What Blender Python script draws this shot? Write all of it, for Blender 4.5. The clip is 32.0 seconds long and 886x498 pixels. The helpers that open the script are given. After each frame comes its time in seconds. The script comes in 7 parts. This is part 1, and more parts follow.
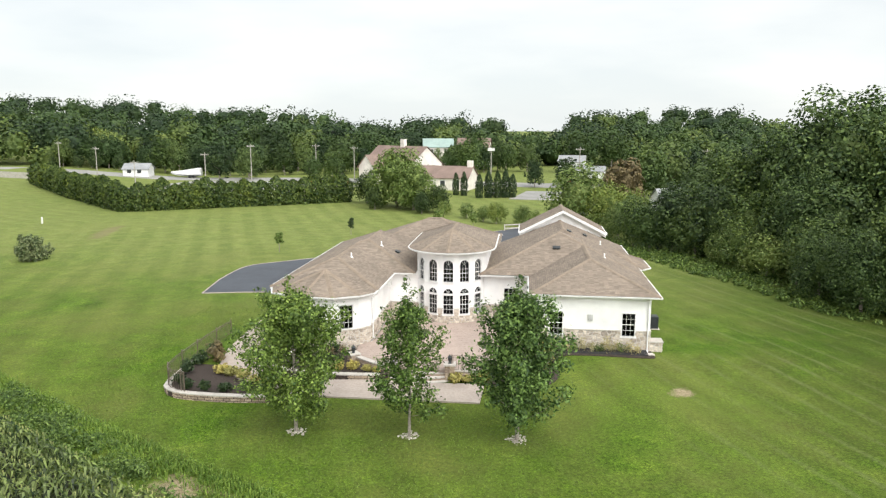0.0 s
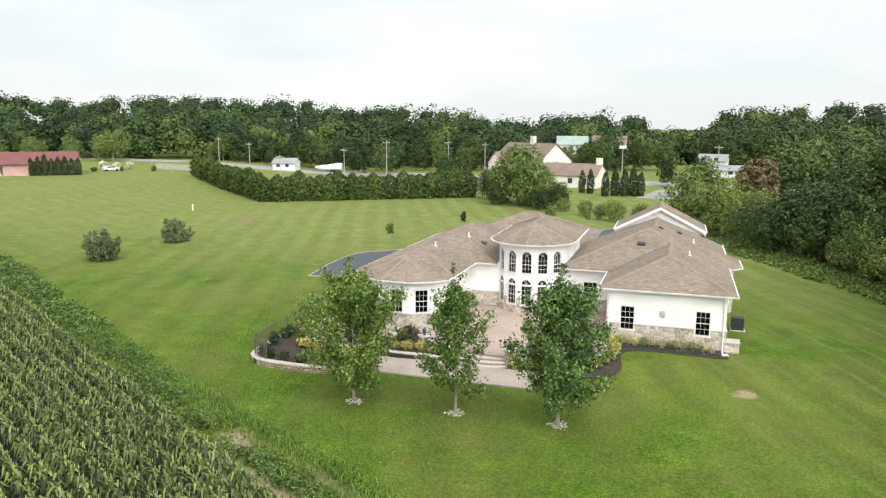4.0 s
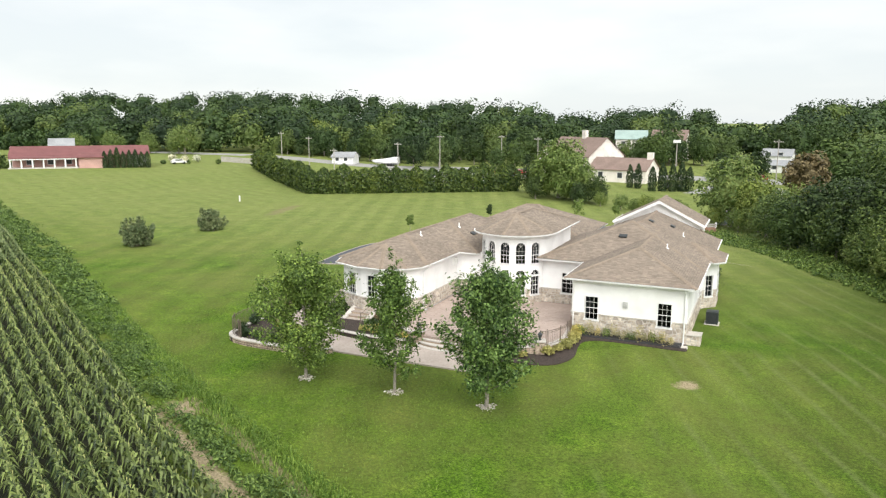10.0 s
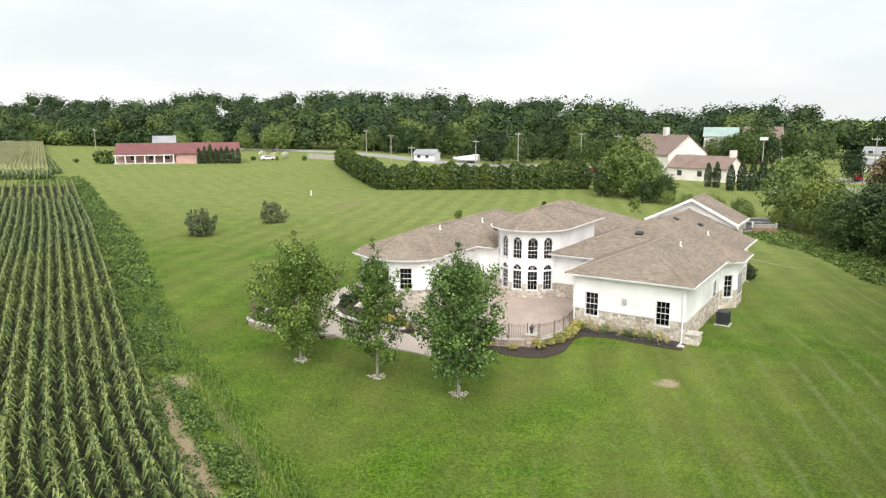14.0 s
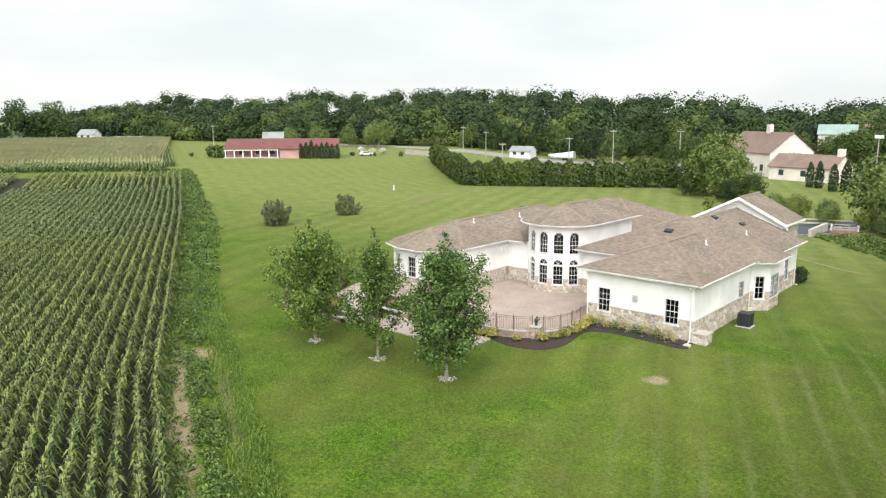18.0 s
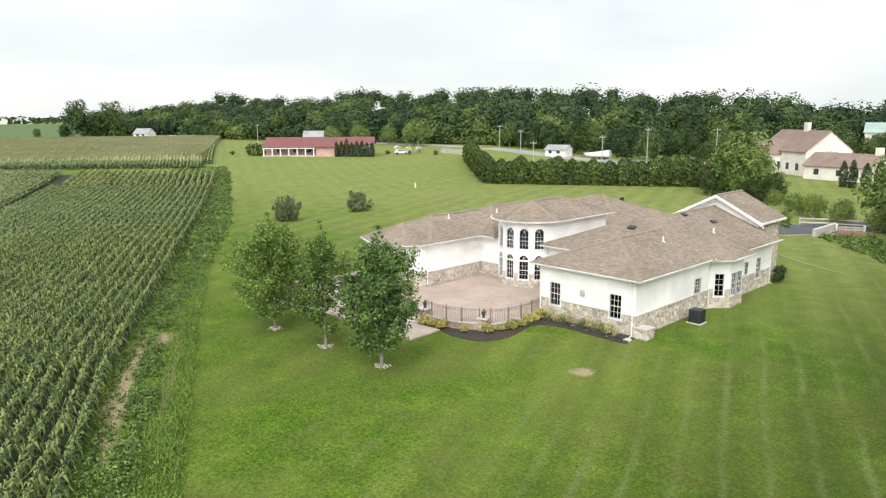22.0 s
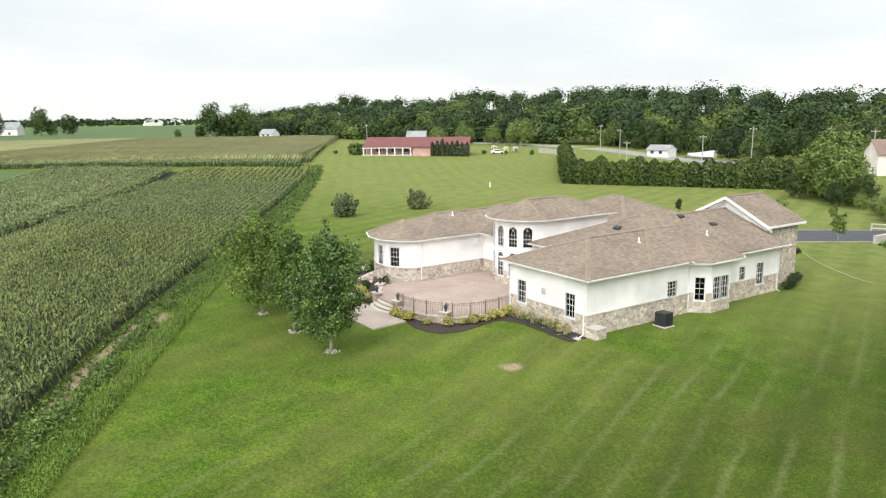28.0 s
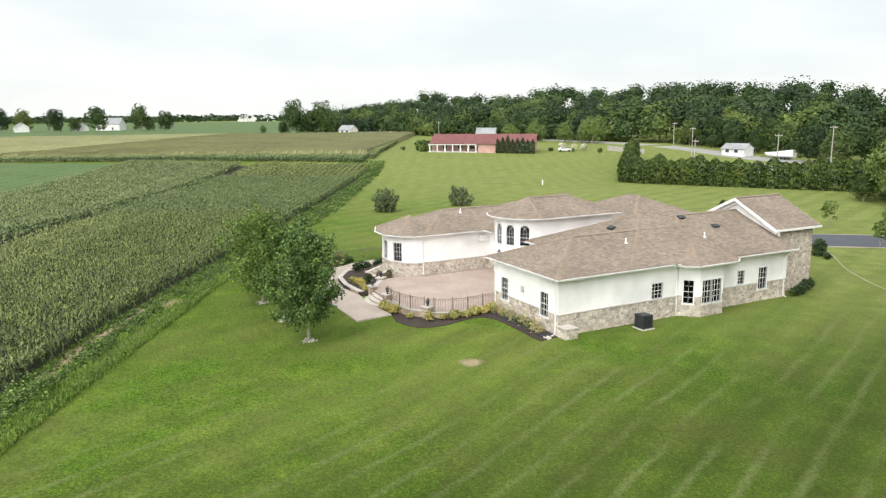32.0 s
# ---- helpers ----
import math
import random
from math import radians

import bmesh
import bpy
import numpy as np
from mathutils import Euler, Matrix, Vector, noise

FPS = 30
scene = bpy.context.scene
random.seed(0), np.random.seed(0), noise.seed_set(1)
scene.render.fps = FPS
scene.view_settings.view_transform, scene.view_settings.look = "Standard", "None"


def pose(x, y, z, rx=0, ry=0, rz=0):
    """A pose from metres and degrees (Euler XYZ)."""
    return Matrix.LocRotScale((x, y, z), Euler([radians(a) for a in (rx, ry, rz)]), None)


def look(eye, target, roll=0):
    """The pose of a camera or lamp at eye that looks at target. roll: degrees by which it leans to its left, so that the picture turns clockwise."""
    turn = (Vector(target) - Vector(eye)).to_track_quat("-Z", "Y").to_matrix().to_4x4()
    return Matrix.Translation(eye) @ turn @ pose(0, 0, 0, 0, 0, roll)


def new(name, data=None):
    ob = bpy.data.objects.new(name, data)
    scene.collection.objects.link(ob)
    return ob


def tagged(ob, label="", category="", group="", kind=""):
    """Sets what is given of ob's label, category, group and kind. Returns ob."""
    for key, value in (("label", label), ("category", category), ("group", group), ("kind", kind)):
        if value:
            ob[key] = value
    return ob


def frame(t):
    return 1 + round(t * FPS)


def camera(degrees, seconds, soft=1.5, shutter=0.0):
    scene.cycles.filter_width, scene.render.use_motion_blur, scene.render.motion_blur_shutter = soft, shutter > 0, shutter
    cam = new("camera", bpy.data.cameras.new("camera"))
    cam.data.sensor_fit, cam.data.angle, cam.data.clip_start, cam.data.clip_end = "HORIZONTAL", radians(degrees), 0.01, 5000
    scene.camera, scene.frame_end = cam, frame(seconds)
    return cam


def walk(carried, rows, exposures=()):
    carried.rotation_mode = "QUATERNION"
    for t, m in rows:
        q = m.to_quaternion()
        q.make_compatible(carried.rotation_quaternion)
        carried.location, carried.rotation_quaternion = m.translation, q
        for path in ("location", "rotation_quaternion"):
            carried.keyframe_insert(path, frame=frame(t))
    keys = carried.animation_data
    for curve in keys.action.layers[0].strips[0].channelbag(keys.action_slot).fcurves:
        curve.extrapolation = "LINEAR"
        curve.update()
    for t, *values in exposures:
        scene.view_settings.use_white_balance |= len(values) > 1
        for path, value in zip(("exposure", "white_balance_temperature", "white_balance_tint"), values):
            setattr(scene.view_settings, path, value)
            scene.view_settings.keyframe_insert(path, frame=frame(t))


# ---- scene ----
cam = camera(63.6, 32.0, soft=1.28)
PATH = [
    (0, -8.060, -46.631, 14.479, 6.653, -9.564, 0.187),
    (1, -6.648, -46.978, 14.345, 10.928, -9.572, 0.211),
    (2, -5.382, -47.147, 14.279, 14.613, -9.635, 0.255),
    (3, -4.243, -47.237, 14.223, 16.008, -9.700, 0.244),
    (4, -3.143, -47.374, 14.208, 18.260, -9.752, 0.237),
    (4.5, -2.603, -47.436, 14.233, 19.547, -9.797, 0.271),
    (6.5, -0.155, -47.153, 14.130, 22.529, -9.903, 0.112),
    (7, 0.355, -47.118, 14.134, 22.854, -9.948, 0.165),
    (8, 1.522, -46.905, 14.099, 23.439, -10.009, 0.156),
    (9, 2.805, -46.642, 14.096, 23.670, -10.086, 0.016),
    (10, 4.210, -46.384, 14.092, 24.414, -10.174, 0.098),
    (11, 5.757, -46.074, 14.067, 26.207, -10.205, -0.059),
    (12, 7.238, -45.598, 14.048, 28.505, -10.266, -0.028),
    (13, 8.810, -45.029, 13.984, 30.313, -10.267, -0.137),
    (14, 10.485, -44.495, 13.966, 32.348, -10.336, -0.107),
    (14.5, 11.233, -44.274, 13.951, 33.415, -10.356, -0.083),
    (16.5, 14.421, -42.995, 13.857, 38.031, -10.409, -0.155),
    (17, 15.193, -42.668, 13.868, 39.206, -10.495, -0.094),
    (18, 16.685, -41.873, 13.836, 41.448, -10.534, -0.136),
    (19, 18.320, -41.018, 13.766, 43.135, -10.509, -0.233),
    (20, 19.702, -40.102, 13.762, 43.295, -10.639, -0.157),
    (21, 21.144, -39.284, 13.773, 43.582, -10.690, -0.194),
    (22, 22.630, -38.362, 13.732, 45.837, -10.596, -0.276),
    (23, 24.065, -37.353, 13.753, 48.597, -10.582, -0.265),
    (24, 25.432, -36.163, 13.746, 50.949, -10.534, -0.340),
    (25, 26.783, -34.953, 13.737, 53.603, -10.501, -0.317),
    (26, 28.032, -33.867, 13.787, 53.822, -10.596, -0.331),
    (26.5, 28.853, -33.166, 13.777, 54.062, -10.599, -0.407),
    (28.5, 31.309, -30.629, 13.652, 56.930, -10.515, -0.551),
    (29, 31.830, -30.068, 13.661, 57.732, -10.542, -0.416),
    (30, 32.990, -28.726, 13.669, 59.457, -10.589, -0.435),
    (31, 34.138, -27.210, 13.660, 61.102, -10.654, -0.447),
    (32, 35.037, -25.681, 13.718, 62.998, -10.719, -0.511),
]
walk(cam, [(t, pose(x, y, z, 90 + pitch, 0, yaw) @ pose(0, 0, 0, 0, 0, roll))
           for t, x, y, z, yaw, pitch, roll in PATH], [(0, 0.5), (32, 0.5)])

# ---- sky and sun: a bright overcast day ----
world = bpy.data.worlds.new("overcast_sky")
scene.world = world
world.use_nodes = True
wn, wl = world.node_tree.nodes, world.node_tree.links
wn.clear()
SUN_EL, SUN_AZ = radians(44), radians(143)
sky = wn.new("ShaderNodeTexSky")
sky.sky_type, sky.sun_disc, sky.sun_elevation, sky.sun_rotation = "NISHITA", False, SUN_EL, SUN_AZ
w_out, w_mix = wn.new("ShaderNodeOutputWorld"), wn.new("ShaderNodeMixShader")
w_blue, w_cloud = wn.new("ShaderNodeBackground"), wn.new("ShaderNodeBackground")
w_blue.inputs["Strength"].default_value = 0.12
w_cloud.inputs["Strength"].default_value = 0.755
w_co, w_map = wn.new("ShaderNodeTexCoord"), wn.new("ShaderNodeMapping")
w_map.inputs["Scale"].default_value = (1.3, 1.3, 5.0)
w_noise, w_ramp = wn.new("ShaderNodeTexNoise"), wn.new("ShaderNodeValToRGB")
w_noise.inputs["Scale"].default_value, w_noise.inputs["Detail"].default_value = 1.7, 5
w_noise.inputs["Roughness"].default_value = 0.5
w_ramp.color_ramp.elements[0].position, w_ramp.color_ramp.elements[1].position = 0.40, 0.62
w_ramp.color_ramp.elements[0].color = (0.83, 0.875, 0.885, 1)
w_ramp.color_ramp.elements[1].color = (1.0, 1.01, 0.985, 1)
w_mix.inputs[0].default_value = 0.9
wl.new(w_co.outputs["Generated"], w_map.inputs["Vector"])
wl.new(w_map.outputs[0], w_noise.inputs["Vector"])
wl.new(w_noise.outputs["Fac"], w_ramp.inputs["Fac"])
wl.new(w_ramp.outputs[0], w_cloud.inputs["Color"])
wl.new(sky.outputs[0], w_blue.inputs["Color"])
wl.new(w_blue.outputs[0], w_mix.inputs[1])
wl.new(w_cloud.outputs[0], w_mix.inputs[2])
wl.new(w_mix.outputs[0], w_out.inputs["Surface"])
sun_data = bpy.data.lights.new("sun", "SUN")
sun_data.energy, sun_data.angle, sun_data.color = 3.3, radians(70), (1.0, 0.97, 0.925)
sun = new("sun", sun_data)
sun.matrix_world = look((0, 0, 80), Vector((0, 0, 80)) - Vector((math.sin(SUN_AZ) * math.cos(SUN_EL), math.cos(SUN_AZ) * math.cos(SUN_EL), math.sin(SUN_EL))))

# ---- materials ----
def nodes_of(name):
    m = bpy.data.materials.new(name)
    m.use_nodes = True
    nt = m.node_tree
    return m, nt, nt.nodes["Principled BSDF"]


def node(nt, kind, **values):
    n = nt.nodes.new(kind)
    for key, value in values.items():
        n.inputs[key].default_value = value
    return n


def ramp(nt, fac, stops):
    r = nt.nodes.new("ShaderNodeValToRGB")
    while len(r.color_ramp.elements) < len(stops):
        r.color_ramp.elements.new(0.5)
    for e, (p, c) in zip(r.color_ramp.elements, stops):
        e.position, e.color = p, (*c, 1)
    nt.links.new(fac, r.inputs["Fac"])
    return r.outputs["Color"]


def blend(nt, mode, fac, a, b):
    x = nt.nodes.new("ShaderNodeMix")
    x.data_type, x.blend_type = "RGBA", mode
    for value, k in ((fac, 0), (a, 6), (b, 7)):
        if isinstance(value, (int, float)):
            x.inputs[k].default_value = value
        elif isinstance(value, tuple):
            x.inputs[k].default_value = (*value, 1)
        else:
            nt.links.new(value, x.inputs[k])
    return x.outputs[2]


def world_place(nt):
    return nt.nodes.new("ShaderNodeNewGeometry").outputs["Position"]


def noise_of(nt, scale, detail=4.0, vec=None, rough=0.55):
    n = node(nt, "ShaderNodeTexNoise", Scale=scale, Detail=detail, Roughness=rough)
    nt.links.new(vec if vec is not None else world_place(nt), n.inputs["Vector"])
    return n.outputs["Fac"]


def bump(nt, bsdf, height, strength=0.3, distance=0.05):
    b = node(nt, "ShaderNodeBump", Strength=strength, Distance=distance)
    nt.links.new(height, b.inputs["Height"])
    nt.links.new(b.outputs[0], bsdf.inputs["Normal"])


def rough_mat(name, dark, light, fine=20.0, coarse=1.0, rough=0.85, relief=0.3, depth=0.02, rnd=None, metal=0.0):
    """Grain and broad stains between two colours. rnd: object or island, for pieces that differ from one another."""
    m, nt, bsdf = nodes_of(name)
    f, c = noise_of(nt, fine), noise_of(nt, coarse, 3)
    mid = tuple((a + b) / 2 for a, b in zip(dark, light))
    col = ramp(nt, f, [(0.3, dark), (0.7, light)])
    col = blend(nt, "MULTIPLY", 0.6, col, ramp(nt, c, [(0.3, (0.72, 0.72, 0.72)), (0.7, (1.15, 1.15, 1.15))]))
    if rnd:
        if rnd == "object":
            v = nt.nodes.new("ShaderNodeObjectInfo").outputs["Random"]
        else:
            v = nt.nodes.new("ShaderNodeNewGeometry").outputs["Random Per Island"]
        col = blend(nt, "MULTIPLY", 1.0, col, ramp(nt, v, [(0.0, (0.62, 0.59, 0.57)), (0.35, (0.86, 0.80, 0.73)), (0.7, (1.02, 0.98, 0.92)), (1.0, (1.26, 1.24, 1.2))]))
    nt.links.new(col, bsdf.inputs["Base Color"])
    bsdf.inputs["Roughness"].default_value, bsdf.inputs["Metallic"].default_value = rough, metal
    if relief:
        bump(nt, bsdf, f, relief, depth)
    return m


def leaf_mat(name, dark, light, gloss=0.55, trees=0.0):
    """Leaves: each card its own green, with clumps of lighter and darker growth and light through the blade."""
    m, nt, bsdf = nodes_of(name)
    v = nt.nodes.new("ShaderNodeNewGeometry").outputs["Random Per Island"]
    o = nt.nodes.new("ShaderNodeObjectInfo").outputs["Random"]
    col = ramp(nt, v, [(0.0, dark), (0.6, tuple((a + b) / 2 for a, b in zip(dark, light))), (1.0, light)])
    col = blend(nt, "MULTIPLY", 0.7, col, ramp(nt, noise_of(nt, 0.45, 3), [(0.3, (0.6, 0.66, 0.6)), (0.7, (1.3, 1.22, 1.1))]))
    col = blend(nt, "MULTIPLY", 0.8, col, ramp(nt, o, [(0.0, (0.72, 0.78, 0.7)), (0.5, (1.0, 1.0, 1.0)), (1.0, (1.28, 1.18, 0.9))]))
    if trees:
        # crowns that differ in green from tree to tree
        col = blend(nt, "MULTIPLY", trees, col, ramp(nt, noise_of(nt, 0.085, 3, None, 0.6), [(0.34, (0.62, 0.72, 0.78)), (0.48, (0.95, 1.0, 0.95)), (0.6, (1.35, 1.3, 0.95)), (0.7, (1.75, 1.55, 1.05))]))
    nt.links.new(col, bsdf.inputs["Base Color"])
    bsdf.inputs["Roughness"].default_value = gloss
    bsdf.inputs["Specular IOR Level"].default_value = 0.3
    tr = nt.nodes.new("ShaderNodeBsdfTranslucent")
    nt.links.new(col, tr.inputs["Color"])
    mx = nt.nodes.new("ShaderNodeMixShader")
    mx.inputs[0].default_value = 0.14
    nt.links.new(bsdf.outputs[0], mx.inputs[1])
    nt.links.new(tr.outputs[0], mx.inputs[2])
    nt.links.new(mx.outputs[0], nt.nodes["Material Output"].inputs["Surface"])
    return m


def math_node(nt, op, a, b=None, c=None):
    k = nt.nodes.new("ShaderNodeMath")
    k.operation = op
    for value, i in ((a, 0), (b, 1), (c, 2)):
        if isinstance(value, (int, float)):
            k.inputs[i].default_value = value
        elif value is not None:
            nt.links.new(value, k.inputs[i])
    return k.outputs[0]


def along(nt, vec, way):
    """How far a place lies along a direction."""
    d = nt.nodes.new("ShaderNodeVectorMath")
    d.operation = "DOT_PRODUCT"
    d.inputs[1].default_value = way
    nt.links.new(vec, d.inputs[0])
    return d.outputs["Value"]


def lawn_mat():
    m, nt, bsdf = nodes_of("mown_grass")
    pos = world_place(nt)
    blade = noise_of(nt, 13.0, 5, pos, 0.75)
    fine = noise_of(nt, 5.5, 6, pos, 0.72)
    mid = noise_of(nt, 0.55, 5, pos, 0.66)
    wide = noise_of(nt, 0.06, 4, pos, 0.55)
    # lush green, yellow-green and duller olive growth in turn
    col = ramp(nt, mid, [(0.28, (0.054, 0.093, 0.011)), (0.42, (0.060, 0.121, 0.010)), (0.55, (0.074, 0.145, 0.012)), (0.68, (0.114, 0.183, 0.022))])
    col = blend(nt, "MULTIPLY", 0.62, col, ramp(nt, fine, [(0.38, (0.42, 0.48, 0.38)), (0.5, (0.95, 0.96, 0.9)), (0.62, (1.62, 1.52, 1.4))]))
    col = blend(nt, "MULTIPLY", 0.85, col, ramp(nt, blade, [(0.40, (0.32, 0.38, 0.30)), (0.60, (1.75, 1.66, 1.55))]))
    col = blend(nt, "MIX", ramp(nt, wide, [(0.40, (0, 0, 0)), (0.68, (0.5, 0.5, 0.5))]), col, (0.178, 0.192, 0.052))
    # duller olive growth in patches some metres wide
    col = blend(nt, "MIX", ramp(nt, noise_of(nt, 0.2, 5, pos, 0.62), [(0.42, (0, 0, 0)), (0.62, (0.52, 0.52, 0.52))]), col, blend(nt, "MULTIPLY", 0.8, (0.120, 0.136, 0.036), ramp(nt, fine, [(0.3, (0.55, 0.55, 0.5)), (0.7, (1.5, 1.45, 1.4))])))
    # paler, yellower grass towards the wide lawn behind
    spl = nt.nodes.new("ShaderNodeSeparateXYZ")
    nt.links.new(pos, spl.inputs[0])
    back_pale = node(nt, "ShaderNodeMapRange")
    back_pale.interpolation_type = "SMOOTHSTEP"
    back_pale.inputs["From Min"].default_value, back_pale.inputs["From Max"].default_value = -8.0, 48.0
    nt.links.new(spl.outputs["Y"], back_pale.inputs["Value"])
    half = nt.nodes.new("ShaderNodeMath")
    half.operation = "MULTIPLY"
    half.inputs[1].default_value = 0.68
    nt.links.new(back_pale.outputs[0], half.inputs[0])
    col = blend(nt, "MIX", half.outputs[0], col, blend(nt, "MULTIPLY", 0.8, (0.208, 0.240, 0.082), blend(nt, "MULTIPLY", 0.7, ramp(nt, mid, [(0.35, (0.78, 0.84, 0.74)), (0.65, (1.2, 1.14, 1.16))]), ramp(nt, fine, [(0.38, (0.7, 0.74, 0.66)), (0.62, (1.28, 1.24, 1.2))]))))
    # darker, deeper green towards +x beside the wing
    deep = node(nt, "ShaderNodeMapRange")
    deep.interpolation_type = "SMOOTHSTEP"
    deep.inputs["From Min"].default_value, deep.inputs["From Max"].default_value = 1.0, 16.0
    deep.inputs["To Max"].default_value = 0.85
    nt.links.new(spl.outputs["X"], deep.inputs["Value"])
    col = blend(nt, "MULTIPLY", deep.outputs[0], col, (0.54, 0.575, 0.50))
    # mower passes 1.8 m wide: alternate bands, and thin pale lines between them broken by the growth
    wobble = math_node(nt, "MULTIPLY", noise_of(nt, 0.12, 2, pos), 0.9)
    east = math_node(nt, "ADD", along(nt, pos, (math.cos(radians(23.4)), math.sin(radians(23.4)), 0)), wobble)
    west = math_node(nt, "ADD", along(nt, pos, (0.456, 0.89, 0)), wobble)
    far_west = node(nt, "ShaderNodeMapRange")
    far_west.interpolation_type = "SMOOTHSTEP"
    far_west.inputs["From Min"].default_value, far_west.inputs["From Max"].default_value = -62.0, -84.0
    nt.links.new(spl.outputs["X"], far_west.inputs["Value"])
    bands = []
    for way in (east, west):
        bands.append(math_node(nt, "MULTIPLY_ADD", math_node(nt, "SINE", math_node(nt, "MULTIPLY", way, 2 * math.pi / 3.6)), 0.5, 0.5))
    tone = [ramp(nt, b, [(0.25, (1 - k, 1 - 0.8 * k, 1 - 1.1 * k)), (0.75, (1 + 0.9 * k, 1 + 0.75 * k, 1 + 0.9 * k))]) for b, k in zip(bands, (0.10, 0.045))]
    near_tone = blend(nt, "MIX", far_west.outputs[0], tone[0], tone[1])
    col = blend(nt, "MULTIPLY", ramp(nt, noise_of(nt, 0.09, 3, pos), [(0.35, (0.25, 0.25, 0.25)), (0.6, (1, 1, 1))]), col, near_tone)
    gap = math_node(nt, "FRACT", math_node(nt, "MULTIPLY", math_node(nt, "ADD", east, -4.4), 1 / 1.8))
    gap = math_node(nt, "ABSOLUTE", math_node(nt, "ADD", gap, -0.5))
    lines = ramp(nt, gap, [(0.34, (0, 0, 0)), (0.48, (0.36, 0.36, 0.36))])
    lines = blend(nt, "MULTIPLY", 1.0, lines, ramp(nt, noise_of(nt, 0.16, 4, pos, 0.6), [(0.40, (0.05, 0.05, 0.05)), (0.6, (1, 1, 1))]))
    lines = blend(nt, "MULTIPLY", 0.75, lines, ramp(nt, fine, [(0.35, (0.2, 0.2, 0.2)), (0.6, (1.3, 1.3, 1.3))]))
    lines = blend(nt, "MULTIPLY", 1.0, lines, ramp(nt, math_node(nt, "MULTIPLY_ADD", spl.outputs["X"], 0.02, 0.5), [(0.35, (0.15, 0.15, 0.15)), (0.62, (1, 1, 1))]))
    col = blend(nt, "MIX", lines, col, (0.200, 0.220, 0.098))
    # a worn brownish streak far out on the lawn
    worn_at = node(nt, "ShaderNodeMapping", Location=(-69.0, 50.5, 0), Rotation=(0, 0, radians(16.6)))
    worn_at.vector_type = "TEXTURE"
    nt.links.new(pos, worn_at.inputs["Vector"])
    squeeze = node(nt, "ShaderNodeMapping", Scale=(1 / 2.6, 1 / 14.0, 0))
    nt.links.new(worn_at.outputs[0], squeeze.inputs["Vector"])
    away = nt.nodes.new("ShaderNodeVectorMath")
    away.operation = "LENGTH"
    nt.links.new(squeeze.outputs[0], away.inputs[0])
    worn = ramp(nt, math_node(nt, "ADD", away.outputs["Value"], math_node(nt, "MULTIPLY", mid, 0.8)), [(0.7, (0.6, 0.6, 0.6)), (1.35, (0, 0, 0))])
    col = blend(nt, "MIX", worn, col, (0.205, 0.165, 0.095))
    # thin bare ground: a patch before the end wall and strips along the corn
    ragged = math_node(nt, "ADD", math_node(nt, "MULTIPLY", noise_of(nt, 1.1, 6, pos, 0.7), 1.5), math_node(nt, "MULTIPLY", fine, 0.9))
    for (bx, by), turn, (half_long, half_wide), dense in (((1.0, -6.65), 0.5, (0.95, 0.72), 0.9), ((-16.1, -25.0), -0.473, (13.0, 0.85), 0.95), ((-14.9, -23.0), -0.473, (9.5, 0.5), 0.6), ((-22.4, -20.0), -0.473, (1.7, 1.2), 0.95)):
        there = node(nt, "ShaderNodeMapping", Location=(bx, by, 0), Rotation=(0, 0, turn), Scale=(half_long, half_wide, 1e6))
        there.vector_type = "TEXTURE"
        nt.links.new(pos, there.inputs["Vector"])
        away = nt.nodes.new("ShaderNodeVectorMath")
        away.operation = "LENGTH"
        nt.links.new(there.outputs[0], away.inputs[0])
        open_soil = ramp(nt, math_node(nt, "ADD", math_node(nt, "MULTIPLY", away.outputs["Value"], 0.45), math_node(nt, "MULTIPLY", ragged, 0.5)), [(0.80, (dense, dense, dense)), (1.0, (0, 0, 0))])
        col = blend(nt, "MIX", open_soil, col, ramp(nt, blade, [(0.35, (0.18, 0.14, 0.08)), (0.65, (0.47, 0.39, 0.26))]))
    nt.links.new(col, bsdf.inputs["Base Color"])
    bsdf.inputs["Roughness"].default_value = 0.9
    bsdf.inputs["Specular IOR Level"].default_value = 0.12
    bump(nt, bsdf, blade, 0.7, 0.09)
    return m


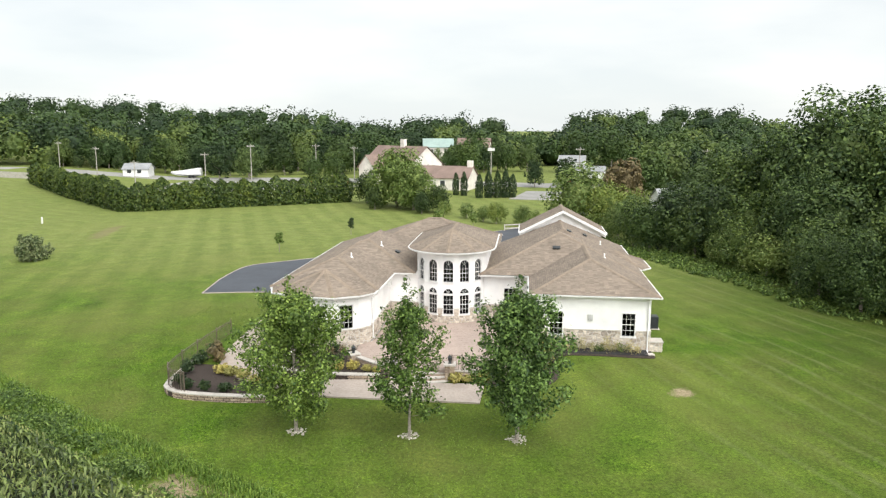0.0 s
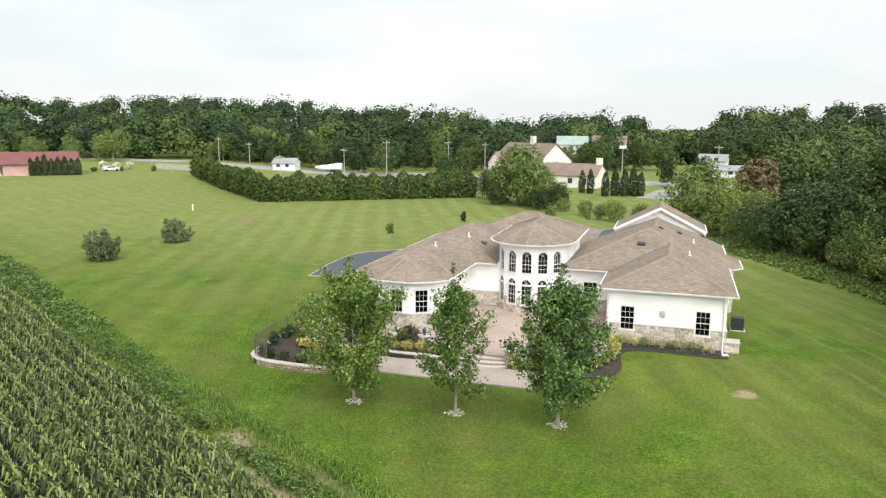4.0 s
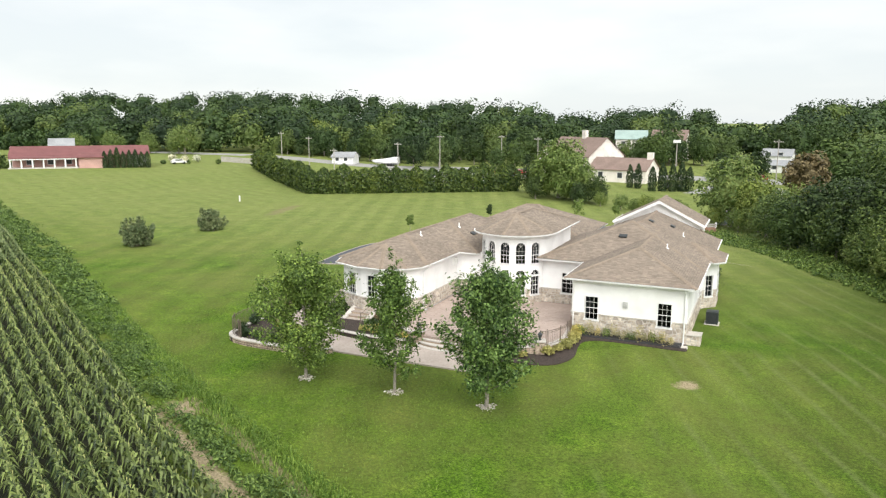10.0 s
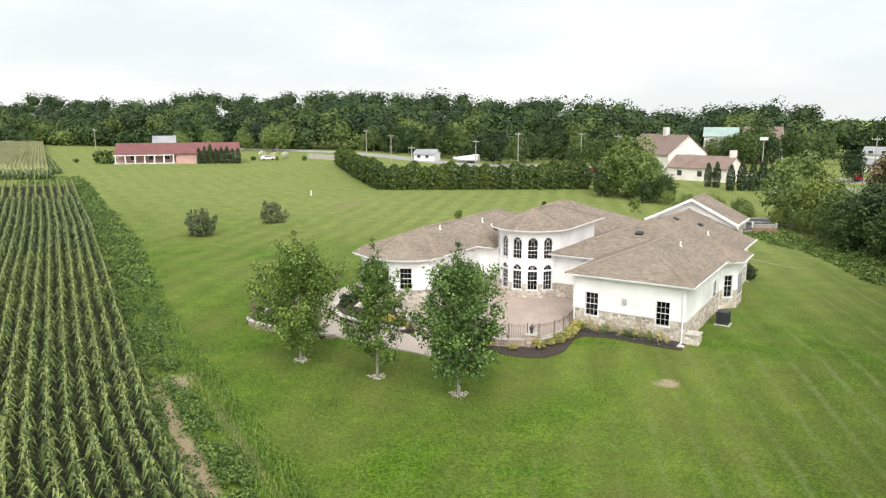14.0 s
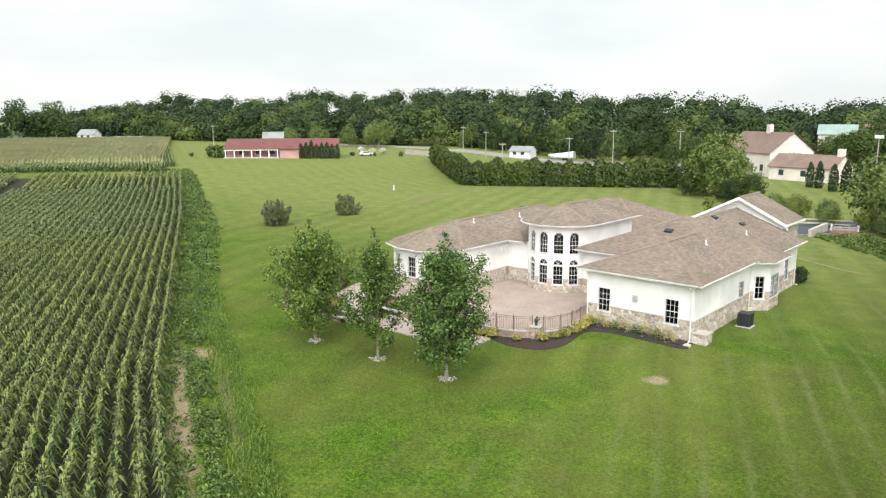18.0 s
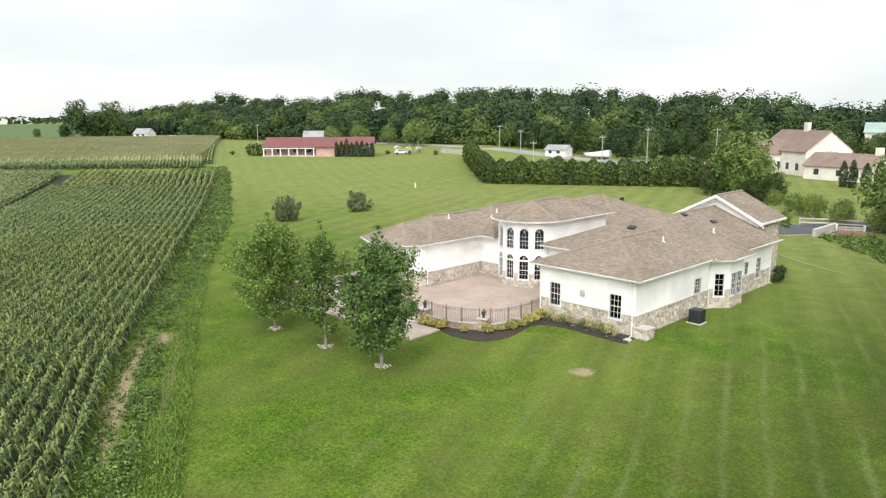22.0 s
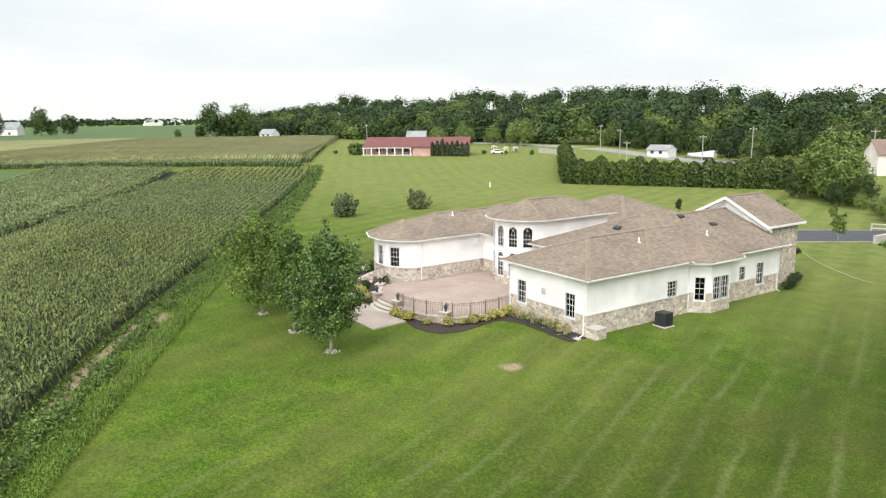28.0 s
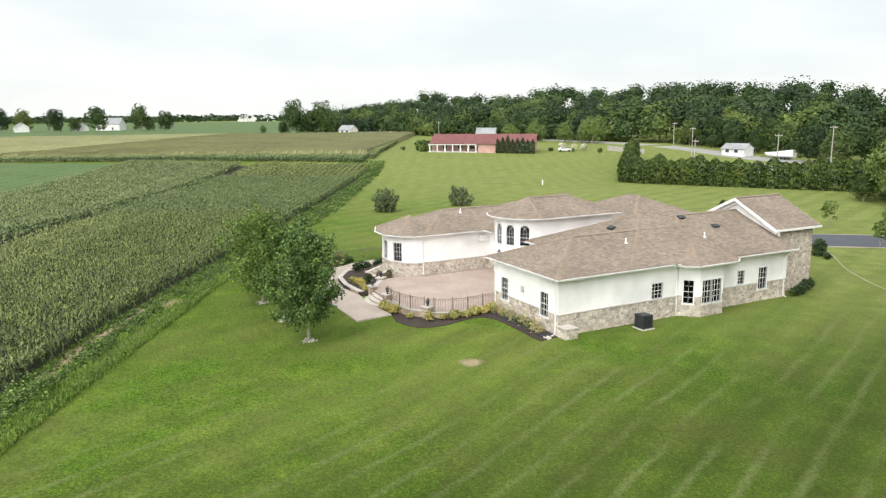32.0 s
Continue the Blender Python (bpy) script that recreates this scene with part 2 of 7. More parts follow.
def shingle_mat():
    m, nt, bsdf = nodes_of("asphalt_shingles")
    pos = world_place(nt)
    sep = nt.nodes.new("ShaderNodeSeparateXYZ")
    nt.links.new(pos, sep.inputs[0])
    # courses follow the height, tabs break along the slope
    course = nt.nodes.new("ShaderNodeMath")
    course.operation = "MULTIPLY"
    course.inputs[1].default_value = 1 / 0.055
    nt.links.new(sep.outputs["Z"], course.inputs[0])
    frac = nt.nodes.new("ShaderNodeMath")
    frac.operation = "FRACT"
    nt.links.new(course.outputs[0], frac.inputs[0])
    floor_ = nt.nodes.new("ShaderNodeMath")
    floor_.operation = "FLOOR"
    nt.links.new(course.outputs[0], floor_.inputs[0])
    comb = nt.nodes.new("ShaderNodeCombineXYZ")
    for a, s in (("X", 3.2), ("Y", 3.2)):
        k = nt.nodes.new("ShaderNodeMath")
        k.operation = "MULTIPLY"
        k.inputs[1].default_value = s
        nt.links.new(sep.outputs[a], k.inputs[0])
        nt.links.new(k.outputs[0], comb.inputs[a])
    nt.links.new(floor_.outputs[0], comb.inputs["Z"])
    tab = nt.nodes.new("ShaderNodeTexWhiteNoise")
    snap = nt.nodes.new("ShaderNodeVectorMath")
    snap.operation = "FLOOR"
    nt.links.new(comb.outputs[0], snap.inputs[0])
    nt.links.new(snap.outputs[0], tab.inputs["Vector"])
    wide, mid = noise_of(nt, 0.35, 4, pos), noise_of(nt, 3.0, 4, pos)
    col = ramp(nt, wide, [(0.3, (0.214, 0.178, 0.144)), (0.7, (0.280, 0.234, 0.190))])
    col = blend(nt, "MULTIPLY", 0.6, col, ramp(nt, tab.outputs["Value"], [(0.0, (0.68, 0.68, 0.69)), (1.0, (1.27, 1.25, 1.22))]))
    col = blend(nt, "MULTIPLY", 0.5, col, ramp(nt, mid, [(0.3, (0.75, 0.75, 0.76)), (0.7, (1.18, 1.16, 1.15))]))
    col = blend(nt, "MULTIPLY", 0.8, col, ramp(nt, frac.outputs[0], [(0.0, (0.62, 0.6, 0.6)), (0.25, (1.0, 1.0, 1.0))]))
    nt.links.new(col, bsdf.inputs["Base Color"])
    bsdf.inputs["Roughness"].default_value = 0.92
    bsdf.inputs["Specular IOR Level"].default_value = 0.2
    bump(nt, bsdf, frac.outputs[0], 0.35, 0.012)
    return m


def glass_mat():
    m, nt, bsdf = nodes_of("window_glass")
    gl, trn = nt.nodes.new("ShaderNodeBsdfGlossy"), nt.nodes.new("ShaderNodeBsdfTransparent")
    gl.inputs["Roughness"].default_value = 0.03
    gl.inputs["Color"].default_value = (0.24, 0.26, 0.28, 1)
    trn.inputs["Color"].default_value = (0.10, 0.12, 0.13, 1)
    fr, mx = node(nt, "ShaderNodeFresnel", IOR=1.45), nt.nodes.new("ShaderNodeMixShader")
    nt.links.new(fr.outputs[0], mx.inputs[0])
    nt.links.new(trn.outputs[0], mx.inputs[1])
    nt.links.new(gl.outputs[0], mx.inputs[2])
    nt.links.new(mx.outputs[0], nt.nodes["Material Output"].inputs["Surface"])
    return m


M = dict(
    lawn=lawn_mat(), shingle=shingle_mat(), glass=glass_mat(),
    stucco=rough_mat("white_stucco", (0.83, 0.825, 0.82), (0.88, 0.875, 0.87), 14, 0.4, 0.85, 0.12, 0.01),
    trim=rough_mat("white_trim", (0.76, 0.76, 0.75), (0.83, 0.83, 0.82), 8, 0.7, 0.55, 0.05, 0.004),
    # near-black colour standing in for the lack of light indoors
    dark=rough_mat("unlit_room_black", (0.03, 0.03, 0.032), (0.05, 0.05, 0.05), 5, 1, 0.9, 0),
    stone=rough_mat("field_stone", (0.43, 0.385, 0.335), (0.64, 0.595, 0.535), 7, 1.3, 0.9, 0.5, 0.03, "object"),
    stone_all=rough_mat("field_stone_far", (0.43, 0.385, 0.335), (0.64, 0.595, 0.535), 7, 1.3, 0.9, 0.5, 0.03, "island"),
    pale_stone=rough_mat("pale_gravel", (0.42, 0.415, 0.375), (0.62, 0.61, 0.56), 9, 2, 0.9, 0.3, 0.02, "object"),
    mortar=rough_mat("mortar", (0.48, 0.445, 0.40), (0.58, 0.545, 0.50), 12, 1, 0.95, 0.4, 0.01),
    ridge=rough_mat("ridge_caps", (0.228, 0.190, 0.154), (0.300, 0.252, 0.208), 9, 1.5, 0.92, 0.3, 0.01, "island"),
    paver=rough_mat("patio_pavers", (0.375, 0.298, 0.255), (0.44, 0.355, 0.308), 5, 0.35, 0.9, 0.2, 0.01),
    paver_bed=rough_mat("paver_joint_sand", (0.33, 0.262, 0.225), (0.40, 0.325, 0.28), 9, 0.7, 0.95, 0.2, 0.01),
    block=rough_mat("retaining_blocks", (0.36, 0.295, 0.235), (0.52, 0.44, 0.365), 9, 1.2, 0.92, 0.4, 0.02, "object"),
    concrete=rough_mat("pale_concrete", (0.47, 0.435, 0.395), (0.60, 0.565, 0.52), 9, 0.6, 0.9, 0.2, 0.01),
    walk=rough_mat("tan_concrete", (0.375, 0.318, 0.275), (0.465, 0.40, 0.352), 7, 0.5, 0.9, 0.2, 0.01),
    asphalt=rough_mat("asphalt", (0.055, 0.062, 0.075), (0.085, 0.094, 0.112), 14, 0.4, 0.85, 0.25, 0.01),
    road=rough_mat("worn_asphalt", (0.25, 0.245, 0.235), (0.35, 0.345, 0.33), 6, 0.2, 0.9, 0.1, 0.01),
    mulch=rough_mat("dark_mulch", (0.020, 0.014, 0.011), (0.075, 0.055, 0.045), 14, 1.0, 0.95, 0.8, 0.05),
    # soil colour taken almost to black: the shade between corn rows is in it
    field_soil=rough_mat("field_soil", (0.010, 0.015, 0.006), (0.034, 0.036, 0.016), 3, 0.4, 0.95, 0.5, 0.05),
    bark=rough_mat("bark", (0.20, 0.175, 0.145), (0.40, 0.36, 0.31), 14, 2.0, 0.95, 0.8, 0.03),
    iron=rough_mat("dark_iron", (0.19, 0.150, 0.124), (0.29, 0.236, 0.20), 20, 3, 0.5, 0.1, 0.004, None, 0.6),
    unit=rough_mat("grey_green_metal", (0.035, 0.042, 0.045), (0.065, 0.072, 0.076), 12, 2, 0.5, 0.1, 0.004, None, 0.3),
    pvc=rough_mat("white_plastic", (0.68, 0.68, 0.66), (0.8, 0.8, 0.78), 20, 3, 0.5, 0.05, 0.002),
    vent_grey=rough_mat("pale_grey_plastic", (0.44, 0.44, 0.43), (0.55, 0.55, 0.54), 20, 3, 0.5, 0.05, 0.002),
    # maple, woodland and hedge greens: dark ends lowered to imitate shade inside crowns
    leaf_maple=leaf_mat("maple_leaves", (0.022, 0.058, 0.007), (0.235, 0.350, 0.085)),
    leaf_bush=leaf_mat("grey_green_leaves", (0.055, 0.090, 0.034), (0.270, 0.315, 0.165)),
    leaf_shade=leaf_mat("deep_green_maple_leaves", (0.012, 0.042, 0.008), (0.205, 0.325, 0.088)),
    leaf_pear=leaf_mat("light_leaves", (0.082, 0.140, 0.030), (0.245, 0.305, 0.098)),
    leaf_wood=leaf_mat("woodland_leaves", (0.015, 0.042, 0.010), (0.155, 0.220, 0.068), 0.55, 0.5),
    leaf_far=leaf_mat("far_woodland_leaves", (0.017, 0.038, 0.014), (0.041, 0.071, 0.027), 0.6, 0.9),
    leaf_far_mid=leaf_mat("far_green_leaves", (0.034, 0.068, 0.021), (0.074, 0.118, 0.039), 0.6, 0.5),
    leaf_far_light=leaf_mat("far_pale_leaves", (0.058, 0.098, 0.029), (0.112, 0.158, 0.053), 0.6, 0.4),
    leaf_deep=leaf_mat("deep_woodland_leaves", (0.008, 0.026, 0.007), (0.084, 0.130, 0.040)),
    leaf_hedge=leaf_mat("arborvitae_sprays", (0.012, 0.036, 0.006), (0.120, 0.166, 0.036)),
    leaf_dark=leaf_mat("dark_evergreen", (0.013, 0.032, 0.011), (0.056, 0.092, 0.030)),
    leaf_willow=leaf_mat("willow_leaves", (0.085, 0.145, 0.030), (0.200, 0.265, 0.075)),
    leaf_bloom=leaf_mat("cream_blossom", (0.40, 0.42, 0.30), (0.88, 0.87, 0.78)),
    leaf_yellow=leaf_mat("yellow_shrub_leaves", (0.27, 0.245, 0.07), (0.53, 0.49, 0.19)),
    leaf_rust=leaf_mat("rusty_leaves", (0.105, 0.088, 0.050), (0.195, 0.160, 0.088)),
    leaf_weed=leaf_mat("weed_leaves", (0.024, 0.062, 0.012), (0.215, 0.315, 0.078)),
    leaf_lawn=leaf_mat("long_lawn_blades", (0.080, 0.140, 0.016), (0.180, 0.260, 0.042)),
    leaf_straw=leaf_mat("straw_twigs", (0.28, 0.25, 0.14), (0.52, 0.48, 0.28)),
    leaf_grass=leaf_mat("tall_grass", (0.055, 0.125, 0.015), (0.200, 0.300, 0.056)),
    # low end near black, standing in for shade between leaves and rows
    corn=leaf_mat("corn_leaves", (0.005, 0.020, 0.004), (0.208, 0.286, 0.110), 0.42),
    # lightened copy of the corn leaves for the back rows, tassels averaged in
    corn_pale=leaf_mat("lightened_corn_leaves", (0.040, 0.080, 0.018), (0.275, 0.325, 0.145), 0.5),
    tassel=leaf_mat("corn_tassels", (0.20, 0.25, 0.115), (0.36, 0.40, 0.215)),
    corn_far=rough_mat("far_corn", (0.150, 0.165, 0.060), (0.300, 0.290, 0.130), 1.3, 0.04, 0.95, 0.7, 0.4),
    soy=rough_mat("soy_leaves", (0.042, 0.090, 0.022), (0.100, 0.160, 0.040), 2.0, 0.1, 0.9, 0.5, 0.1),
    red_roof=rough_mat("red_shingles", (0.15, 0.054, 0.054), (0.22, 0.092, 0.090), 5, 0.4, 0.9, 0.2, 0.02),
    brown_roof=rough_mat("brown_shingles", (0.185, 0.130, 0.108), (0.265, 0.195, 0.165), 5, 0.4, 0.9, 0.2, 0.02),
    grey_roof=rough_mat("grey_shingles", (0.24, 0.25, 0.26), (0.34, 0.35, 0.36), 5, 0.4, 0.9, 0.2, 0.02),
    green_roof=rough_mat("green_metal_roof", (0.25, 0.34, 0.31), (0.33, 0.43, 0.40), 5, 0.4, 0.6, 0.1, 0.01),
    pink_wall=rough_mat("pink_brick", (0.46, 0.27, 0.235), (0.58, 0.37, 0.33), 8, 0.5, 0.9, 0.2, 0.01),
    cream_wall=rough_mat("cream_siding", (0.72, 0.67, 0.62), (0.82, 0.77, 0.72), 6, 0.5, 0.8, 0.1, 0.01),
    wood=rough_mat("weathered_wood", (0.25, 0.175, 0.125), (0.38, 0.285, 0.215), 9, 1, 0.85, 0.3, 0.01),
    red_wood=rough_mat("red_brown_timber", (0.26, 0.145, 0.105), (0.37, 0.225, 0.17), 9, 1, 0.85, 0.3, 0.01),
    pole_wood=rough_mat("pole_wood", (0.30, 0.28, 0.25), (0.44, 0.42, 0.38), 9, 1, 0.9, 0.3, 0.01),
    car_white=rough_mat("white_car_paint", (0.72, 0.72, 0.72), (0.8, 0.8, 0.8), 3, 1, 0.3, 0),
    car_red=rough_mat("red_car_paint", (0.42, 0.03, 0.03), (0.5, 0.05, 0.045), 3, 1, 0.3, 0),
    car_grey=rough_mat("grey_car_paint", (0.10, 0.115, 0.13), (0.15, 0.165, 0.18), 3, 1, 0.3, 0),
    tyre=rough_mat("tyre_rubber", (0.015, 0.015, 0.015), (0.03, 0.03, 0.03), 9, 2, 0.9, 0.1, 0.01),
)
M["glass"].use_backface_culling = False


# ---- builders ----
def mesh_of(name, verts, faces, material=None, smooth=False):
    me = bpy.data.meshes.new(name)
    me.from_pydata([tuple(v) for v in verts], [], faces)
    if material:
        me.materials.append(material)
    if smooth:
        me.polygons.foreach_set("use_smooth", [True] * len(me.polygons))
    me.update()
    return me


def cards(name, quads, material):
    """A mesh of loose four-cornered cards from an array (n, 4, 3)."""
    n = len(quads)
    me = bpy.data.meshes.new(name)
    me.vertices.add(n * 4)
    me.vertices.foreach_set("co", np.ascontiguousarray(quads, dtype=np.float32).ravel())
    me.loops.add(n * 4)
    me.loops.foreach_set("vertex_index", np.arange(n * 4, dtype=np.int32))
    me.polygons.add(n)
    me.polygons.foreach_set("loop_start", np.arange(0, n * 4, 4, dtype=np.int32))
    me.materials.append(material)
    me.update(calc_edges=True)
    return me


class Shape:
    """Gathers boxes, prisms and polygons into one mesh."""

    def __init__(self):
        self.v, self.f = [], []

    def poly(self, pts):
        k = len(self.v)
        self.v += [tuple(p) for p in pts]
        self.f.append(tuple(range(k, k + len(pts))))
        return self

    def box(self, x0, x1, y0, y1, z0, z1, m=None):
        k = len(self.v)
        c = [(x, y, z) for z in (z0, z1) for x, y in ((x0, y0), (x1, y0), (x1, y1), (x0, y1))]
        self.v += [tuple(m @ Vector(p)) for p in c] if m else c
        self.f += [(k + 3, k + 2, k + 1, k), (k + 4, k + 5, k + 6, k + 7)]
        self.f += [(k + i, k + (i + 1) % 4, k + (i + 1) % 4 + 4, k + i + 4) for i in range(4)]
        return self

    def prism(self, pts, z0, z1):
        """An upright prism over a plan given anticlockwise; z0 and z1 may be functions of x, y."""
        k, n = len(self.v), len(pts)
        lo = z0 if callable(z0) else (lambda x, y: z0)
        hi = z1 if callable(z1) else (lambda x, y: z1)
        self.v += [(x, y, lo(x, y)) for x, y in pts] + [(x, y, hi(x, y)) for x, y in pts]
        self.f += [tuple(range(k + n - 1, k - 1, -1)), tuple(range(k + n, k + 2 * n))]
        self.f += [(k + i, k + (i + 1) % n, k + (i + 1) % n + n, k + i + n) for i in range(n)]
        return self

    def tube(self, pts, radii, sides=8):
        """A tapered tube through points."""
        k, rings = len(self.v), len(pts)
        for i, p in enumerate(pts):
            p = Vector(p)
            d = (Vector(pts[min(i + 1, rings - 1)]) - Vector(pts[max(i - 1, 0)])).normalized()
            a = d.orthogonal().normalized()
            b = d.cross(a)
            r = radii[i] if isinstance(radii, (list, tuple)) else radii
            self.v += [tuple(p + r * (math.cos(t) * a + math.sin(t) * b)) for t in [2 * math.pi * j / sides for j in range(sides)]]
        for i in range(rings - 1):
            for j in range(sides):
                a0, a1 = k + i * sides + j, k + i * sides + (j + 1) % sides
                self.f.append((a0, a1, a1 + sides, a0 + sides))
        self.f += [tuple(range(k + sides - 1, k - 1, -1)), tuple(range(k + (rings - 1) * sides, k + rings * sides))]
        return self

    def mesh(self, name, material=None, smooth=False):
        return mesh_of(name, self.v, self.f, material, smooth)


def part(name, shape, material, parent, label="", smooth=False):
    me = shape.mesh(name, material, smooth) if isinstance(shape, Shape) else shape
    ob = new(name, me)
    ob.parent = parent
    if label:
        tagged(ob, label)
    return ob


def thing(name, label, category, at=(0, 0, 0), group="", kind="", yaw=0.0):
    ob = new(name)
    ob.empty_display_size = 0.2
    ob.matrix_world = pose(*at, 0, 0, yaw)
    return tagged(ob, label, category, group, kind)


def solid(name, shape, material, label, category, at=None, group="", kind="", smooth=False):
    ob = new(name, shape.mesh(name, material, smooth) if isinstance(shape, Shape) else shape)
    if at is not None:
        ob.matrix_world = at if isinstance(at, Matrix) else pose(*at)
    return tagged(ob, label, category, group, kind)


def ease(v):
    v = min(1.0, max(0.0, v))
    return v * v * (3 - 2 * v)


def gz(x, y):
    """The height of the ground."""
    low = max(0.58 * ease(-y / 13), 0.62 * ease((-x - 30) / 25), 0.9 * ease((y - 30) / 50))
    return -low + 2.4 * ease((-x - 105) / 70) + 1.2 * ease((y - 120) / 60) * ease((x + 120) / 60)


# ---- ground ----
def ground_sheet():
    xs = np.unique(np.concatenate([np.linspace(-3600, -260, 30), np.linspace(-260, -60, 60), np.linspace(-60, 40, 80), np.linspace(40, 160, 24), np.linspace(160, 3600, 24)]))
    ys = np.unique(np.concatenate([np.linspace(-3600, -120, 24), np.linspace(-120, -34, 30), np.linspace(-34, 40, 70), np.linspace(40, 220, 50), np.linspace(220, 4200, 30)]))
    v = [(x, y, gz(x, y)) for y in ys for x in xs]
    n = len(xs)
    f = [(j * n + i, j * n + i + 1, (j + 1) * n + i + 1, (j + 1) * n + i) for j in range(len(ys) - 1) for i in range(n - 1)]
    return mesh_of("ground", v, f, M["lawn"], True)


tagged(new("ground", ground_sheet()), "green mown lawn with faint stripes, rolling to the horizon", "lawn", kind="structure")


def sheet(name, pts, lift, material, label, category, thick=0.25, kind="structure", step=3.0):
    """A slab that follows the ground: a plan cut into strips, with its sides buried."""
    bm = bmesh.new()
    bm.faces.new([bm.verts.new((x, y, 0)) for x, y in pts])
    bmesh.ops.triangulate(bm, faces=bm.faces[:])
    for _ in range(6):
        long_edges = [e for e in bm.edges if e.calc_length() > step]
        if not long_edges:
            break
        bmesh.ops.subdivide_edges(bm, edges=long_edges, cuts=1)
        bmesh.ops.triangulate(bm, faces=bm.faces[:])
    r = bmesh.ops.extrude_face_region(bm, geom=bm.faces[:])
    top = [g for g in r["geom"] if isinstance(g, bmesh.types.BMVert)]
    tops = set(top)
    for w in bm.verts:
        w.co.z = gz(w.co.x, w.co.y) + (lift if w in tops else lift - thick)
    bmesh.ops.recalc_face_normals(bm, faces=bm.faces[:])
    me = bpy.data.meshes.new(name)
    bm.to_mesh(me)
    bm.free()
    me.materials.append(material)
    return tagged(new(name, me), label, category, kind=kind)


def curve_pts(keys, n=10):
    """A smooth open line through plan points."""
    out = []
    for i in range(len(keys) - 1):
        p0, p1, p2, p3 = (Vector(keys[max(0, min(len(keys) - 1, i + k))]) for k in (-1, 0, 1, 2))
        for j in range(n):
            t = j / n
            out.append(tuple(0.5 * (2 * p1 + (p2 - p0) * t + (2 * p0 - 5 * p1 + 4 * p2 - p3) * t * t + (3 * p1 - p0 - 3 * p2 + p3) * t ** 3)))
    return out + [tuple(keys[-1])]


# driveway: a dark apron beside the left wing that runs behind the house to the road
drive_in = curve_pts([(-26.4, 13.6), (-31.1, 13.4), (-36.6, 12.7)], 4)
drive_out = curve_pts([(-37.6, 18.5), (-37.6, 25.4), (-34.2, 28.6), (-27.0, 34.5), (-19.5, 46.0), (-14.0, 56.0), (-8.0, 66.0), (-2.0, 82.0), (2.0, 112.0)], 5)
drive_back = curve_pts([(7.5, 112.0), (4.0, 80.0), (-1.5, 62.0), (-5.5, 53.0), (-11.0, 43.5), (-17.0, 33.0), (-21.0, 27.0), (-26.2, 24.0)], 5)
sheet("driveway", drive_in + drive_out + drive_back, 0.03, M["asphalt"], "dark blue-grey asphalt driveway with pale edging", "driveway")


def ribbon(pts, w, lift, h, name, material, label, category):
    s = Shape()
    for a, b in zip(pts, pts[1:]):
        a, b = Vector(a), Vector(b)
        d = (b - a).normalized()
        q = Vector((-d.y, d.x)) * w / 2
        c = [a - q, b - q, b + q, a + q]
        s.prism([tuple(p) for p in c], lambda x, y: gz(x, y) - 0.15, lambda x, y: gz(x, y) + lift + h)
    return solid(name, s, material, label, category, kind="structure")


ribbon(drive_in[4:] + drive_out, 0.13, 0.03, 0.03, "driveway_edging", M["walk"], "pale concrete edging along the asphalt driveway", "kerb")
ribbon(curve_pts([(-10.6, 41.0), (-7.4, 37.8), (-3.2, 33.5), (1.4, 30.1), (3.4, 29.2)], 5), 0.055, -0.02, 0.03, "garden_edging", M["walk"], "pale concrete edging curving through the lawn", "edging")
ribbon(drive_back, 0.15, 0.03, 0.04, "driveway_edging", M["walk"], "pale concrete edging along the asphalt driveway", "kerb")
# public road and car park beyond the hedge
sheet("road", [(-330, 168), (-150, 160), (-60, 148), (20, 138), (140, 128), (140, 138), (20, 149), (-60, 159), (-150, 171), (-330, 180)], 0.02, M["road"], "worn pale grey country road", "road", step=14)
sheet("car_park", [(-112, 118), (-62, 112), (-52, 140), (-70, 148), (-104, 152)], 0.035, M["road"], "pale grey car park beyond the hedge", "car park", step=14)
sheet("parking_lot", [(-12, 112), (14, 108), (20, 130), (-8, 132)], 0.04, M["road"], "pale grey parking lot beside the far houses", "car park", step=14)

# field edge: bare soil wheel track, then field soil under the corn
EDGE, ALONG = Vector((-17.3, -24.7)), Vector((-0.89, 0.456))
ACROSS = Vector((0.456, 0.89))          # from the corn towards the lawn


def field_pt(s, d):
    """s metres along the corn's edge from its near part, d metres into the lawn."""
    p = EDGE + ALONG * s + ACROSS * d
    return (p.x, p.y)


def drift(s):
    """How far the corn's edge swings towards the lawn, s metres along it."""
    return -0.03 * min(s, 0) + 0.047 * min(max(s, 0), 70) + 0.028 * max(s - 70, 0)


def lawn_edge(s):
    """How far from the field line the mown lawn begins."""
    return float(np.interp(s, (-60, 12, 25, 39, 50, 65, 131, 150), (3.7, 3.75, 4.1, 5.2, 6.2, 7.0, 7.6, 7.2)))


# soil sheet whose near-black colour carries the shade under the corn
sheet("field_soil", [field_pt(s, d) for s, d in ((-49, 0.5), (0, -0.9), (70, 2.35), (135, 4.2), (135, -57), (-49, -57))], 0.012, M["field_soil"], "field soil between the corn rows, coloured near black for the shade there", "soil", step=12)

FIELD_TURN = math.atan2(0.456, -0.89)
solid("flat_stone", Shape().prism([(0.95, -7.3), (1.4, -7.27), (1.5, -7.08), (1.1, -7.02)], -0.7, -0.36), M["concrete"], "flat pale stone lying in the bare lawn patch", "stone")


# ---- the house ----
house = thing("house", "white single-storey house with tan shingle roofs, stone base and round turret", "house")
STONE_TOP, EAVE, PITCH, FLOOR = 1.42, 3.78, 0.4, 0.30
stone_jobs = []


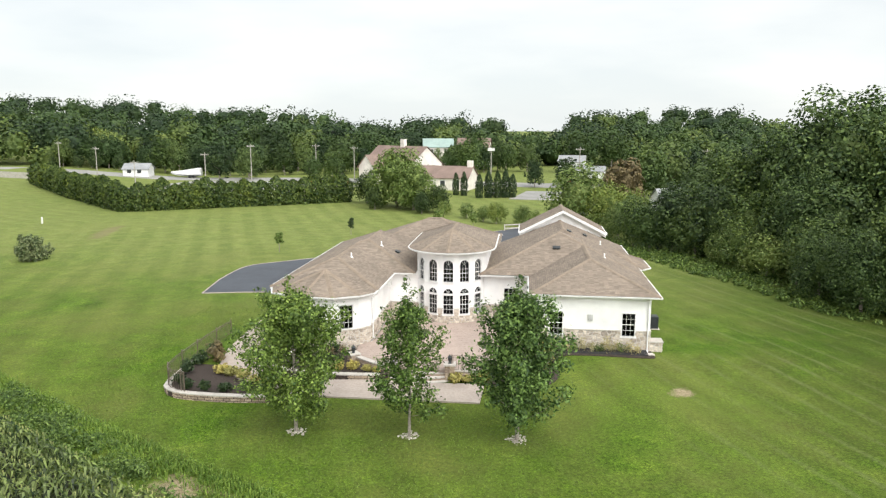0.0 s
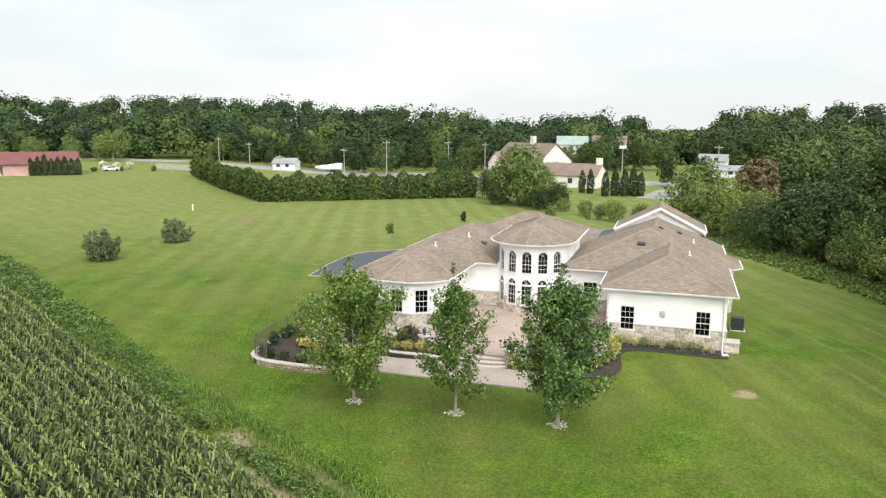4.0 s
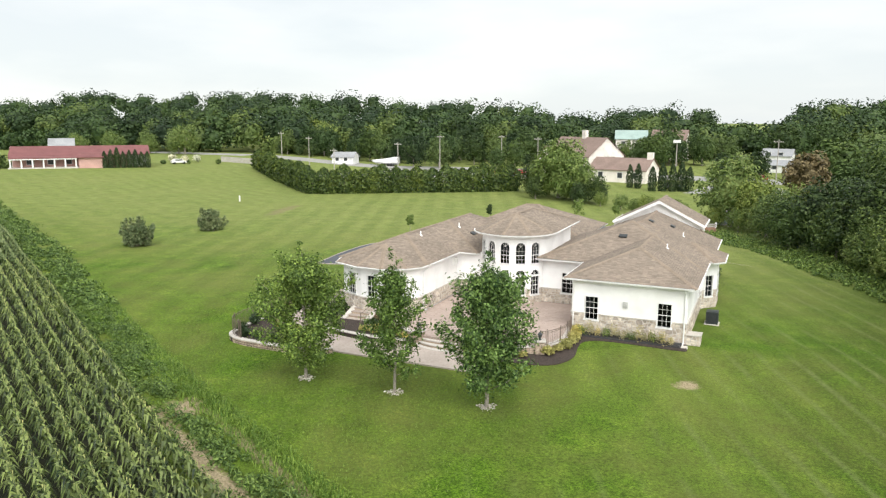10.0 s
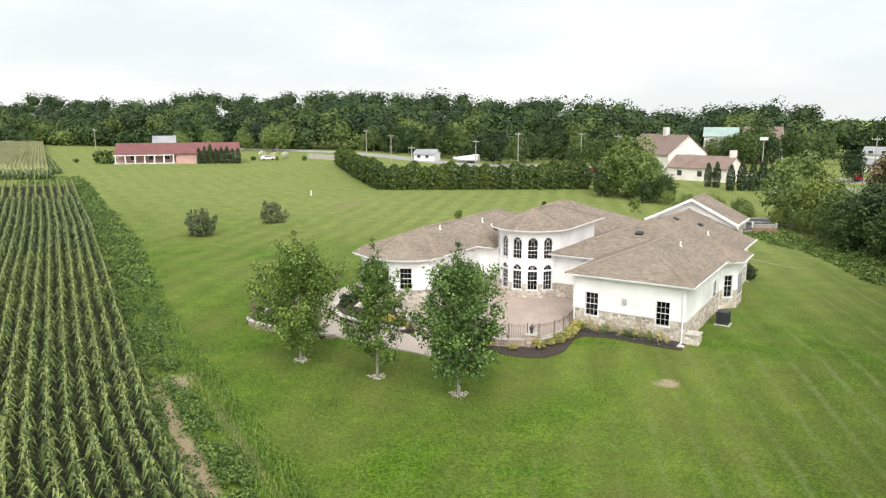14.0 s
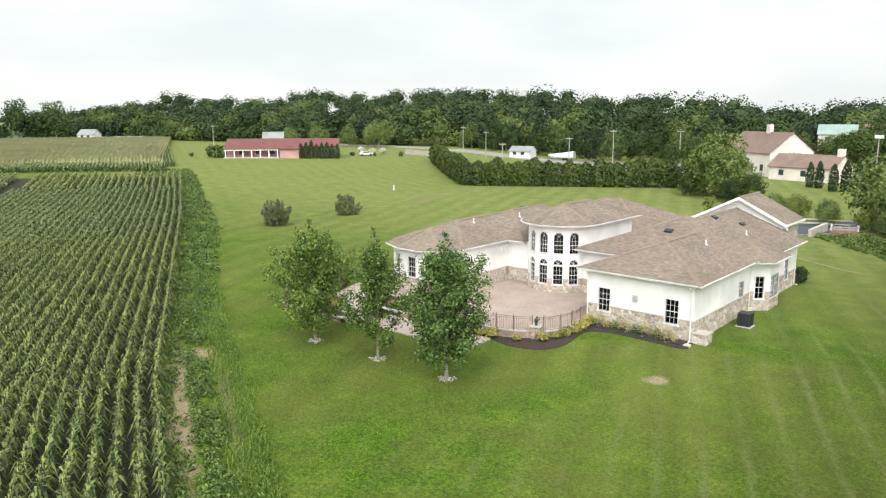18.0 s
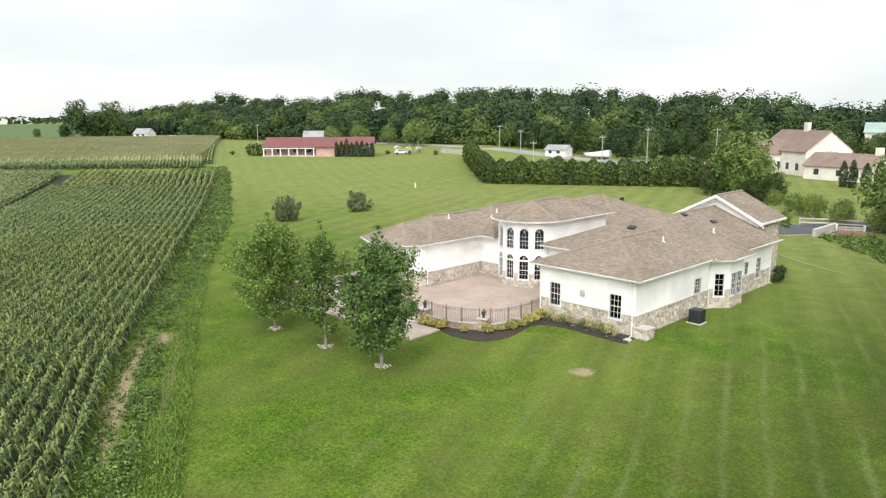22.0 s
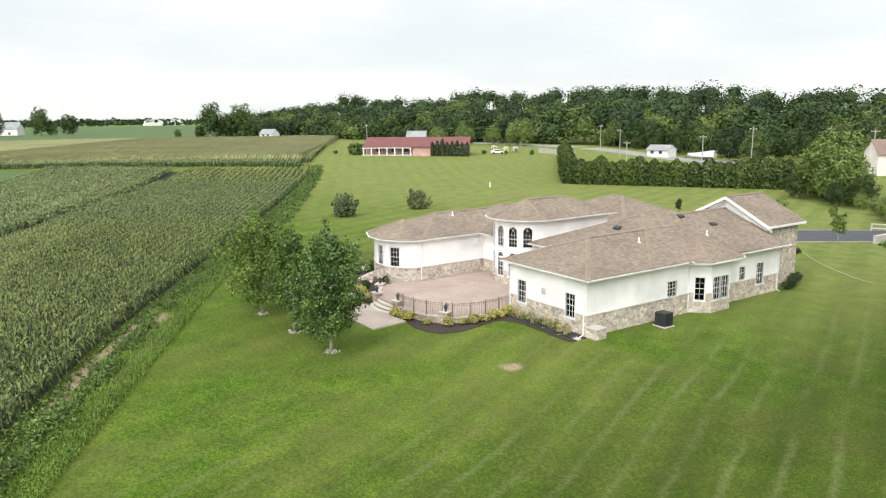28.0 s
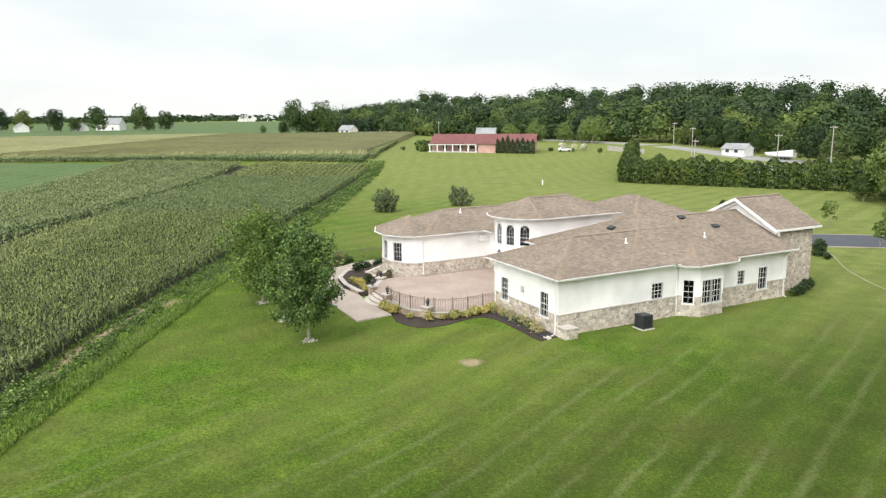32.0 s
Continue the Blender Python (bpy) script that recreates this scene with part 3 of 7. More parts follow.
def place_on(p0, p1):
    """The frame of a wall from p0 to p1: u along it, y outward (to its right), z up."""
    d = Vector((p1[0] - p0[0], p1[1] - p0[1], 0))
    L = d.length
    d.normalize()
    out = Vector((d.y, -d.x, 0))
    m = Matrix(((d.x, out.x, 0, p0[0]), (d.y, out.y, 0, p0[1]), (0, 0, 1, 0), (0, 0, 0, 1)))
    return m, L


def wall(name, p0, p1, z0, z1, openings=(), thick=0.2, stone=None, material=None, near=False, stone_top=STONE_TOP):
    """A wall with real openings (u0, u1, z0, z1), its outer face on the line p0 to p1."""
    m, L = place_on(p0, p1)
    us = sorted({0.0, L, *[u for o in openings for u in o[:2]]})
    zs = sorted({z0, z1, *[z for o in openings for z in o[2:]]})

    def full(i, j):
        if not (0 <= i < len(us) - 1 and 0 <= j < len(zs) - 1):
            return False
        u, z = (us[i] + us[i + 1]) / 2, (zs[j] + zs[j + 1]) / 2
        return not any(a < u < b and c < z < d for a, b, c, d in openings)

    s = Shape()
    for i in range(len(us) - 1):
        for j in range(len(zs) - 1):
            if not full(i, j):
                continue
            a, b, c, d = us[i], us[i + 1], zs[j], zs[j + 1]
            s.poly([m @ Vector(q) for q in ((a, 0, c), (b, 0, c), (b, 0, d), (a, 0, d))])
            s.poly([m @ Vector(q) for q in ((b, -thick, c), (a, -thick, c), (a, -thick, d), (b, -thick, d))])
            for ok, e in ((i == 0 or full(i - 1, j), (a, a, c, d)), (i == len(us) - 2 or full(i + 1, j), (b, b, c, d)), (full(i, j - 1), (a, b, c, c)), (full(i, j + 1), (a, b, d, d))):
                if not ok:
                    s.poly([m @ Vector(q) for q in ((e[0], 0, e[2]), (e[1], 0, e[3]), (e[1], -thick, e[3]), (e[0], -thick, e[2]))])
    w = part(name, s, material or M["stucco"], house)
    if stone is not None:
        stone_jobs.append((w, m, L, stone, stone_top, openings, near))
    return w


def window(u, z, w, h, m, cols=3, rows=4, arch=False, label="white window with dark panes and thin glazing bars"):
    """A window in the wall frame m, at u, z its lower left corner: casing, sill, bars and panes."""
    s, t = Shape(), 0.085
    hi = z + h if arch else z + h + t
    inner = [(u, z), (u + w, z), (u + w, z + h), (u, z + h)]
    outer = [(u - t, z - t), (u + w + t, z - t), (u + w + t, hi), (u - t, hi)]
    for y in (0.045, -0.06):
        s.v += [tuple(m @ Vector((a, y, b))) for a, b in outer + inner]
    for i in range(4):
        j = (i + 1) % 4
        if arch and i == 2:
            continue
        s.f += [(i, j, 4 + j, 4 + i), (8 + j, 8 + i, 12 + i, 12 + j), (8 + i, 8 + j, j, i), (4 + i, 4 + j, 12 + j, 12 + i)]
    win = part("window", s, M["trim"], house, label)
    part("sill", Shape().box(u - t - 0.03, u + w + t + 0.03, -0.06, 0.085, z - t - 0.03, z, m), M["trim"], win)
    bar, top = 0.015, z + h
    for k in range(1, cols):
        x = u + w * k / cols
        part("glazing_bar", Shape().box(x - bar / 2, x + bar / 2, -0.075, -0.035, z, top, m), M["trim"], win)
    for k in range(1, rows):
        zz, b = z + h * k / rows, (0.042 if rows % 2 == 0 and k == rows // 2 else bar)
        part("glazing_bar" if b == bar else "meeting_rail", Shape().box(u, u + w, -0.072, -0.03, zz - b / 2, zz + b / 2, m), M["trim"], win)
    pane = Shape()
    if arch:
        a = [(u + w / 2 + w / 2 * math.cos(q), top + w / 2 * math.sin(q)) for q in np.linspace(0, math.pi, 13)]
        pane.poly([m @ Vector((x, -0.085, y)) for x, y in [(u, z), (u + w, z)] + a])
        ring = Shape()
        for (xa, za), (xb, zb) in zip(a, a[1:]):
            ca = Vector((u + w / 2, top))
            pa, pb = Vector((xa, za)), Vector((xb, zb))
            qa, qb = ca + (pa - ca) * (1 + 2 * t / w), ca + (pb - ca) * (1 + 2 * t / w)
            for y in (0.045,):
                ring.poly([m @ Vector((p.x, y, p.y)) for p in (pa, qa, qb, pb)])
                ring.poly([m @ Vector(q) for q in ((qa.x, y, qa.y), (qa.x, -0.06, qa.y), (qb.x, -0.06, qb.y), (qb.x, y, qb.y))])
                ring.poly([m @ Vector(q) for q in ((pa.x, y, pa.y), (pb.x, y, pb.y), (pb.x, -0.09, pb.y), (pa.x, -0.09, pa.y))])
            # the wall's corners left above the arch
            ring.poly([m @ Vector(q) for q in ((qa.x, -0.004, qa.y), (qa.x, -0.004, top + w / 2 + t), (qb.x, -0.004, top + w / 2 + t), (qb.x, -0.004, qb.y))])
        part("arch_head", ring, M["stucco"], win)
        for ang in (50, 90, 130):
            e = (u + w / 2 + w / 2 * math.cos(radians(ang)), top + w / 2 * math.sin(radians(ang)))
            part("glazing_bar", Shape().tube([m @ Vector((u + w / 2, -0.055, top)), m @ Vector((e[0], -0.055, e[1]))], 0.015, 4), M["trim"], win)
    else:
        pane.poly([m @ Vector(q) for q in ((u, -0.085, z), (u + w, -0.085, z), (u + w, -0.085, top), (u, -0.085, top))])
    p = part("pane", pane, M["glass"], win)
    p.visible_shadow = False
    return win


# right wing: end wall, long side wall with its bay
XR, XL, YF = 0.2, -7.25, 0.0
ends = [(0.93, 1.02), (5.64, 1.02)]
wall("end_wall", (XL, YF), (XR, YF), -0.3, EAVE, [(u, u + 0.82, z, z + 1.52) for u, z in ends], stone=-0.3, near=True)
m_end, _ = place_on((XL, YF), (XR, YF))
for u, z in ends:
    window(u, z, 0.82, 1.52, m_end)
side_a = [(7.62, 1.46, 0.92, 1.02)]
wall("side_wall", (XR, YF), (XR, 10.0), -0.3, EAVE, [(u, u + w, z, z + h) for u, z, w, h in side_a], stone=-0.3, near=True)
m_s, _ = place_on((XR, YF), (XR, 10.0))
window(7.62, 1.46, 0.92, 1.02, m_s, 3, 4)
B1, B2 = (1.2, 10.95), (1.2, 13.15)
wall("bay_wall", (XR, 10.0), B1, -0.3, EAVE - 0.05, [(0.36, 0.98, 0.92, 2.50)], stone=-0.3, near=True)
m_b, _ = place_on((XR, 10.0), B1)
window(0.36, 0.92, 0.62, 1.58, m_b, 2, 4)
wall("bay_wall", B1, B2, -0.3, EAVE - 0.05, [(0.24, 1.06, 0.92, 2.50), (1.16, 1.98, 0.92, 2.50)], stone=-0.3, near=True)
m_b, _ = place_on(B1, B2)
window(0.24, 0.92, 0.82, 1.58, m_b, 3, 4)
window(1.16, 0.92, 0.82, 1.58, m_b, 3, 4)
wall("bay_wall", B2, (XR, 14.1), -0.3, EAVE - 0.05, [(0.36, 0.98, 0.92, 2.50)], stone=-0.3)
m_b, _ = place_on(B2, (XR, 14.1))
window(0.36, 0.92, 0.62, 1.58, m_b, 2, 4)
side_c = [(1.62, 1.52, 0.62, 0.95), (3.75, 0.92, 0.86, 1.58)]
wall("side_wall", (XR, 14.1), (XR, 20.9), -0.3, EAVE, [(u, u + w, z, z + h) for u, z, w, h in side_c], stone=-0.3)
m_c, _ = place_on((XR, 14.1), (XR, 20.9))
window(1.62, 1.52, 0.62, 0.95, m_c, 2, 4)
window(3.75, 0.92, 0.86, 1.58, m_c, 3, 4)
# rear, left side and courtyard walls
YC = 6.0
wall("rear_wall", (XR, 20.9), (-10.9, 20.9), -0.3, EAVE)
wall("rear_wall", (-10.9, 20.9), (-10.9, 26.0), -0.3, EAVE)
wall("rear_wall", (-10.9, 26.0), (-22.4, 26.0), -0.3, EAVE)
wall("rear_wall", (-22.4, 26.0), (-22.4, 19.0), -0.3, EAVE)
wall("rear_wall", (-22.4, 19.0), (-24.85, 19.0), -0.3, EAVE)
wall("left_side_wall", (-24.85, 19.0), (-24.85, 0.25), -0.3, EAVE, stone=-0.3)
BOW = [(-24.85, 0.25), (-24.35, -1.5), (-22.3, -2.42), (-20.35, -2.55), (-18.9, -1.7), (-18.3, -0.9)]
for k, (p, q) in enumerate(zip(BOW, BOW[1:])):
    m_w, L_w = place_on(p, q)
    if k in (1, 2, 3):
        u = L_w / 2 - 0.42
        wall("bow_wall", p, q, -0.3, EAVE, [(u, u + 0.84, 1.48, 3.02)], stone=-0.3)
        window(u, 1.48, 0.84, 1.54, m_w)
    else:
        wall("bow_wall", p, q, -0.3, EAVE, stone=-0.3)
wall("court_wall", (-18.3, -0.9), (-18.3, YC), -0.3, EAVE, stone=FLOOR)
wall("court_wall", (-18.3, YC), (-16.05, YC), -0.3, EAVE, stone=FLOOR)
wall("court_wall", (-11.1, YC), (XL, YC), -0.3, EAVE, [(1.55, 2.5, 1.14, 2.66)], stone=FLOOR)
m_w, _ = place_on((-11.1, YC), (XL, YC))
window(1.55, 1.14, 0.95, 1.52, m_w)
wall("court_wall", (XL, YC), (XL, YF), -0.3, EAVE, stone=FLOOR)

# turret: windows every 26 degrees on a round wall
TC, TR = Vector((-13.6, 6.9)), 2.66


def on_turret(deg, r=TR):
    a = radians(deg)
    return (TC.x + r * math.sin(a), TC.y - r * math.cos(a))


for k in range(-2, 3):
    mid = 26.1 * k
    p, q = on_turret(mid - 8.6), on_turret(mid + 8.6)
    m_w, L_w = place_on(p, q)
    u = L_w / 2 - 0.35
    wall("turret_wall", p, q, 0.0, 5.62, [(u, u + 0.70, 0.98, 2.38), (u, u + 0.70, 2.52, 2.52 + 0.37), (u, u + 0.70, 3.40, 5.0)], 0.16, stone=FLOOR)
    window(u, 0.98, 0.70, 1.40, m_w)
    window(u, 2.52, 0.70, 0.02, m_w, 1, 1, True, "white half-round fanlight with dark glass")
    window(u, 3.40, 0.70, 1.25, m_w, 3, 4, True, "tall arched white window with dark panes")
    if k < 2:
        wall("turret_wall", q, on_turret(mid + 17.5), 0.0, 5.62, (), 0.16, stone=FLOOR)
for a, b in ((-90, -78), (-78, -66), (-66, -60.8), (60.8, 66), (66, 78), (78, 90)):
    wall("turret_wall", on_turret(a), on_turret(b), 0.0, 5.62, (), 0.16, stone=FLOOR)
wall("turret_wall", on_turret(90), (TC.x + TR, 13.6), 3.0, 5.62)
wall("turret_wall", (TC.x + TR, 13.6), (TC.x - TR, 13.6), 3.0, 5.62)
wall("turret_wall", (TC.x - TR, 13.6), on_turret(-90), 3.0, 5.62)

# gable block at the back
GX0, GX1, GY0, GY1, GE, GR = -8.25, -1.0, 20.95, 25.2, 5.0, 6.85
wall("gable_wall", (GX1, GY0), (GX1, GY1), -0.3, GE, stone=-0.3, stone_top=GE - 0.1)
wall("gable_wall", (GX1, GY1), (GX0, GY1), -0.3, GE)
wall("gable_wall", (GX0, GY1), (GX0, GY0), -0.3, GE)
part("gable_wall", Shape().prism([(GX0, GY0), (GX1, GY0), (GX1, GY0 + 0.2), (GX0, GY0 + 0.2)], 3.0, GE).poly(
    [(GX0, GY0, GE), (GX1, GY0, GE), ((GX0 + GX1) / 2, GY0, GR - 0.08)]), M["stucco"], house)
# floor coloured near black so the rooms behind the panes look unlit
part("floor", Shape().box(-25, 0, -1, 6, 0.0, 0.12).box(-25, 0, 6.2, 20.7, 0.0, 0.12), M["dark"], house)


# ---- roofs ----
def cap_line(a, b, parent):
    """Ridge caps along a hip or ridge: short overlapping pieces."""
    a, b = Vector(a), Vector(b)
    n = max(1, int((b - a).length / 0.3))
    s = Shape()
    d = (b - a).normalized()
    side = d.cross(Vector((0, 0, 1))).normalized() * 0.17
    up, drop = Vector((0, 0, 0.045)), Vector((0, 0, 0.03))
    for k in range(n):
        p, q = a + (b - a) * k / n, a + (b - a) * (k + 1) / n
        step = Vector((0, 0, 0.016))
        s.v += [tuple(v) for v in (p - side - drop, p + up, p + side - drop, q - side - drop + step, q + up + step, q + side - drop + step)]
        i = 6 * k
        s.f += [(i, i + 1, i + 4, i + 3), (i + 1, i + 2, i + 5, i + 4)]
        if k:
            s.f += [(i - 3, i - 2, i + 1, i), (i - 2, i - 1, i + 2, i + 1)]
    part("ridge_cap", s, M["ridge"], parent, "paler ridge cap shingles")


def gutter(pts, z, parent):
    """Fascia and gutter along an eave."""
    for a, b in zip(pts, pts[1:]):
        m, L = place_on(a, b)
        prof = [(-0.05, -0.13), (0.0, -0.13), (0.0, -0.115), (0.06, -0.11), (0.09, -0.02), (0.0, -0.015), (-0.05, -0.015)]
        s, n = Shape(), 7
        s.v = [tuple(m @ Vector((u, y, z + q))) for u in (-0.03, L + 0.03) for y, q in prof]
        s.f = [tuple(range(n)), tuple(range(2 * n - 1, n - 1, -1))] + [(i, n + i, n + (i + 1) % n, (i + 1) % n) for i in range(n)]
        part("gutter", s, M["trim"], parent, "white gutter and fascia board")


def planes(name, faces, parent=house, soffit=None, label="tan asphalt shingle roof"):
    s = Shape()
    for f in faces:
        s.poly(f)
    if soffit:
        s.poly(soffit)
    return part(name, s, M["shingle"], parent, label)


def hip_y(x0, x1, y0, y1, ze, back_open=True):
    """A hip roof with its ridge along y."""
    h, xm = (x1 - x0) / 2, (x0 + x1) / 2
    zr, ya, yb = ze + PITCH * h, y0 + h, (y1 if back_open else y1 - h)
    A, B, C, D, R, S = (x0, y0, ze), (x1, y0, ze), (x1, y1, ze), (x0, y1, ze), (xm, ya, zr), (xm, yb, zr)
    r = planes("roof", [(A, B, R), (B, C, S, R), (D, A, R, S), (C, D, S)])
    part("soffit", Shape().box(x0 + 0.02, x1 - 0.02, y0 + 0.02, y1 - 0.02, ze - 0.13, ze - 0.1), M["trim"], r)
    for a, b in ((A, R), (B, R), (R, S)):
        cap_line(a, b, r)
    return r


r1 = hip_y(-7.75, 0.75, -0.5, 13.0, EAVE + 0.008)
gutter([(-7.75, 5.3), (-7.75, -0.5), (0.75, -0.5), (0.75, 9.55)], EAVE, r1)
r2 = hip_y(-25.4, -17.8, -0.55, 11.0, EAVE + 0.008)
gutter([(-17.8, -0.55), (-17.8, 5.3)], EAVE, r2)
gutter([(-25.4, 12.0), (-25.4, -0.1)], EAVE, r2)
# right block: a pyramid of four hips, then a lower ridge up to the gable block
r3 = hip_y(-11.45, 0.75, 5.3, 17.6, EAVE + 0.03, False)
gutter([(-11.45, 6.6), (-11.45, 5.3), (-7.75, 5.3)], EAVE, r3)
r4 = hip_y(-10.6, 0.85, 9.0, 20.95, EAVE - 0.06)
gutter([(0.85, 14.5), (0.85, 21.2)], EAVE - 0.06, r4)
# left block beside the turret, and the rear block behind it
r3b = hip_y(-25.4, -16.2, 5.3, 19.5, EAVE - 0.01, False)
gutter([(-17.8, 5.3), (-16.2, 5.3)], EAVE, r3b)
gutter([(-25.4, 19.5), (-25.4, 12.0)], EAVE, r3b)
cx0, cx1, cy0, cy1, cz = -22.9, -10.4, 15.3, 26.5, EAVE + 0.02
ch = (cy1 - cy0) / 2
CA, CB, CC, CD = (cx0, cy0, cz), (cx1, cy0, cz), (cx1, cy1, cz), (cx0, cy1, cz)
CR, CS = (cx0 + ch, cy0 + ch, cz + PITCH * ch), (cx1 - ch, cy0 + ch, cz + PITCH * ch)
r3c = planes("roof", [(CA, CB, CS, CR), (CB, CC, CS), (CC, CD, CR, CS), (CD, CA, CR)])
part("soffit", Shape().box(cx0 + 0.02, cx1 - 0.02, cy0 + 0.02, cy1 - 0.02, cz - 0.13, cz - 0.1), M["trim"], r3c)
for a, b in ((CA, CR), (CB, CS), (CR, CS)):
    cap_line(a, b, r3c)
gutter([(cx1, cy1), (cx0, cy1), (cx0, 19.5)], EAVE, r3c)
# bay roof
bx, by0, by1, bz = 1.75, 9.5, 14.6, EAVE - 0.08
bh = (by1 - by0) / 2
bm_, bzr = (by0 + by1) / 2, bz + PITCH * (by1 - by0) / 2
Bp = [(0.3, by0, bz), (1.15, by0, bz), (bx, by0 + 0.75, bz), (bx, by1 - 0.75, bz), (1.15, by1, bz), (0.3, by1, bz)]
apex_b, back_b = (bx - bh, bm_, bzr), (-3.2, bm_, bzr)
r5 = planes("roof", [(Bp[0], Bp[1], apex_b, back_b, (-3.2, by0, bz)), (Bp[1], Bp[2], apex_b), (Bp[2], Bp[3], apex_b), (Bp[3], Bp[4], apex_b), (Bp[4], Bp[5], (-3.2, by1, bz), back_b, apex_b)])
for p in Bp[1:5]:
    cap_line(p, apex_b, r5)
gutter([Bp[0][:2], Bp[1][:2], Bp[2][:2], Bp[3][:2], Bp[4][:2], Bp[5][:2]], bz, r5)
part("soffit", Shape().prism([p[:2] for p in Bp], bz - 0.13, bz - 0.1), M["trim"], r5)
# bow roof on the left wing
eb = []
for i, p in enumerate(BOW):
    d = (Vector(p) - Vector((-21.7, 3.5))).normalized()
    e = Vector(p) + d * 0.62
    eb.append((e.x, e.y, EAVE - 0.02))
apex_l = (-21.55, -0.1, 5.0)
r6 = planes("roof", [(eb[i], eb[i + 1], apex_l) for i in range(5)] + [(eb[5], (-17.8, 1.5, EAVE - 0.02), apex_l), ((-25.38, 1.5, EAVE - 0.02), eb[0], apex_l)])
for p in eb[1:5]:
    cap_line(p, apex_l, r6)
gutter([(-25.4, 0.3)] + [p[:2] for p in eb] + [(-17.8, 0.6)], EAVE - 0.02, r6)
part("soffit", Shape().prism([p[:2] for p in eb] + [(-18.0, 1.0), (-25.2, 1.0)], EAVE - 0.13, EAVE - 0.1), M["trim"], r6)
# turret roof: half a cone in front of a hip
te, tr_, tz = 5.64, 3.28, 5.64 + PITCH * 3.28
tp = [(TC.x + tr_ * math.sin(a), TC.y - tr_ * math.cos(a), te) for a in np.linspace(-math.pi / 2, math.pi / 2, 15)]
ta, tb_ = (TC.x, TC.y, tz), (TC.x, 14.1 - tr_, tz)
bl, br = (TC.x - tr_, 14.1, te), (TC.x + tr_, 14.1, te)
r7 = planes("turret_roof", [(p, q, ta) for p, q in zip(tp, tp[1:])] + [(tp[-1], br, tb_, ta), (bl, tp[0], ta, tb_), (br, bl, tb_)])
for i in (1, 4, 7, 10, 13):
    cap_line(tp[i], ta, r7)
for a, b in ((ta, tb_), (br, tb_), (bl, tb_)):
    cap_line(a, b, r7)
gutter([bl[:2]] + [p[:2] for p in tp] + [br[:2], bl[:2]], te, r7)
part("soffit", Shape().prism([p[:2] for p in tp] + [br[:2], bl[:2]], te - 0.13, te - 0.1), M["trim"], r7)
# gable block roof with white rake boards
gy0, gy1, gm = GY0 - 0.45, GY1 + 0.4, (GX0 + GX1) / 2
ge, gl_, gr_ = 4.95, GX0 - 0.4, GX1 + 0.4
gz_ridge = 7.0
s = Shape()
for x in (gl_, gr_):
    s.poly([(x, gy0, ge), (gm, gy0, gz_ridge), (gm, gy1, gz_ridge), (x, gy1, ge)])
r8 = part("gable_roof", s, M["shingle"], house, "tan shingle gable roof with white rake boards")
cap_line((gm, gy0, gz_ridge), (gm, gy1, gz_ridge), r8)
for x, tag in ((gl_, 0), (gr_, 1)):
    for y0, y1, drop in ((gy0 - 0.03, gy0 + 0.02, 0.26), (GY0 - 0.16, GY0 - 0.012, 0.5), (gy1 - 0.02, gy1 + 0.03, 0.26)):
        rake = Shape()
        rake.v = [(x, y0, ge - drop), (x, y1, ge - drop), (x, y1, ge - 0.01), (x, y0, ge - 0.01), (gm, y0, gz_ridge - drop), (gm, y1, gz_ridge - drop), (gm, y1, gz_ridge - 0.01), (gm, y0, gz_ridge - 0.01)]
        rake.f = [(0, 1, 2, 3), (4, 5, 6, 7)] + [(i, (i + 1) % 4, 4 + (i + 1) % 4, 4 + i) for i in range(4)]
        part("rake_board", rake, M["trim"], r8)
    m, L = place_on((x, gy1), (x, gy0)) if tag == 0 else place_on((x, gy0), (x, gy1))
    part("gutter", Shape().box(0, L, -0.05, 0.1, ge - 0.17, ge - 0.02, m), M["trim"], r8)

# roof furniture: vents, skylight, pipes
def vent_pipe(x, y, z, h=0.34):
    s = Shape().tube([(x, y, z - 0.15), (x, y, z + h)], 0.048, 10)
    p = part("vent_pipe", s, M["pvc"], house, "white plastic vent pipe on the roof", True)
    part("flashing", Shape().tube([(x, y, z - 0.12), (x, y, z + 0.06)], [0.2, 0.075], 10), M["pvc"], p)


for x, y, z in ((-2.13, 7.3, 4.93), (-1.75, 14.3, 4.80), (-19.6, 9.4, 5.15), (-20.9, 4.6, 5.02)):
    vent_pipe(x, y, z)


def box_vent(x, y, z, slope_x, slope_y):
    n = Vector((-slope_x, -slope_y, 1)).normalized()
    m = Matrix.Translation((x, y, z)) @ n.to_track_quat("Z", "Y").to_matrix().to_4x4()
    v = part("roof_vent", Shape().box(-0.3, 0.3, -0.2, 0.2, 0.06, 0.13, m), M["unit"], house, "low dark metal roof vent, the first in place of a skylight")
    part("vent_base", Shape().box(-0.24, 0.24, -0.14, 0.14, -0.03, 0.06, m), M["unit"], v)


# this one stands in for the skylight, built as a vent
box_vent(-5.64, 8.99, EAVE + 0.03 + PITCH * (8.99 - 5.3) + 0.02, 0, PITCH)
box_vent(-4.4, 14.6, EAVE + PITCH * 5.15, -PITCH, 0)
box_vent(-2.9, 16.6, EAVE - 0.06 + PITCH * 3.75, -PITCH, 0)
box_vent(-18.3, 9.4, EAVE + PITCH * 2.1, PITCH * -1, 0)


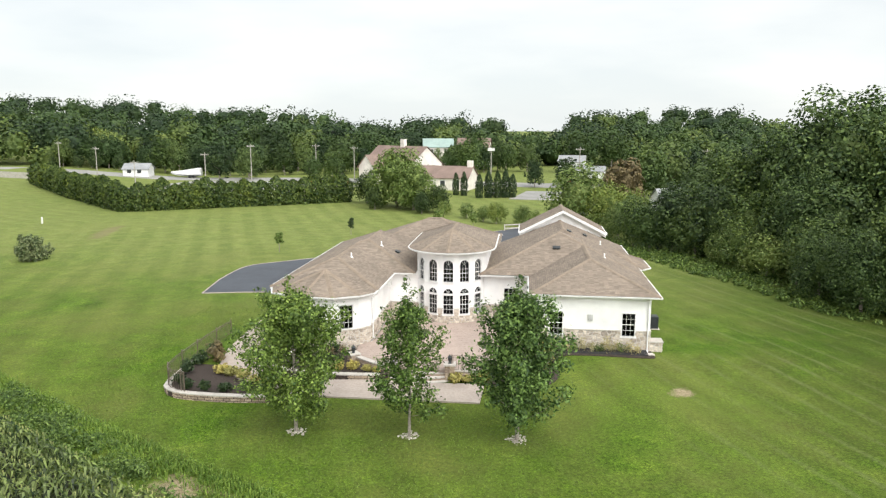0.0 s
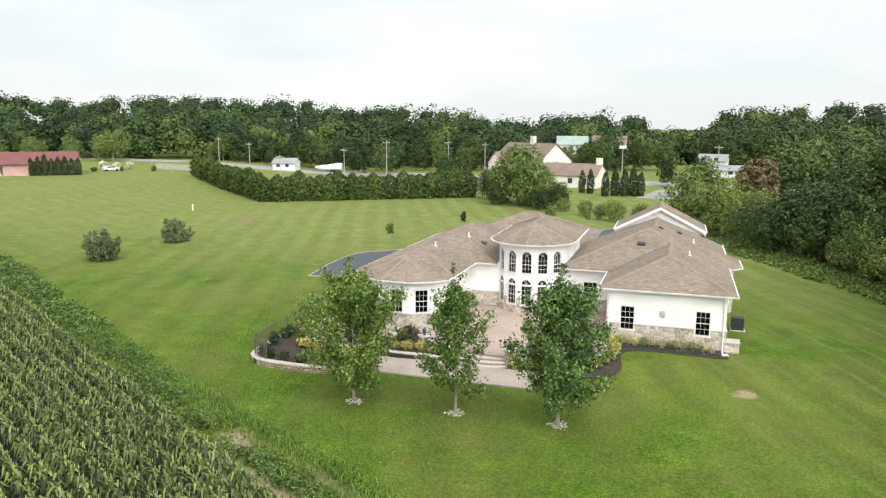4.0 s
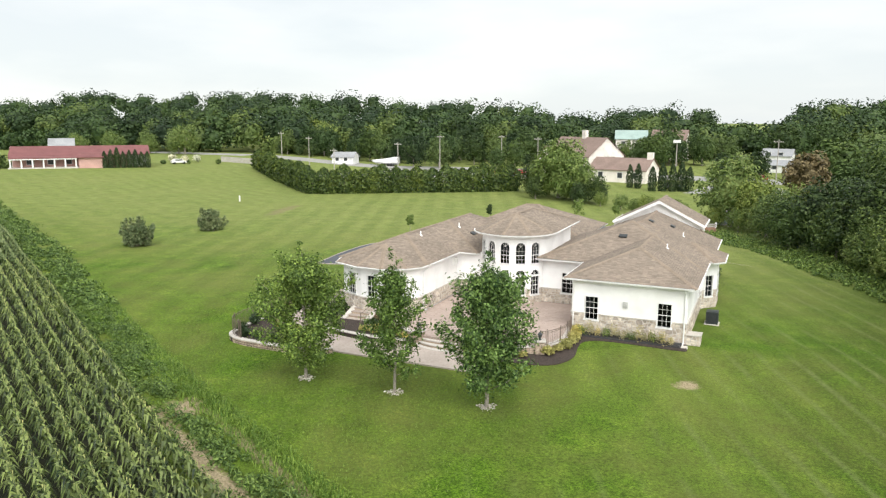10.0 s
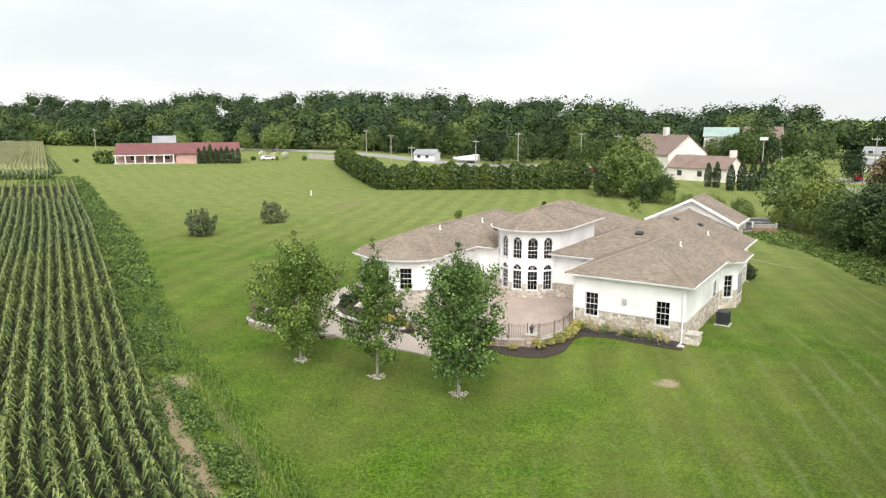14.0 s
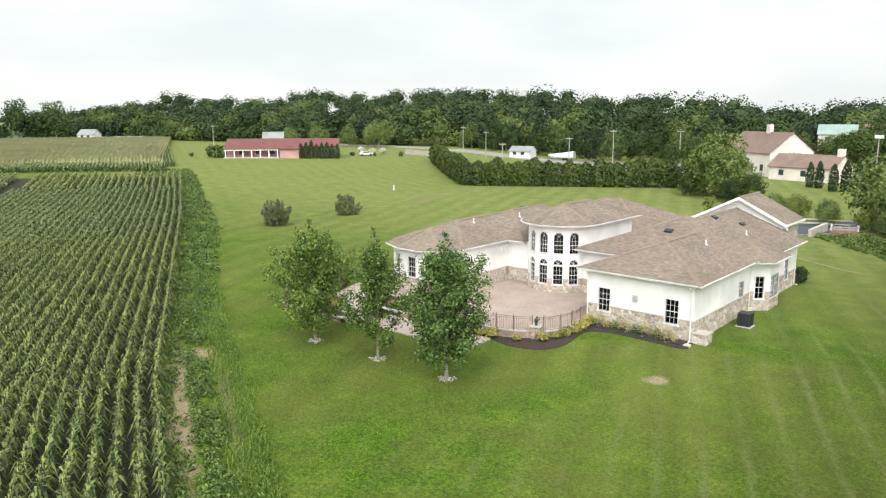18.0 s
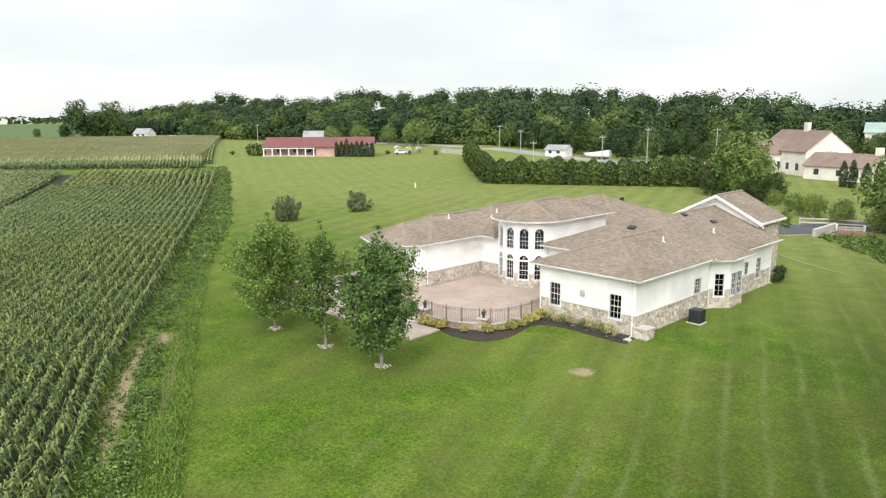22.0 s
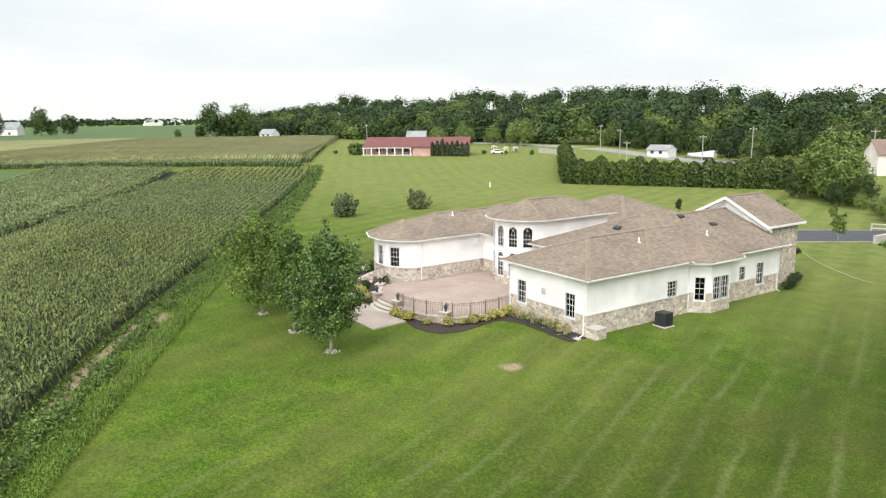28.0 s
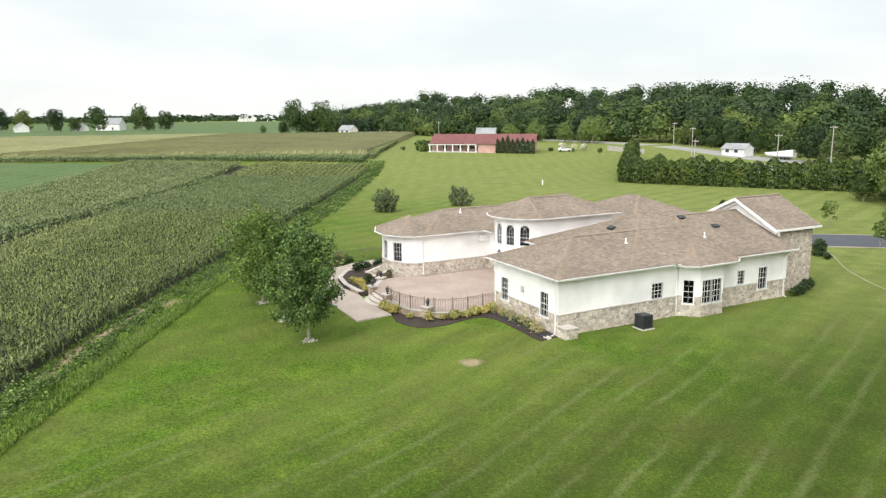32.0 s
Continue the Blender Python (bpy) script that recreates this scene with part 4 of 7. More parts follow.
def downspout(x, y, top, bottom=0.0, out=(0, -1)):
    o = Vector((*out, 0))
    p = Vector((x, y, 0))
    s = Shape().tube([p + o * 0.5 + Vector((0, 0, top)), p + o * 0.46 + Vector((0, 0, top - 0.12)), p + o * 0.07 + Vector((0, 0, top - 0.42)),
                      p + o * 0.07 + Vector((0, 0, bottom + 0.15)), p + o * 0.35 + Vector((0, 0, bottom + 0.05))], 0.05, 8)
    part("downspout", s, M["trim"], house, "white downspout down the wall corner")


downspout(0.05, YF, EAVE - 0.12, 0.0)
downspout(XL + 0.12, YF, EAVE - 0.12, -0.2)
downspout(XR, 20.6, EAVE - 0.2, 0.0, (1, 0))
downspout(-18.3, -0.42, EAVE - 0.12, FLOOR, (1, 0))
downspout(XR, 9.85, EAVE - 0.2, 0.0, (0.4, 0))
# a small white vent cover on the end wall, a meter box and lamps on the court walls
part("vent_cover", Shape().box(3.4, 3.72, 0.0, 0.09, 2.02, 2.42, m_end).box(3.44, 3.68, 0.09, 0.11, 2.06, 2.1, m_end).box(3.44, 3.68, 0.09, 0.11, 2.16, 2.2, m_end).box(3.44, 3.68, 0.09, 0.11, 2.26, 2.3, m_end), M["vent_grey"], house, "pale grey louvred vent cover on the end wall")
for y in (5.3,):
    part("vent_cover", Shape().box(-18.3, -18.05, y - 0.3, y + 0.3, 2.75, 3.3), M["pvc"], house, "pale wall vent below the eave")
pier = part("stone_pier", Shape().box(XR, 1.02, 0.05, 0.95, -0.3, 0.7), M["mortar"], house, "low stone pier against the wall corner")
for p0, p1 in (((XR, 0.05), (1.02, 0.05)), ((1.02, 0.05), (1.02, 0.95))):
    m, L = place_on(p0, p1)
    stone_jobs.append((pier, m, L, -0.25, 0.7, (), True))


# ---- stones of the walls ----
def stone_mesh(seed):
    r = random.Random(seed)
    q = [(-0.5 + r.uniform(0, 0.09), -0.5 + r.uniform(0, 0.12)), (0.5 - r.uniform(0, 0.09), -0.5 + r.uniform(0, 0.12)),
         (0.5 - r.uniform(0, 0.12), 0.5 - r.uniform(0, 0.12)), (r.uniform(-0.2, 0.2), 0.5 - r.uniform(0, 0.05)), (-0.5 + r.uniform(0, 0.12), 0.5 - r.uniform(0, 0.12))]
    v = [(x, 0, z) for x, z in q] + [(x * 0.96, 0.7, z * 0.95) for x, z in q] + [(x * 0.8, 1.0 + r.uniform(-0.2, 0.2), z * 0.76) for x, z in q]
    n = 5
    f = [tuple(range(10, 15))]
    for k in (0, 5):
        f += [(k + i, k + (i + 1) % n, k + n + (i + 1) % n, k + n + i) for i in range(n)]
    return v, f


STONES = [stone_mesh(k) for k in range(10)]


def split_cells(rnd, u0, u1, z0, z1):
    """A wall's face split at random into uneven cells."""
    du, dz = u1 - u0, z1 - z0
    if du > 0.52 or (du > dz * 1.25 and du > 0.36):
        c = u0 + du * rnd.uniform(0.34, 0.66)
        return split_cells(rnd, u0, c, z0, z1) + split_cells(rnd, c, u1, z0, z1)
    if dz > 0.40 or (dz > 0.29 and rnd.random() < 0.8):
        c = z0 + dz * rnd.uniform(0.34, 0.66)
        return split_cells(rnd, u0, u1, z0, c) + split_cells(rnd, u0, u1, c, z1)
    return [(u0, u1, z0, z1)]


def field_stone(rnd, u0, u1, z0, z1, L, za, zb):
    """One many-sided stone in its cell, its outline bent with its neighbours'; flat back, worn front edge."""
    g = 0.014
    u0, u1, z0, z1 = u0 + g, u1 - g, z0 + g, z1 - g
    du, dz = u1 - u0, z1 - z0
    r = [rnd.uniform(0.06, 0.36) for _ in range(8)]
    q = [(u0 + du * r[0], z0), (u1 - du * r[1], z0), (u1, z0 + dz * r[2]), (u1, z1 - dz * r[3]), (u1 - du * r[4], z1), (u0 + du * r[5], z1), (u0, z1 - dz * r[6]), (u0, z0 + dz * r[7])]
    bent = []
    for u, z in q:
        su, sz = min(1, u / 0.15, (L - u) / 0.15), min(1, (z - za) / 0.15, (zb - z) / 0.15)
        bent.append((u + max(0, su) * 0.075 * math.sin(7.3 * z + 1.7 * u + 4 * math.sin(2.1 * u)), z + max(0, sz) * 0.06 * math.sin(6.1 * u + 2.3 * z)))
    cu, cz = sum(p[0] for p in bent) / 8, sum(p[1] for p in bent) / 8
    d = rnd.uniform(0.03, 0.055)
    v = [(u - cu, 0, z - cz) for u, z in bent] + [((u - cu) * 0.97, d * 0.7, (z - cz) * 0.97) for u, z in bent] + [((u - cu) * 0.82, d * rnd.uniform(0.9, 1.1), (z - cz) * 0.8) for u, z in bent]
    f = [tuple(range(16, 24))]
    for k in (0, 8):
        f += [(k + i, k + (i + 1) % 8, k + 8 + (i + 1) % 8, k + 8 + i) for i in range(8)]
    return cu, cz, v, f


def lay_stones():
    rnd, count = random.Random(5), 0
    for w, m, L, z0, z1, openings, near in stone_jobs:
        part("mortar_bed", Shape().box(0, L, 0.004, 0.03, z0, z1 - 0.05, m) if not openings else mortar_cells(m, L, z0, z1 - 0.05, openings), M["mortar"], w)
        rest = Shape()
        us = sorted({0.0, L, *[u for a, b, c, d in openings if c < z1 for u in (a - 0.09, b + 0.09)]})
        cells = []
        for a, b in zip(us, us[1:]):
            sill = [c - 0.14 for a_, b_, c, d in openings if c < z1 and a_ < (a + b) / 2 < b_]
            cells += split_cells(rnd, a, b, z0, sill[0] if sill else z1 - 0.06)
        for a, b, c, d in cells:
            cu, cz, v, f = field_stone(rnd, a, b, c, d, L, z0, z1)
            if near and count < 330:
                o = part("stone", mesh_of("stone", v, f, M["stone"]), None, w)
                o.matrix_world = m @ Matrix.Translation((cu, 0.012, cz))
                count += 1
            else:
                pm, k = m @ Matrix.Translation((cu, 0.012, cz)), len(rest.v)
                rest.v += [tuple(pm @ Vector(q)) for q in v]
                rest.f += [tuple(k + i for i in fc) for fc in f]
        for a, b in ledge_runs(L, z1, openings):
            part("ledge", Shape().box(a, b, 0.0, 0.095, z1 - 0.06, z1, m), M["concrete"], w)
        if rest.v:
            tagged(part("stone_veneer", rest, M["stone_all"], w), kind="stuff")


def mortar_cells(m, L, z0, z1, openings):
    s, us = Shape(), [0.0]
    for a, b, c, d in sorted(openings):
        if c < z1:
            s.box(us[-1], a - 0.085, 0.004, 0.03, z0, z1, m)
            s.box(a - 0.085, b + 0.085, 0.004, 0.03, z0, c - 0.12, m)
            us.append(b + 0.085)
    return s.box(us[-1], L, 0.004, 0.03, z0, z1, m)


def ledge_runs(L, z1, openings):
    out, u = [], -0.02
    for a, b, c, d in sorted(openings):
        if c < z1:
            out.append((u, a - 0.09))
            u = b + 0.09
    return out + [(u, L + 0.02)]


# ---- air conditioner ----
def air_conditioner(x, y):
    a = thing("air_conditioner", "dark grey square air conditioner unit beside the stone wall", "air conditioner", (x, y, 0.05))
    body = Shape().box(-0.4, 0.4, -0.4, 0.4, 0.0, 0.08).box(-0.4, 0.4, -0.4, 0.4, 0.78, 0.88)
    part("body", body.box(-0.36, 0.36, -0.36, 0.36, 0.05, 0.8), M["unit"], a)
    for k in range(9):
        z = 0.13 + k * 0.072
        part("louvre", Shape().box(-0.395, 0.395, -0.395, 0.395, z, z + 0.022), M["unit"], a)
    for x_, y_ in ((-1, -1), (1, -1), (1, 1), (-1, 1)):
        part("corner_post", Shape().box(x_ * 0.37 - 0.035, x_ * 0.37 + 0.035, y_ * 0.37 - 0.035, y_ * 0.37 + 0.035, 0.0, 0.85), M["unit"], a)
    part("fan_grille", Shape().tube([(0, 0, 0.875), (0, 0, 0.9)], [0.33, 0.3], 20), M["unit"], a)
    solid("concrete_pad", Shape().box(-0.5, 0.5, -0.5, 0.5, -0.25, 0.05), M["concrete"], "pale concrete pad under the air conditioner", "pad", (x, y, 0))


air_conditioner(1.35, 5.96)
for x, y in ((0.1, -0.75), (-1.1, -0.45)):
    solid("splash_block", Shape().box(-0.3, 0.3, -0.15, 0.15, -0.1, 0.07).box(-0.3, 0.3, -0.15, -0.1, 0.07, 0.12).box(-0.3, 0.3, 0.1, 0.15, 0.07, 0.12), M["concrete"], "pale concrete splash block below the downspout", "splash block", pose(x, y, 0.0, 0, 0, 10 if x > 0 else 80))


# ---- patio, walls, fences, steps ----
P1, P2, P3, P4 = (-7.95, -5.0), (-12.35, -6.15), (-15.85, -5.95), (-18.7, -4.1)
fence_a = curve_pts([(-7.2, -0.05), (-6.95, -1.6), (-6.95, -3.2), (-7.45, -4.5), P1], 8)
fence_b = curve_pts([P1, (-9.2, -5.75), (-10.7, -6.15), P2], 8)
edge_l = curve_pts([P3, (-17.2, -5.3), P4], 6)
patio_pts = fence_a[:-1] + fence_b[:-1] + [P2, P3] + edge_l[1:] + [(-18.9, -1.8), (-18.2, -0.9), (-18.2, 6.1), (-7.2, 6.1)]
patio_pts = patio_pts[::-1]
patio = solid("patio", Shape().prism(patio_pts, -0.7, FLOOR - 0.012), M["paver_bed"], "tan paved patio between the wings of the house", "patio", kind="structure")


def inside(x, y, poly):
    c = False
    for (x0, y0), (x1, y1) in zip(poly, poly[1:] + poly[:1]):
        if (y0 > y) != (y1 > y) and x < (x1 - x0) * (y - y0) / (y1 - y0) + x0:
            c = not c
    return c


def lay_pavers():
    s, rnd = Shape(), random.Random(3)
    step = 0.44
    for i in range(-44, -14):
        for j in range(-16, 15):
            x, y = i * step + (0.22 if j % 2 else 0), j * step
            if all(inside(x + a, y + b, patio_pts) for a, b in ((0, 0), (0.42, 0), (0, 0.42), (0.42, 0.42))):
                h = rnd.uniform(-0.003, 0.003)
                s.box(x + 0.006, x + step - 0.006, y + 0.006, y + step - 0.006, FLOOR - 0.05, FLOOR + h)
    tagged(part("pavers", s, M["paver"], patio, "tan concrete pavers"), kind="stuff")


lay_pavers()


def block_wall(name, pts, z_lo, z_hi, label, cap=True, thick=0.3):
    """A low curved wall of blocks in courses with a cap; each block a piece of its own."""
    w = thing(name, label, "retaining wall", (0, 0, 0))
    core = Shape()
    rnd = random.Random(len(pts))
    unit = mesh_of("block", *block_shape(), M["block"])
    total = 0.0
    for a, b in zip(pts, pts[1:]):
        m, L = place_on(a, b)
        core.box(-0.02, L + 0.02, -thick, -0.03, z_lo, z_hi - 0.02, m)
        if cap:
            c = new("cap_stone", mesh_of("cap_stone", *box_shape(-0.0, L + 0.01, -thick - 0.03, 0.05, z_hi, z_hi + 0.07, m), M["concrete"]))
            c.parent = w
        z, row = z_lo, 0
        while z < z_hi - 0.05:
            h = min(0.16, z_hi - z)
            u = -0.2 * (row % 2)
            while u < L - 0.02:
                u0, u1 = max(0, u), min(L, u + 0.4)
                if u1 - u0 > 0.05:
                    o = new("block", unit)
                    o.parent = w
                    o.matrix_world = m @ Matrix.LocRotScale(((u0 + u1) / 2, -0.03, z + h / 2), None, (u1 - u0 - 0.012, rnd.uniform(0.045, 0.06), h - 0.01))
                u += 0.4
            z, row = z + h, row + 1
    part("core", core, M["mortar"], w)
    return w


def block_shape():
    v = [(x, 0, z) for x, z in ((-0.5, -0.5), (0.5, -0.5), (0.5, 0.5), (-0.5, 0.5))] + [(x, 1, z) for x, z in ((-0.46, -0.4), (0.46, -0.4), (0.46, 0.4), (-0.46, 0.4))]
    return v, [(4, 5, 6, 7)] + [(i, (i + 1) % 4, 4 + (i + 1) % 4, 4 + i) for i in range(4)]


def box_shape(x0, x1, y0, y1, z0, z1, m):
    s = Shape().box(x0, x1, y0, y1, z0, z1, m)
    return s.v, s.f


def coarse(pts, n):
    return pts[::n] + ([pts[-1]] if (len(pts) - 1) % n else [])


rev = lambda pts: pts[::-1]
block_wall("retaining_wall", rev(coarse(fence_a, 4)), -0.55, FLOOR - 0.06, "low tan block wall under the patio fence")
block_wall("retaining_wall", rev(coarse(fence_b, 4)), -0.6, FLOOR - 0.06, "low tan block wall under the patio fence")
block_wall("retaining_wall", rev(coarse(edge_l, 3)), -0.6, FLOOR - 0.06, "low tan block wall at the patio edge")


def pillar(x, y, top, yaw, lamp=True, base=-0.6):
    p = thing("pillar", "square tan block pillar with pale cap", "pillar", (x, y, 0), "patio pillars", yaw=yaw)
    unit = mesh_of("block", *block_shape(), M["block"])
    part("core", Shape().box(-0.24, 0.24, -0.24, 0.24, base, top), M["mortar"], p)
    z = base
    while z < top - 0.05:
        for k in range(4):
            for sgn in (-0.5, 0.5):
                o = new("block", unit)
                o.parent = p
                o.matrix_basis = pose(0, 0, 0, 0, 0, 90 * k) @ Matrix.LocRotScale((sgn * 0.28, 0.24, z + 0.08), None, (0.275, 0.055, 0.15))
        z += 0.16
    part("cap_stone", Shape().box(-0.36, 0.36, -0.36, 0.36, top, top + 0.08), M["concrete"], p, "pale stone cap")
    if lamp:
        l = thing("lantern", "small dark metal lantern standing on a patio pillar", "lantern", (x, y, top + 0.08), "pillar lanterns")
        part("base", Shape().tube([(0, 0, 0), (0, 0, 0.04), (0, 0, 0.12)], [0.11, 0.1, 0.04], 10), M["unit"], l)
        part("cage", Shape().tube([(0, 0, 0.12), (0, 0, 0.36)], [0.09, 0.15], 6), M["unit"], l)
        part("roof", Shape().tube([(0, 0, 0.36), (0, 0, 0.46), (0, 0, 0.56)], [0.18, 0.07, 0.012], 6), M["unit"], l)


pillar(*P1, 0.62, 20)
pillar(*P2, 0.66, 5)
pillar(*P3, 0.52, 0)
pillar(*P4, 0.40, 40)


def iron_fence(name, pts, z_of, h, label, gap=1.15):
    """An iron railing: posts, rails and balusters with a band of scallops at the top."""
    f = thing(name, label, "fence", (0, 0, 0))
    bal = mesh_of("baluster", *box_shape(-0.007, 0.007, -0.007, 0.007, 0.06, h - 0.06, Matrix.Identity(4)), M["iron"])
    hoop = Shape().tube([(0.045 * math.cos(t), 0, 0.045 * math.sin(t)) for t in np.linspace(0, 2 * math.pi, 9)], 0.008, 4)
    knob = hoop.mesh("ring_ornament", M["iron"])
    run = 0.0
    last_post = -9.0
    for a, b in zip(pts, pts[1:]):
        m, L = place_on(a, b)
        za, zb = z_of(*a), z_of(*b)
        for k in range(max(1, int(L / 0.26))):
            q = (k + 0.5) / max(1, int(L / 0.26))
            o = new("ring_ornament", knob)
            o.parent = f
            o.matrix_world = pose(a[0] + (b[0] - a[0]) * q, a[1] + (b[1] - a[1]) * q, za + (zb - za) * q + h - 0.085, 0, 0, math.degrees(math.atan2(b[1] - a[1], b[0] - a[0])))
        for zz, r in ((0.07, 0.014), (h - 0.15, 0.011), (h - 0.02, 0.017)):
            part("rail", Shape().tube([(a[0], a[1], za + zz), (b[0], b[1], zb + zz)], r, 6), M["iron"], f)
        if run - last_post > gap - 0.01:
            part("post", Shape().box(-0.022, 0.022, -0.022, 0.022, -0.1, h + 0.03, Matrix.Translation((a[0], a[1], za))).tube([(a[0], a[1], za + h + 0.05), (a[0], a[1], za + h + 0.12)], [0.05, 0.015], 6), M["iron"], f)
            last_post = run
        n = max(1, int(L / 0.13))
        for k in range(n):
            q = (k + 0.5) / n
            o = new("baluster", bal)
            o.parent = f
            o.matrix_world = pose(a[0] + (b[0] - a[0]) * q, a[1] + (b[1] - a[1]) * q, za + (zb - za) * q)
        run += L
    a = pts[-1]
    part("post", Shape().box(-0.03, 0.03, -0.03, 0.03, -0.1, h + 0.05, Matrix.Translation((a[0], a[1], z_of(*a)))), M["iron"], f)
    return f


on_patio = lambda x, y: FLOOR
iron_fence("fence", coarse(fence_a[:-1], 2), on_patio, 0.95, "brown iron railing curving along the patio edge")
iron_fence("fence", coarse(fence_b[2:-1], 2), on_patio, 0.95, "brown iron railing curving along the patio edge")

# curved steps down from the patio
steps = thing("steps", "curved tan block steps down from the patio", "steps", (0, 0, 0))
sx, sy = (P2[0] + P3[0]) / 2, -5.9
for k in range(3):
    a_, b_ = 1.95 - 0.14 * (2 - k) - 0.0, 0.45 + 0.36 * k
    ring_ = [(sx + a_ * math.cos(t), sy + b_ * math.sin(t)) for t in np.linspace(math.pi, 2 * math.pi, 15)]
    ztop = FLOOR - 0.17 * (k + 1)
    part("step", Shape().prism(ring_ + [(sx + a_, sy + 0.3), (sx - a_, sy + 0.3)], -0.7, ztop - 0.06), M["block"], steps)
    part("tread", Shape().prism([(sx + (x - sx) * 1.02, sy + (y - sy) * 1.03) for x, y in ring_] + [(sx + a_, sy + 0.28), (sx - a_, sy + 0.28)], ztop - 0.06, ztop), M["concrete"], steps)

# lower walk and path round the left wing
walk_pts = [(-10.25, -6.75), (-10.35, -9.3), (-19.6, -9.4), (-21.6, -9.2), (-24.6, -8.0), (-26.9, -5.6), (-27.5, -3.0), (-27.9, 3.0), (-27.6, 13.5), (-26.0, 13.5), (-26.1, 3.0), (-25.7, -2.6), (-24.6, -5.2), (-22.2, -6.7), (-19.5, -7.1), (-16.4, -6.8), (-13.9, -7.0)]
sheet("lower_walk", walk_pts[::-1], 0.09, M["walk"], "pale tan concrete walk below the patio", "path", step=2)

# planter bed with a curved block wall
bed_wall = curve_pts([(-28.9, 0.3), (-29.0, -4.5), (-28.75, -8.6), (-28.1, -10.0), (-26.6, -10.55), (-23.5, -10.6), (-21.2, -10.2), (-20.2, -9.55)], 6)
block_wall("planter_wall", coarse(bed_wall, 3), -0.62, -0.2, "low curved tan block wall with pale cap round the planting bed")
bed = bed_wall + [(-21.6, -9.1), (-24.7, -7.9), (-27.0, -5.5), (-27.6, -3.0), (-28.0, 0.3)]
solid("mulch_bed", Shape().prism(bed, -0.7, -0.22), M["mulch"], "dark mulch planting bed behind the block wall", "flower bed", kind="structure")
BED = 0.02
bed2 = [(-18.8, -4.3), (-16.0, -6.2), (-16.5, -6.75), (-19.5, -7.05), (-22.2, -6.65), (-24.5, -5.2), (-25.5, -2.7), (-25.3, 0.2), (-24.9, 0.2), (-24.4, -1.5), (-22.3, -2.42), (-20.35, -2.55), (-18.95, -1.72)]
solid("mulch_bed", Shape().prism(bed2, -0.7, BED), M["mulch"], "dark mulch planting bed below the bow windows", "flower bed", kind="structure")
bed3 = curve_pts([(-10.3, -6.7), (-8.6, -7.0), (-6.7, -6.5), (-5.85, -5.0), (-6.0, -3.0), (-5.9, -2.0), (-5.0, -1.4), (-3.0, -1.3), (0.1, -1.4), (0.35, -0.9)], 5) + [(0.3, -0.03), (-7.2, -0.03)] + coarse(fence_a, 4)[1:] + coarse(fence_b, 4)[1:]
sheet("mulch_bed", bed3, 0.05, M["mulch"], "dark mulch bed along the patio fence and end wall", "flower bed", step=1.5)
iron_fence("fence", coarse(curve_pts([(-28.75, 0.6), (-28.85, -4.5), (-28.6, -8.5), (-28.0, -9.8), (-26.9, -10.3)], 8), 2), lambda x, y: -0.15, 1.15, "dark iron fence round the planting bed", 1.8)
# low curved wall with a pale cap between that bed and the walk
block_wall("retaining_wall", [(-25.55, -2.8), (-24.5, -5.15), (-22.3, -6.58), (-19.55, -6.98), (-17.6, -6.88), (-16.5, -6.72)], -0.5, BED - 0.02, "low curved tan block wall with pale cap beside the walk")
# steps between sloping cheek walls below the bow windows
stairs = thing("garden_stairs", "tan steps between sloping brick cheek walls below the bow windows", "stairs", (0, 0, 0))
for x in (-23.05, -21.15):
    cheek = [(-1.95, -0.6), (-4.35, -0.6), (-4.35, -0.22), (-1.95, 0.475)]
    s_ = Shape()
    s_.v = [(x - 0.11, y, z) for y, z in cheek] + [(x + 0.11, y, z) for y, z in cheek]
    s_.f = [(0, 1, 2, 3), (7, 6, 5, 4)] + [(i, 4 + i, 4 + (i + 1) % 4, (i + 1) % 4) for i in range(4)]
    part("cheek_wall", s_, M["pink_wall"], stairs, "reddish brick cheek wall")
    c_ = Shape()
    cap = [(-2.0, 0.46), (-4.5, -0.264), (-4.5, -0.164), (-2.0, 0.56)]
    c_.v = [(x - 0.19, y, z) for y, z in cap] + [(x + 0.19, y, z) for y, z in cap]
    c_.f = [(0, 1, 2, 3), (7, 6, 5, 4)] + [(i, 4 + i, 4 + (i + 1) % 4, (i + 1) % 4) for i in range(4)]
    part("cap_stone", c_, M["concrete"], stairs, "pale sloping stone cap")
for k in range(5):
    part("step", Shape().box(-22.94, -21.26, -4.25 + 0.45 * k, -2.0, -0.6, -0.16 + 0.155 * k), M["block"], stairs)
    part("tread", Shape().box(-22.94, -21.26, -4.28 + 0.45 * k, -3.8 + 0.45 * k, -0.16 + 0.155 * k, -0.125 + 0.155 * k), M["walk"], stairs)
part("newel_post", Shape().tube([(-21.1, -4.6, -0.3), (-21.1, -4.6, 0.75), (-21.1, -4.6, 0.85)], [0.035, 0.035, 0.015], 8), M["iron"], stairs, "dark iron newel post")
part("handrail", Shape().tube([(-21.1, -4.6, 0.72), (-21.1, -3.2, 1.05), (-21.1, -2.3, 1.35)], 0.025, 6), M["iron"], stairs, "dark iron handrail")


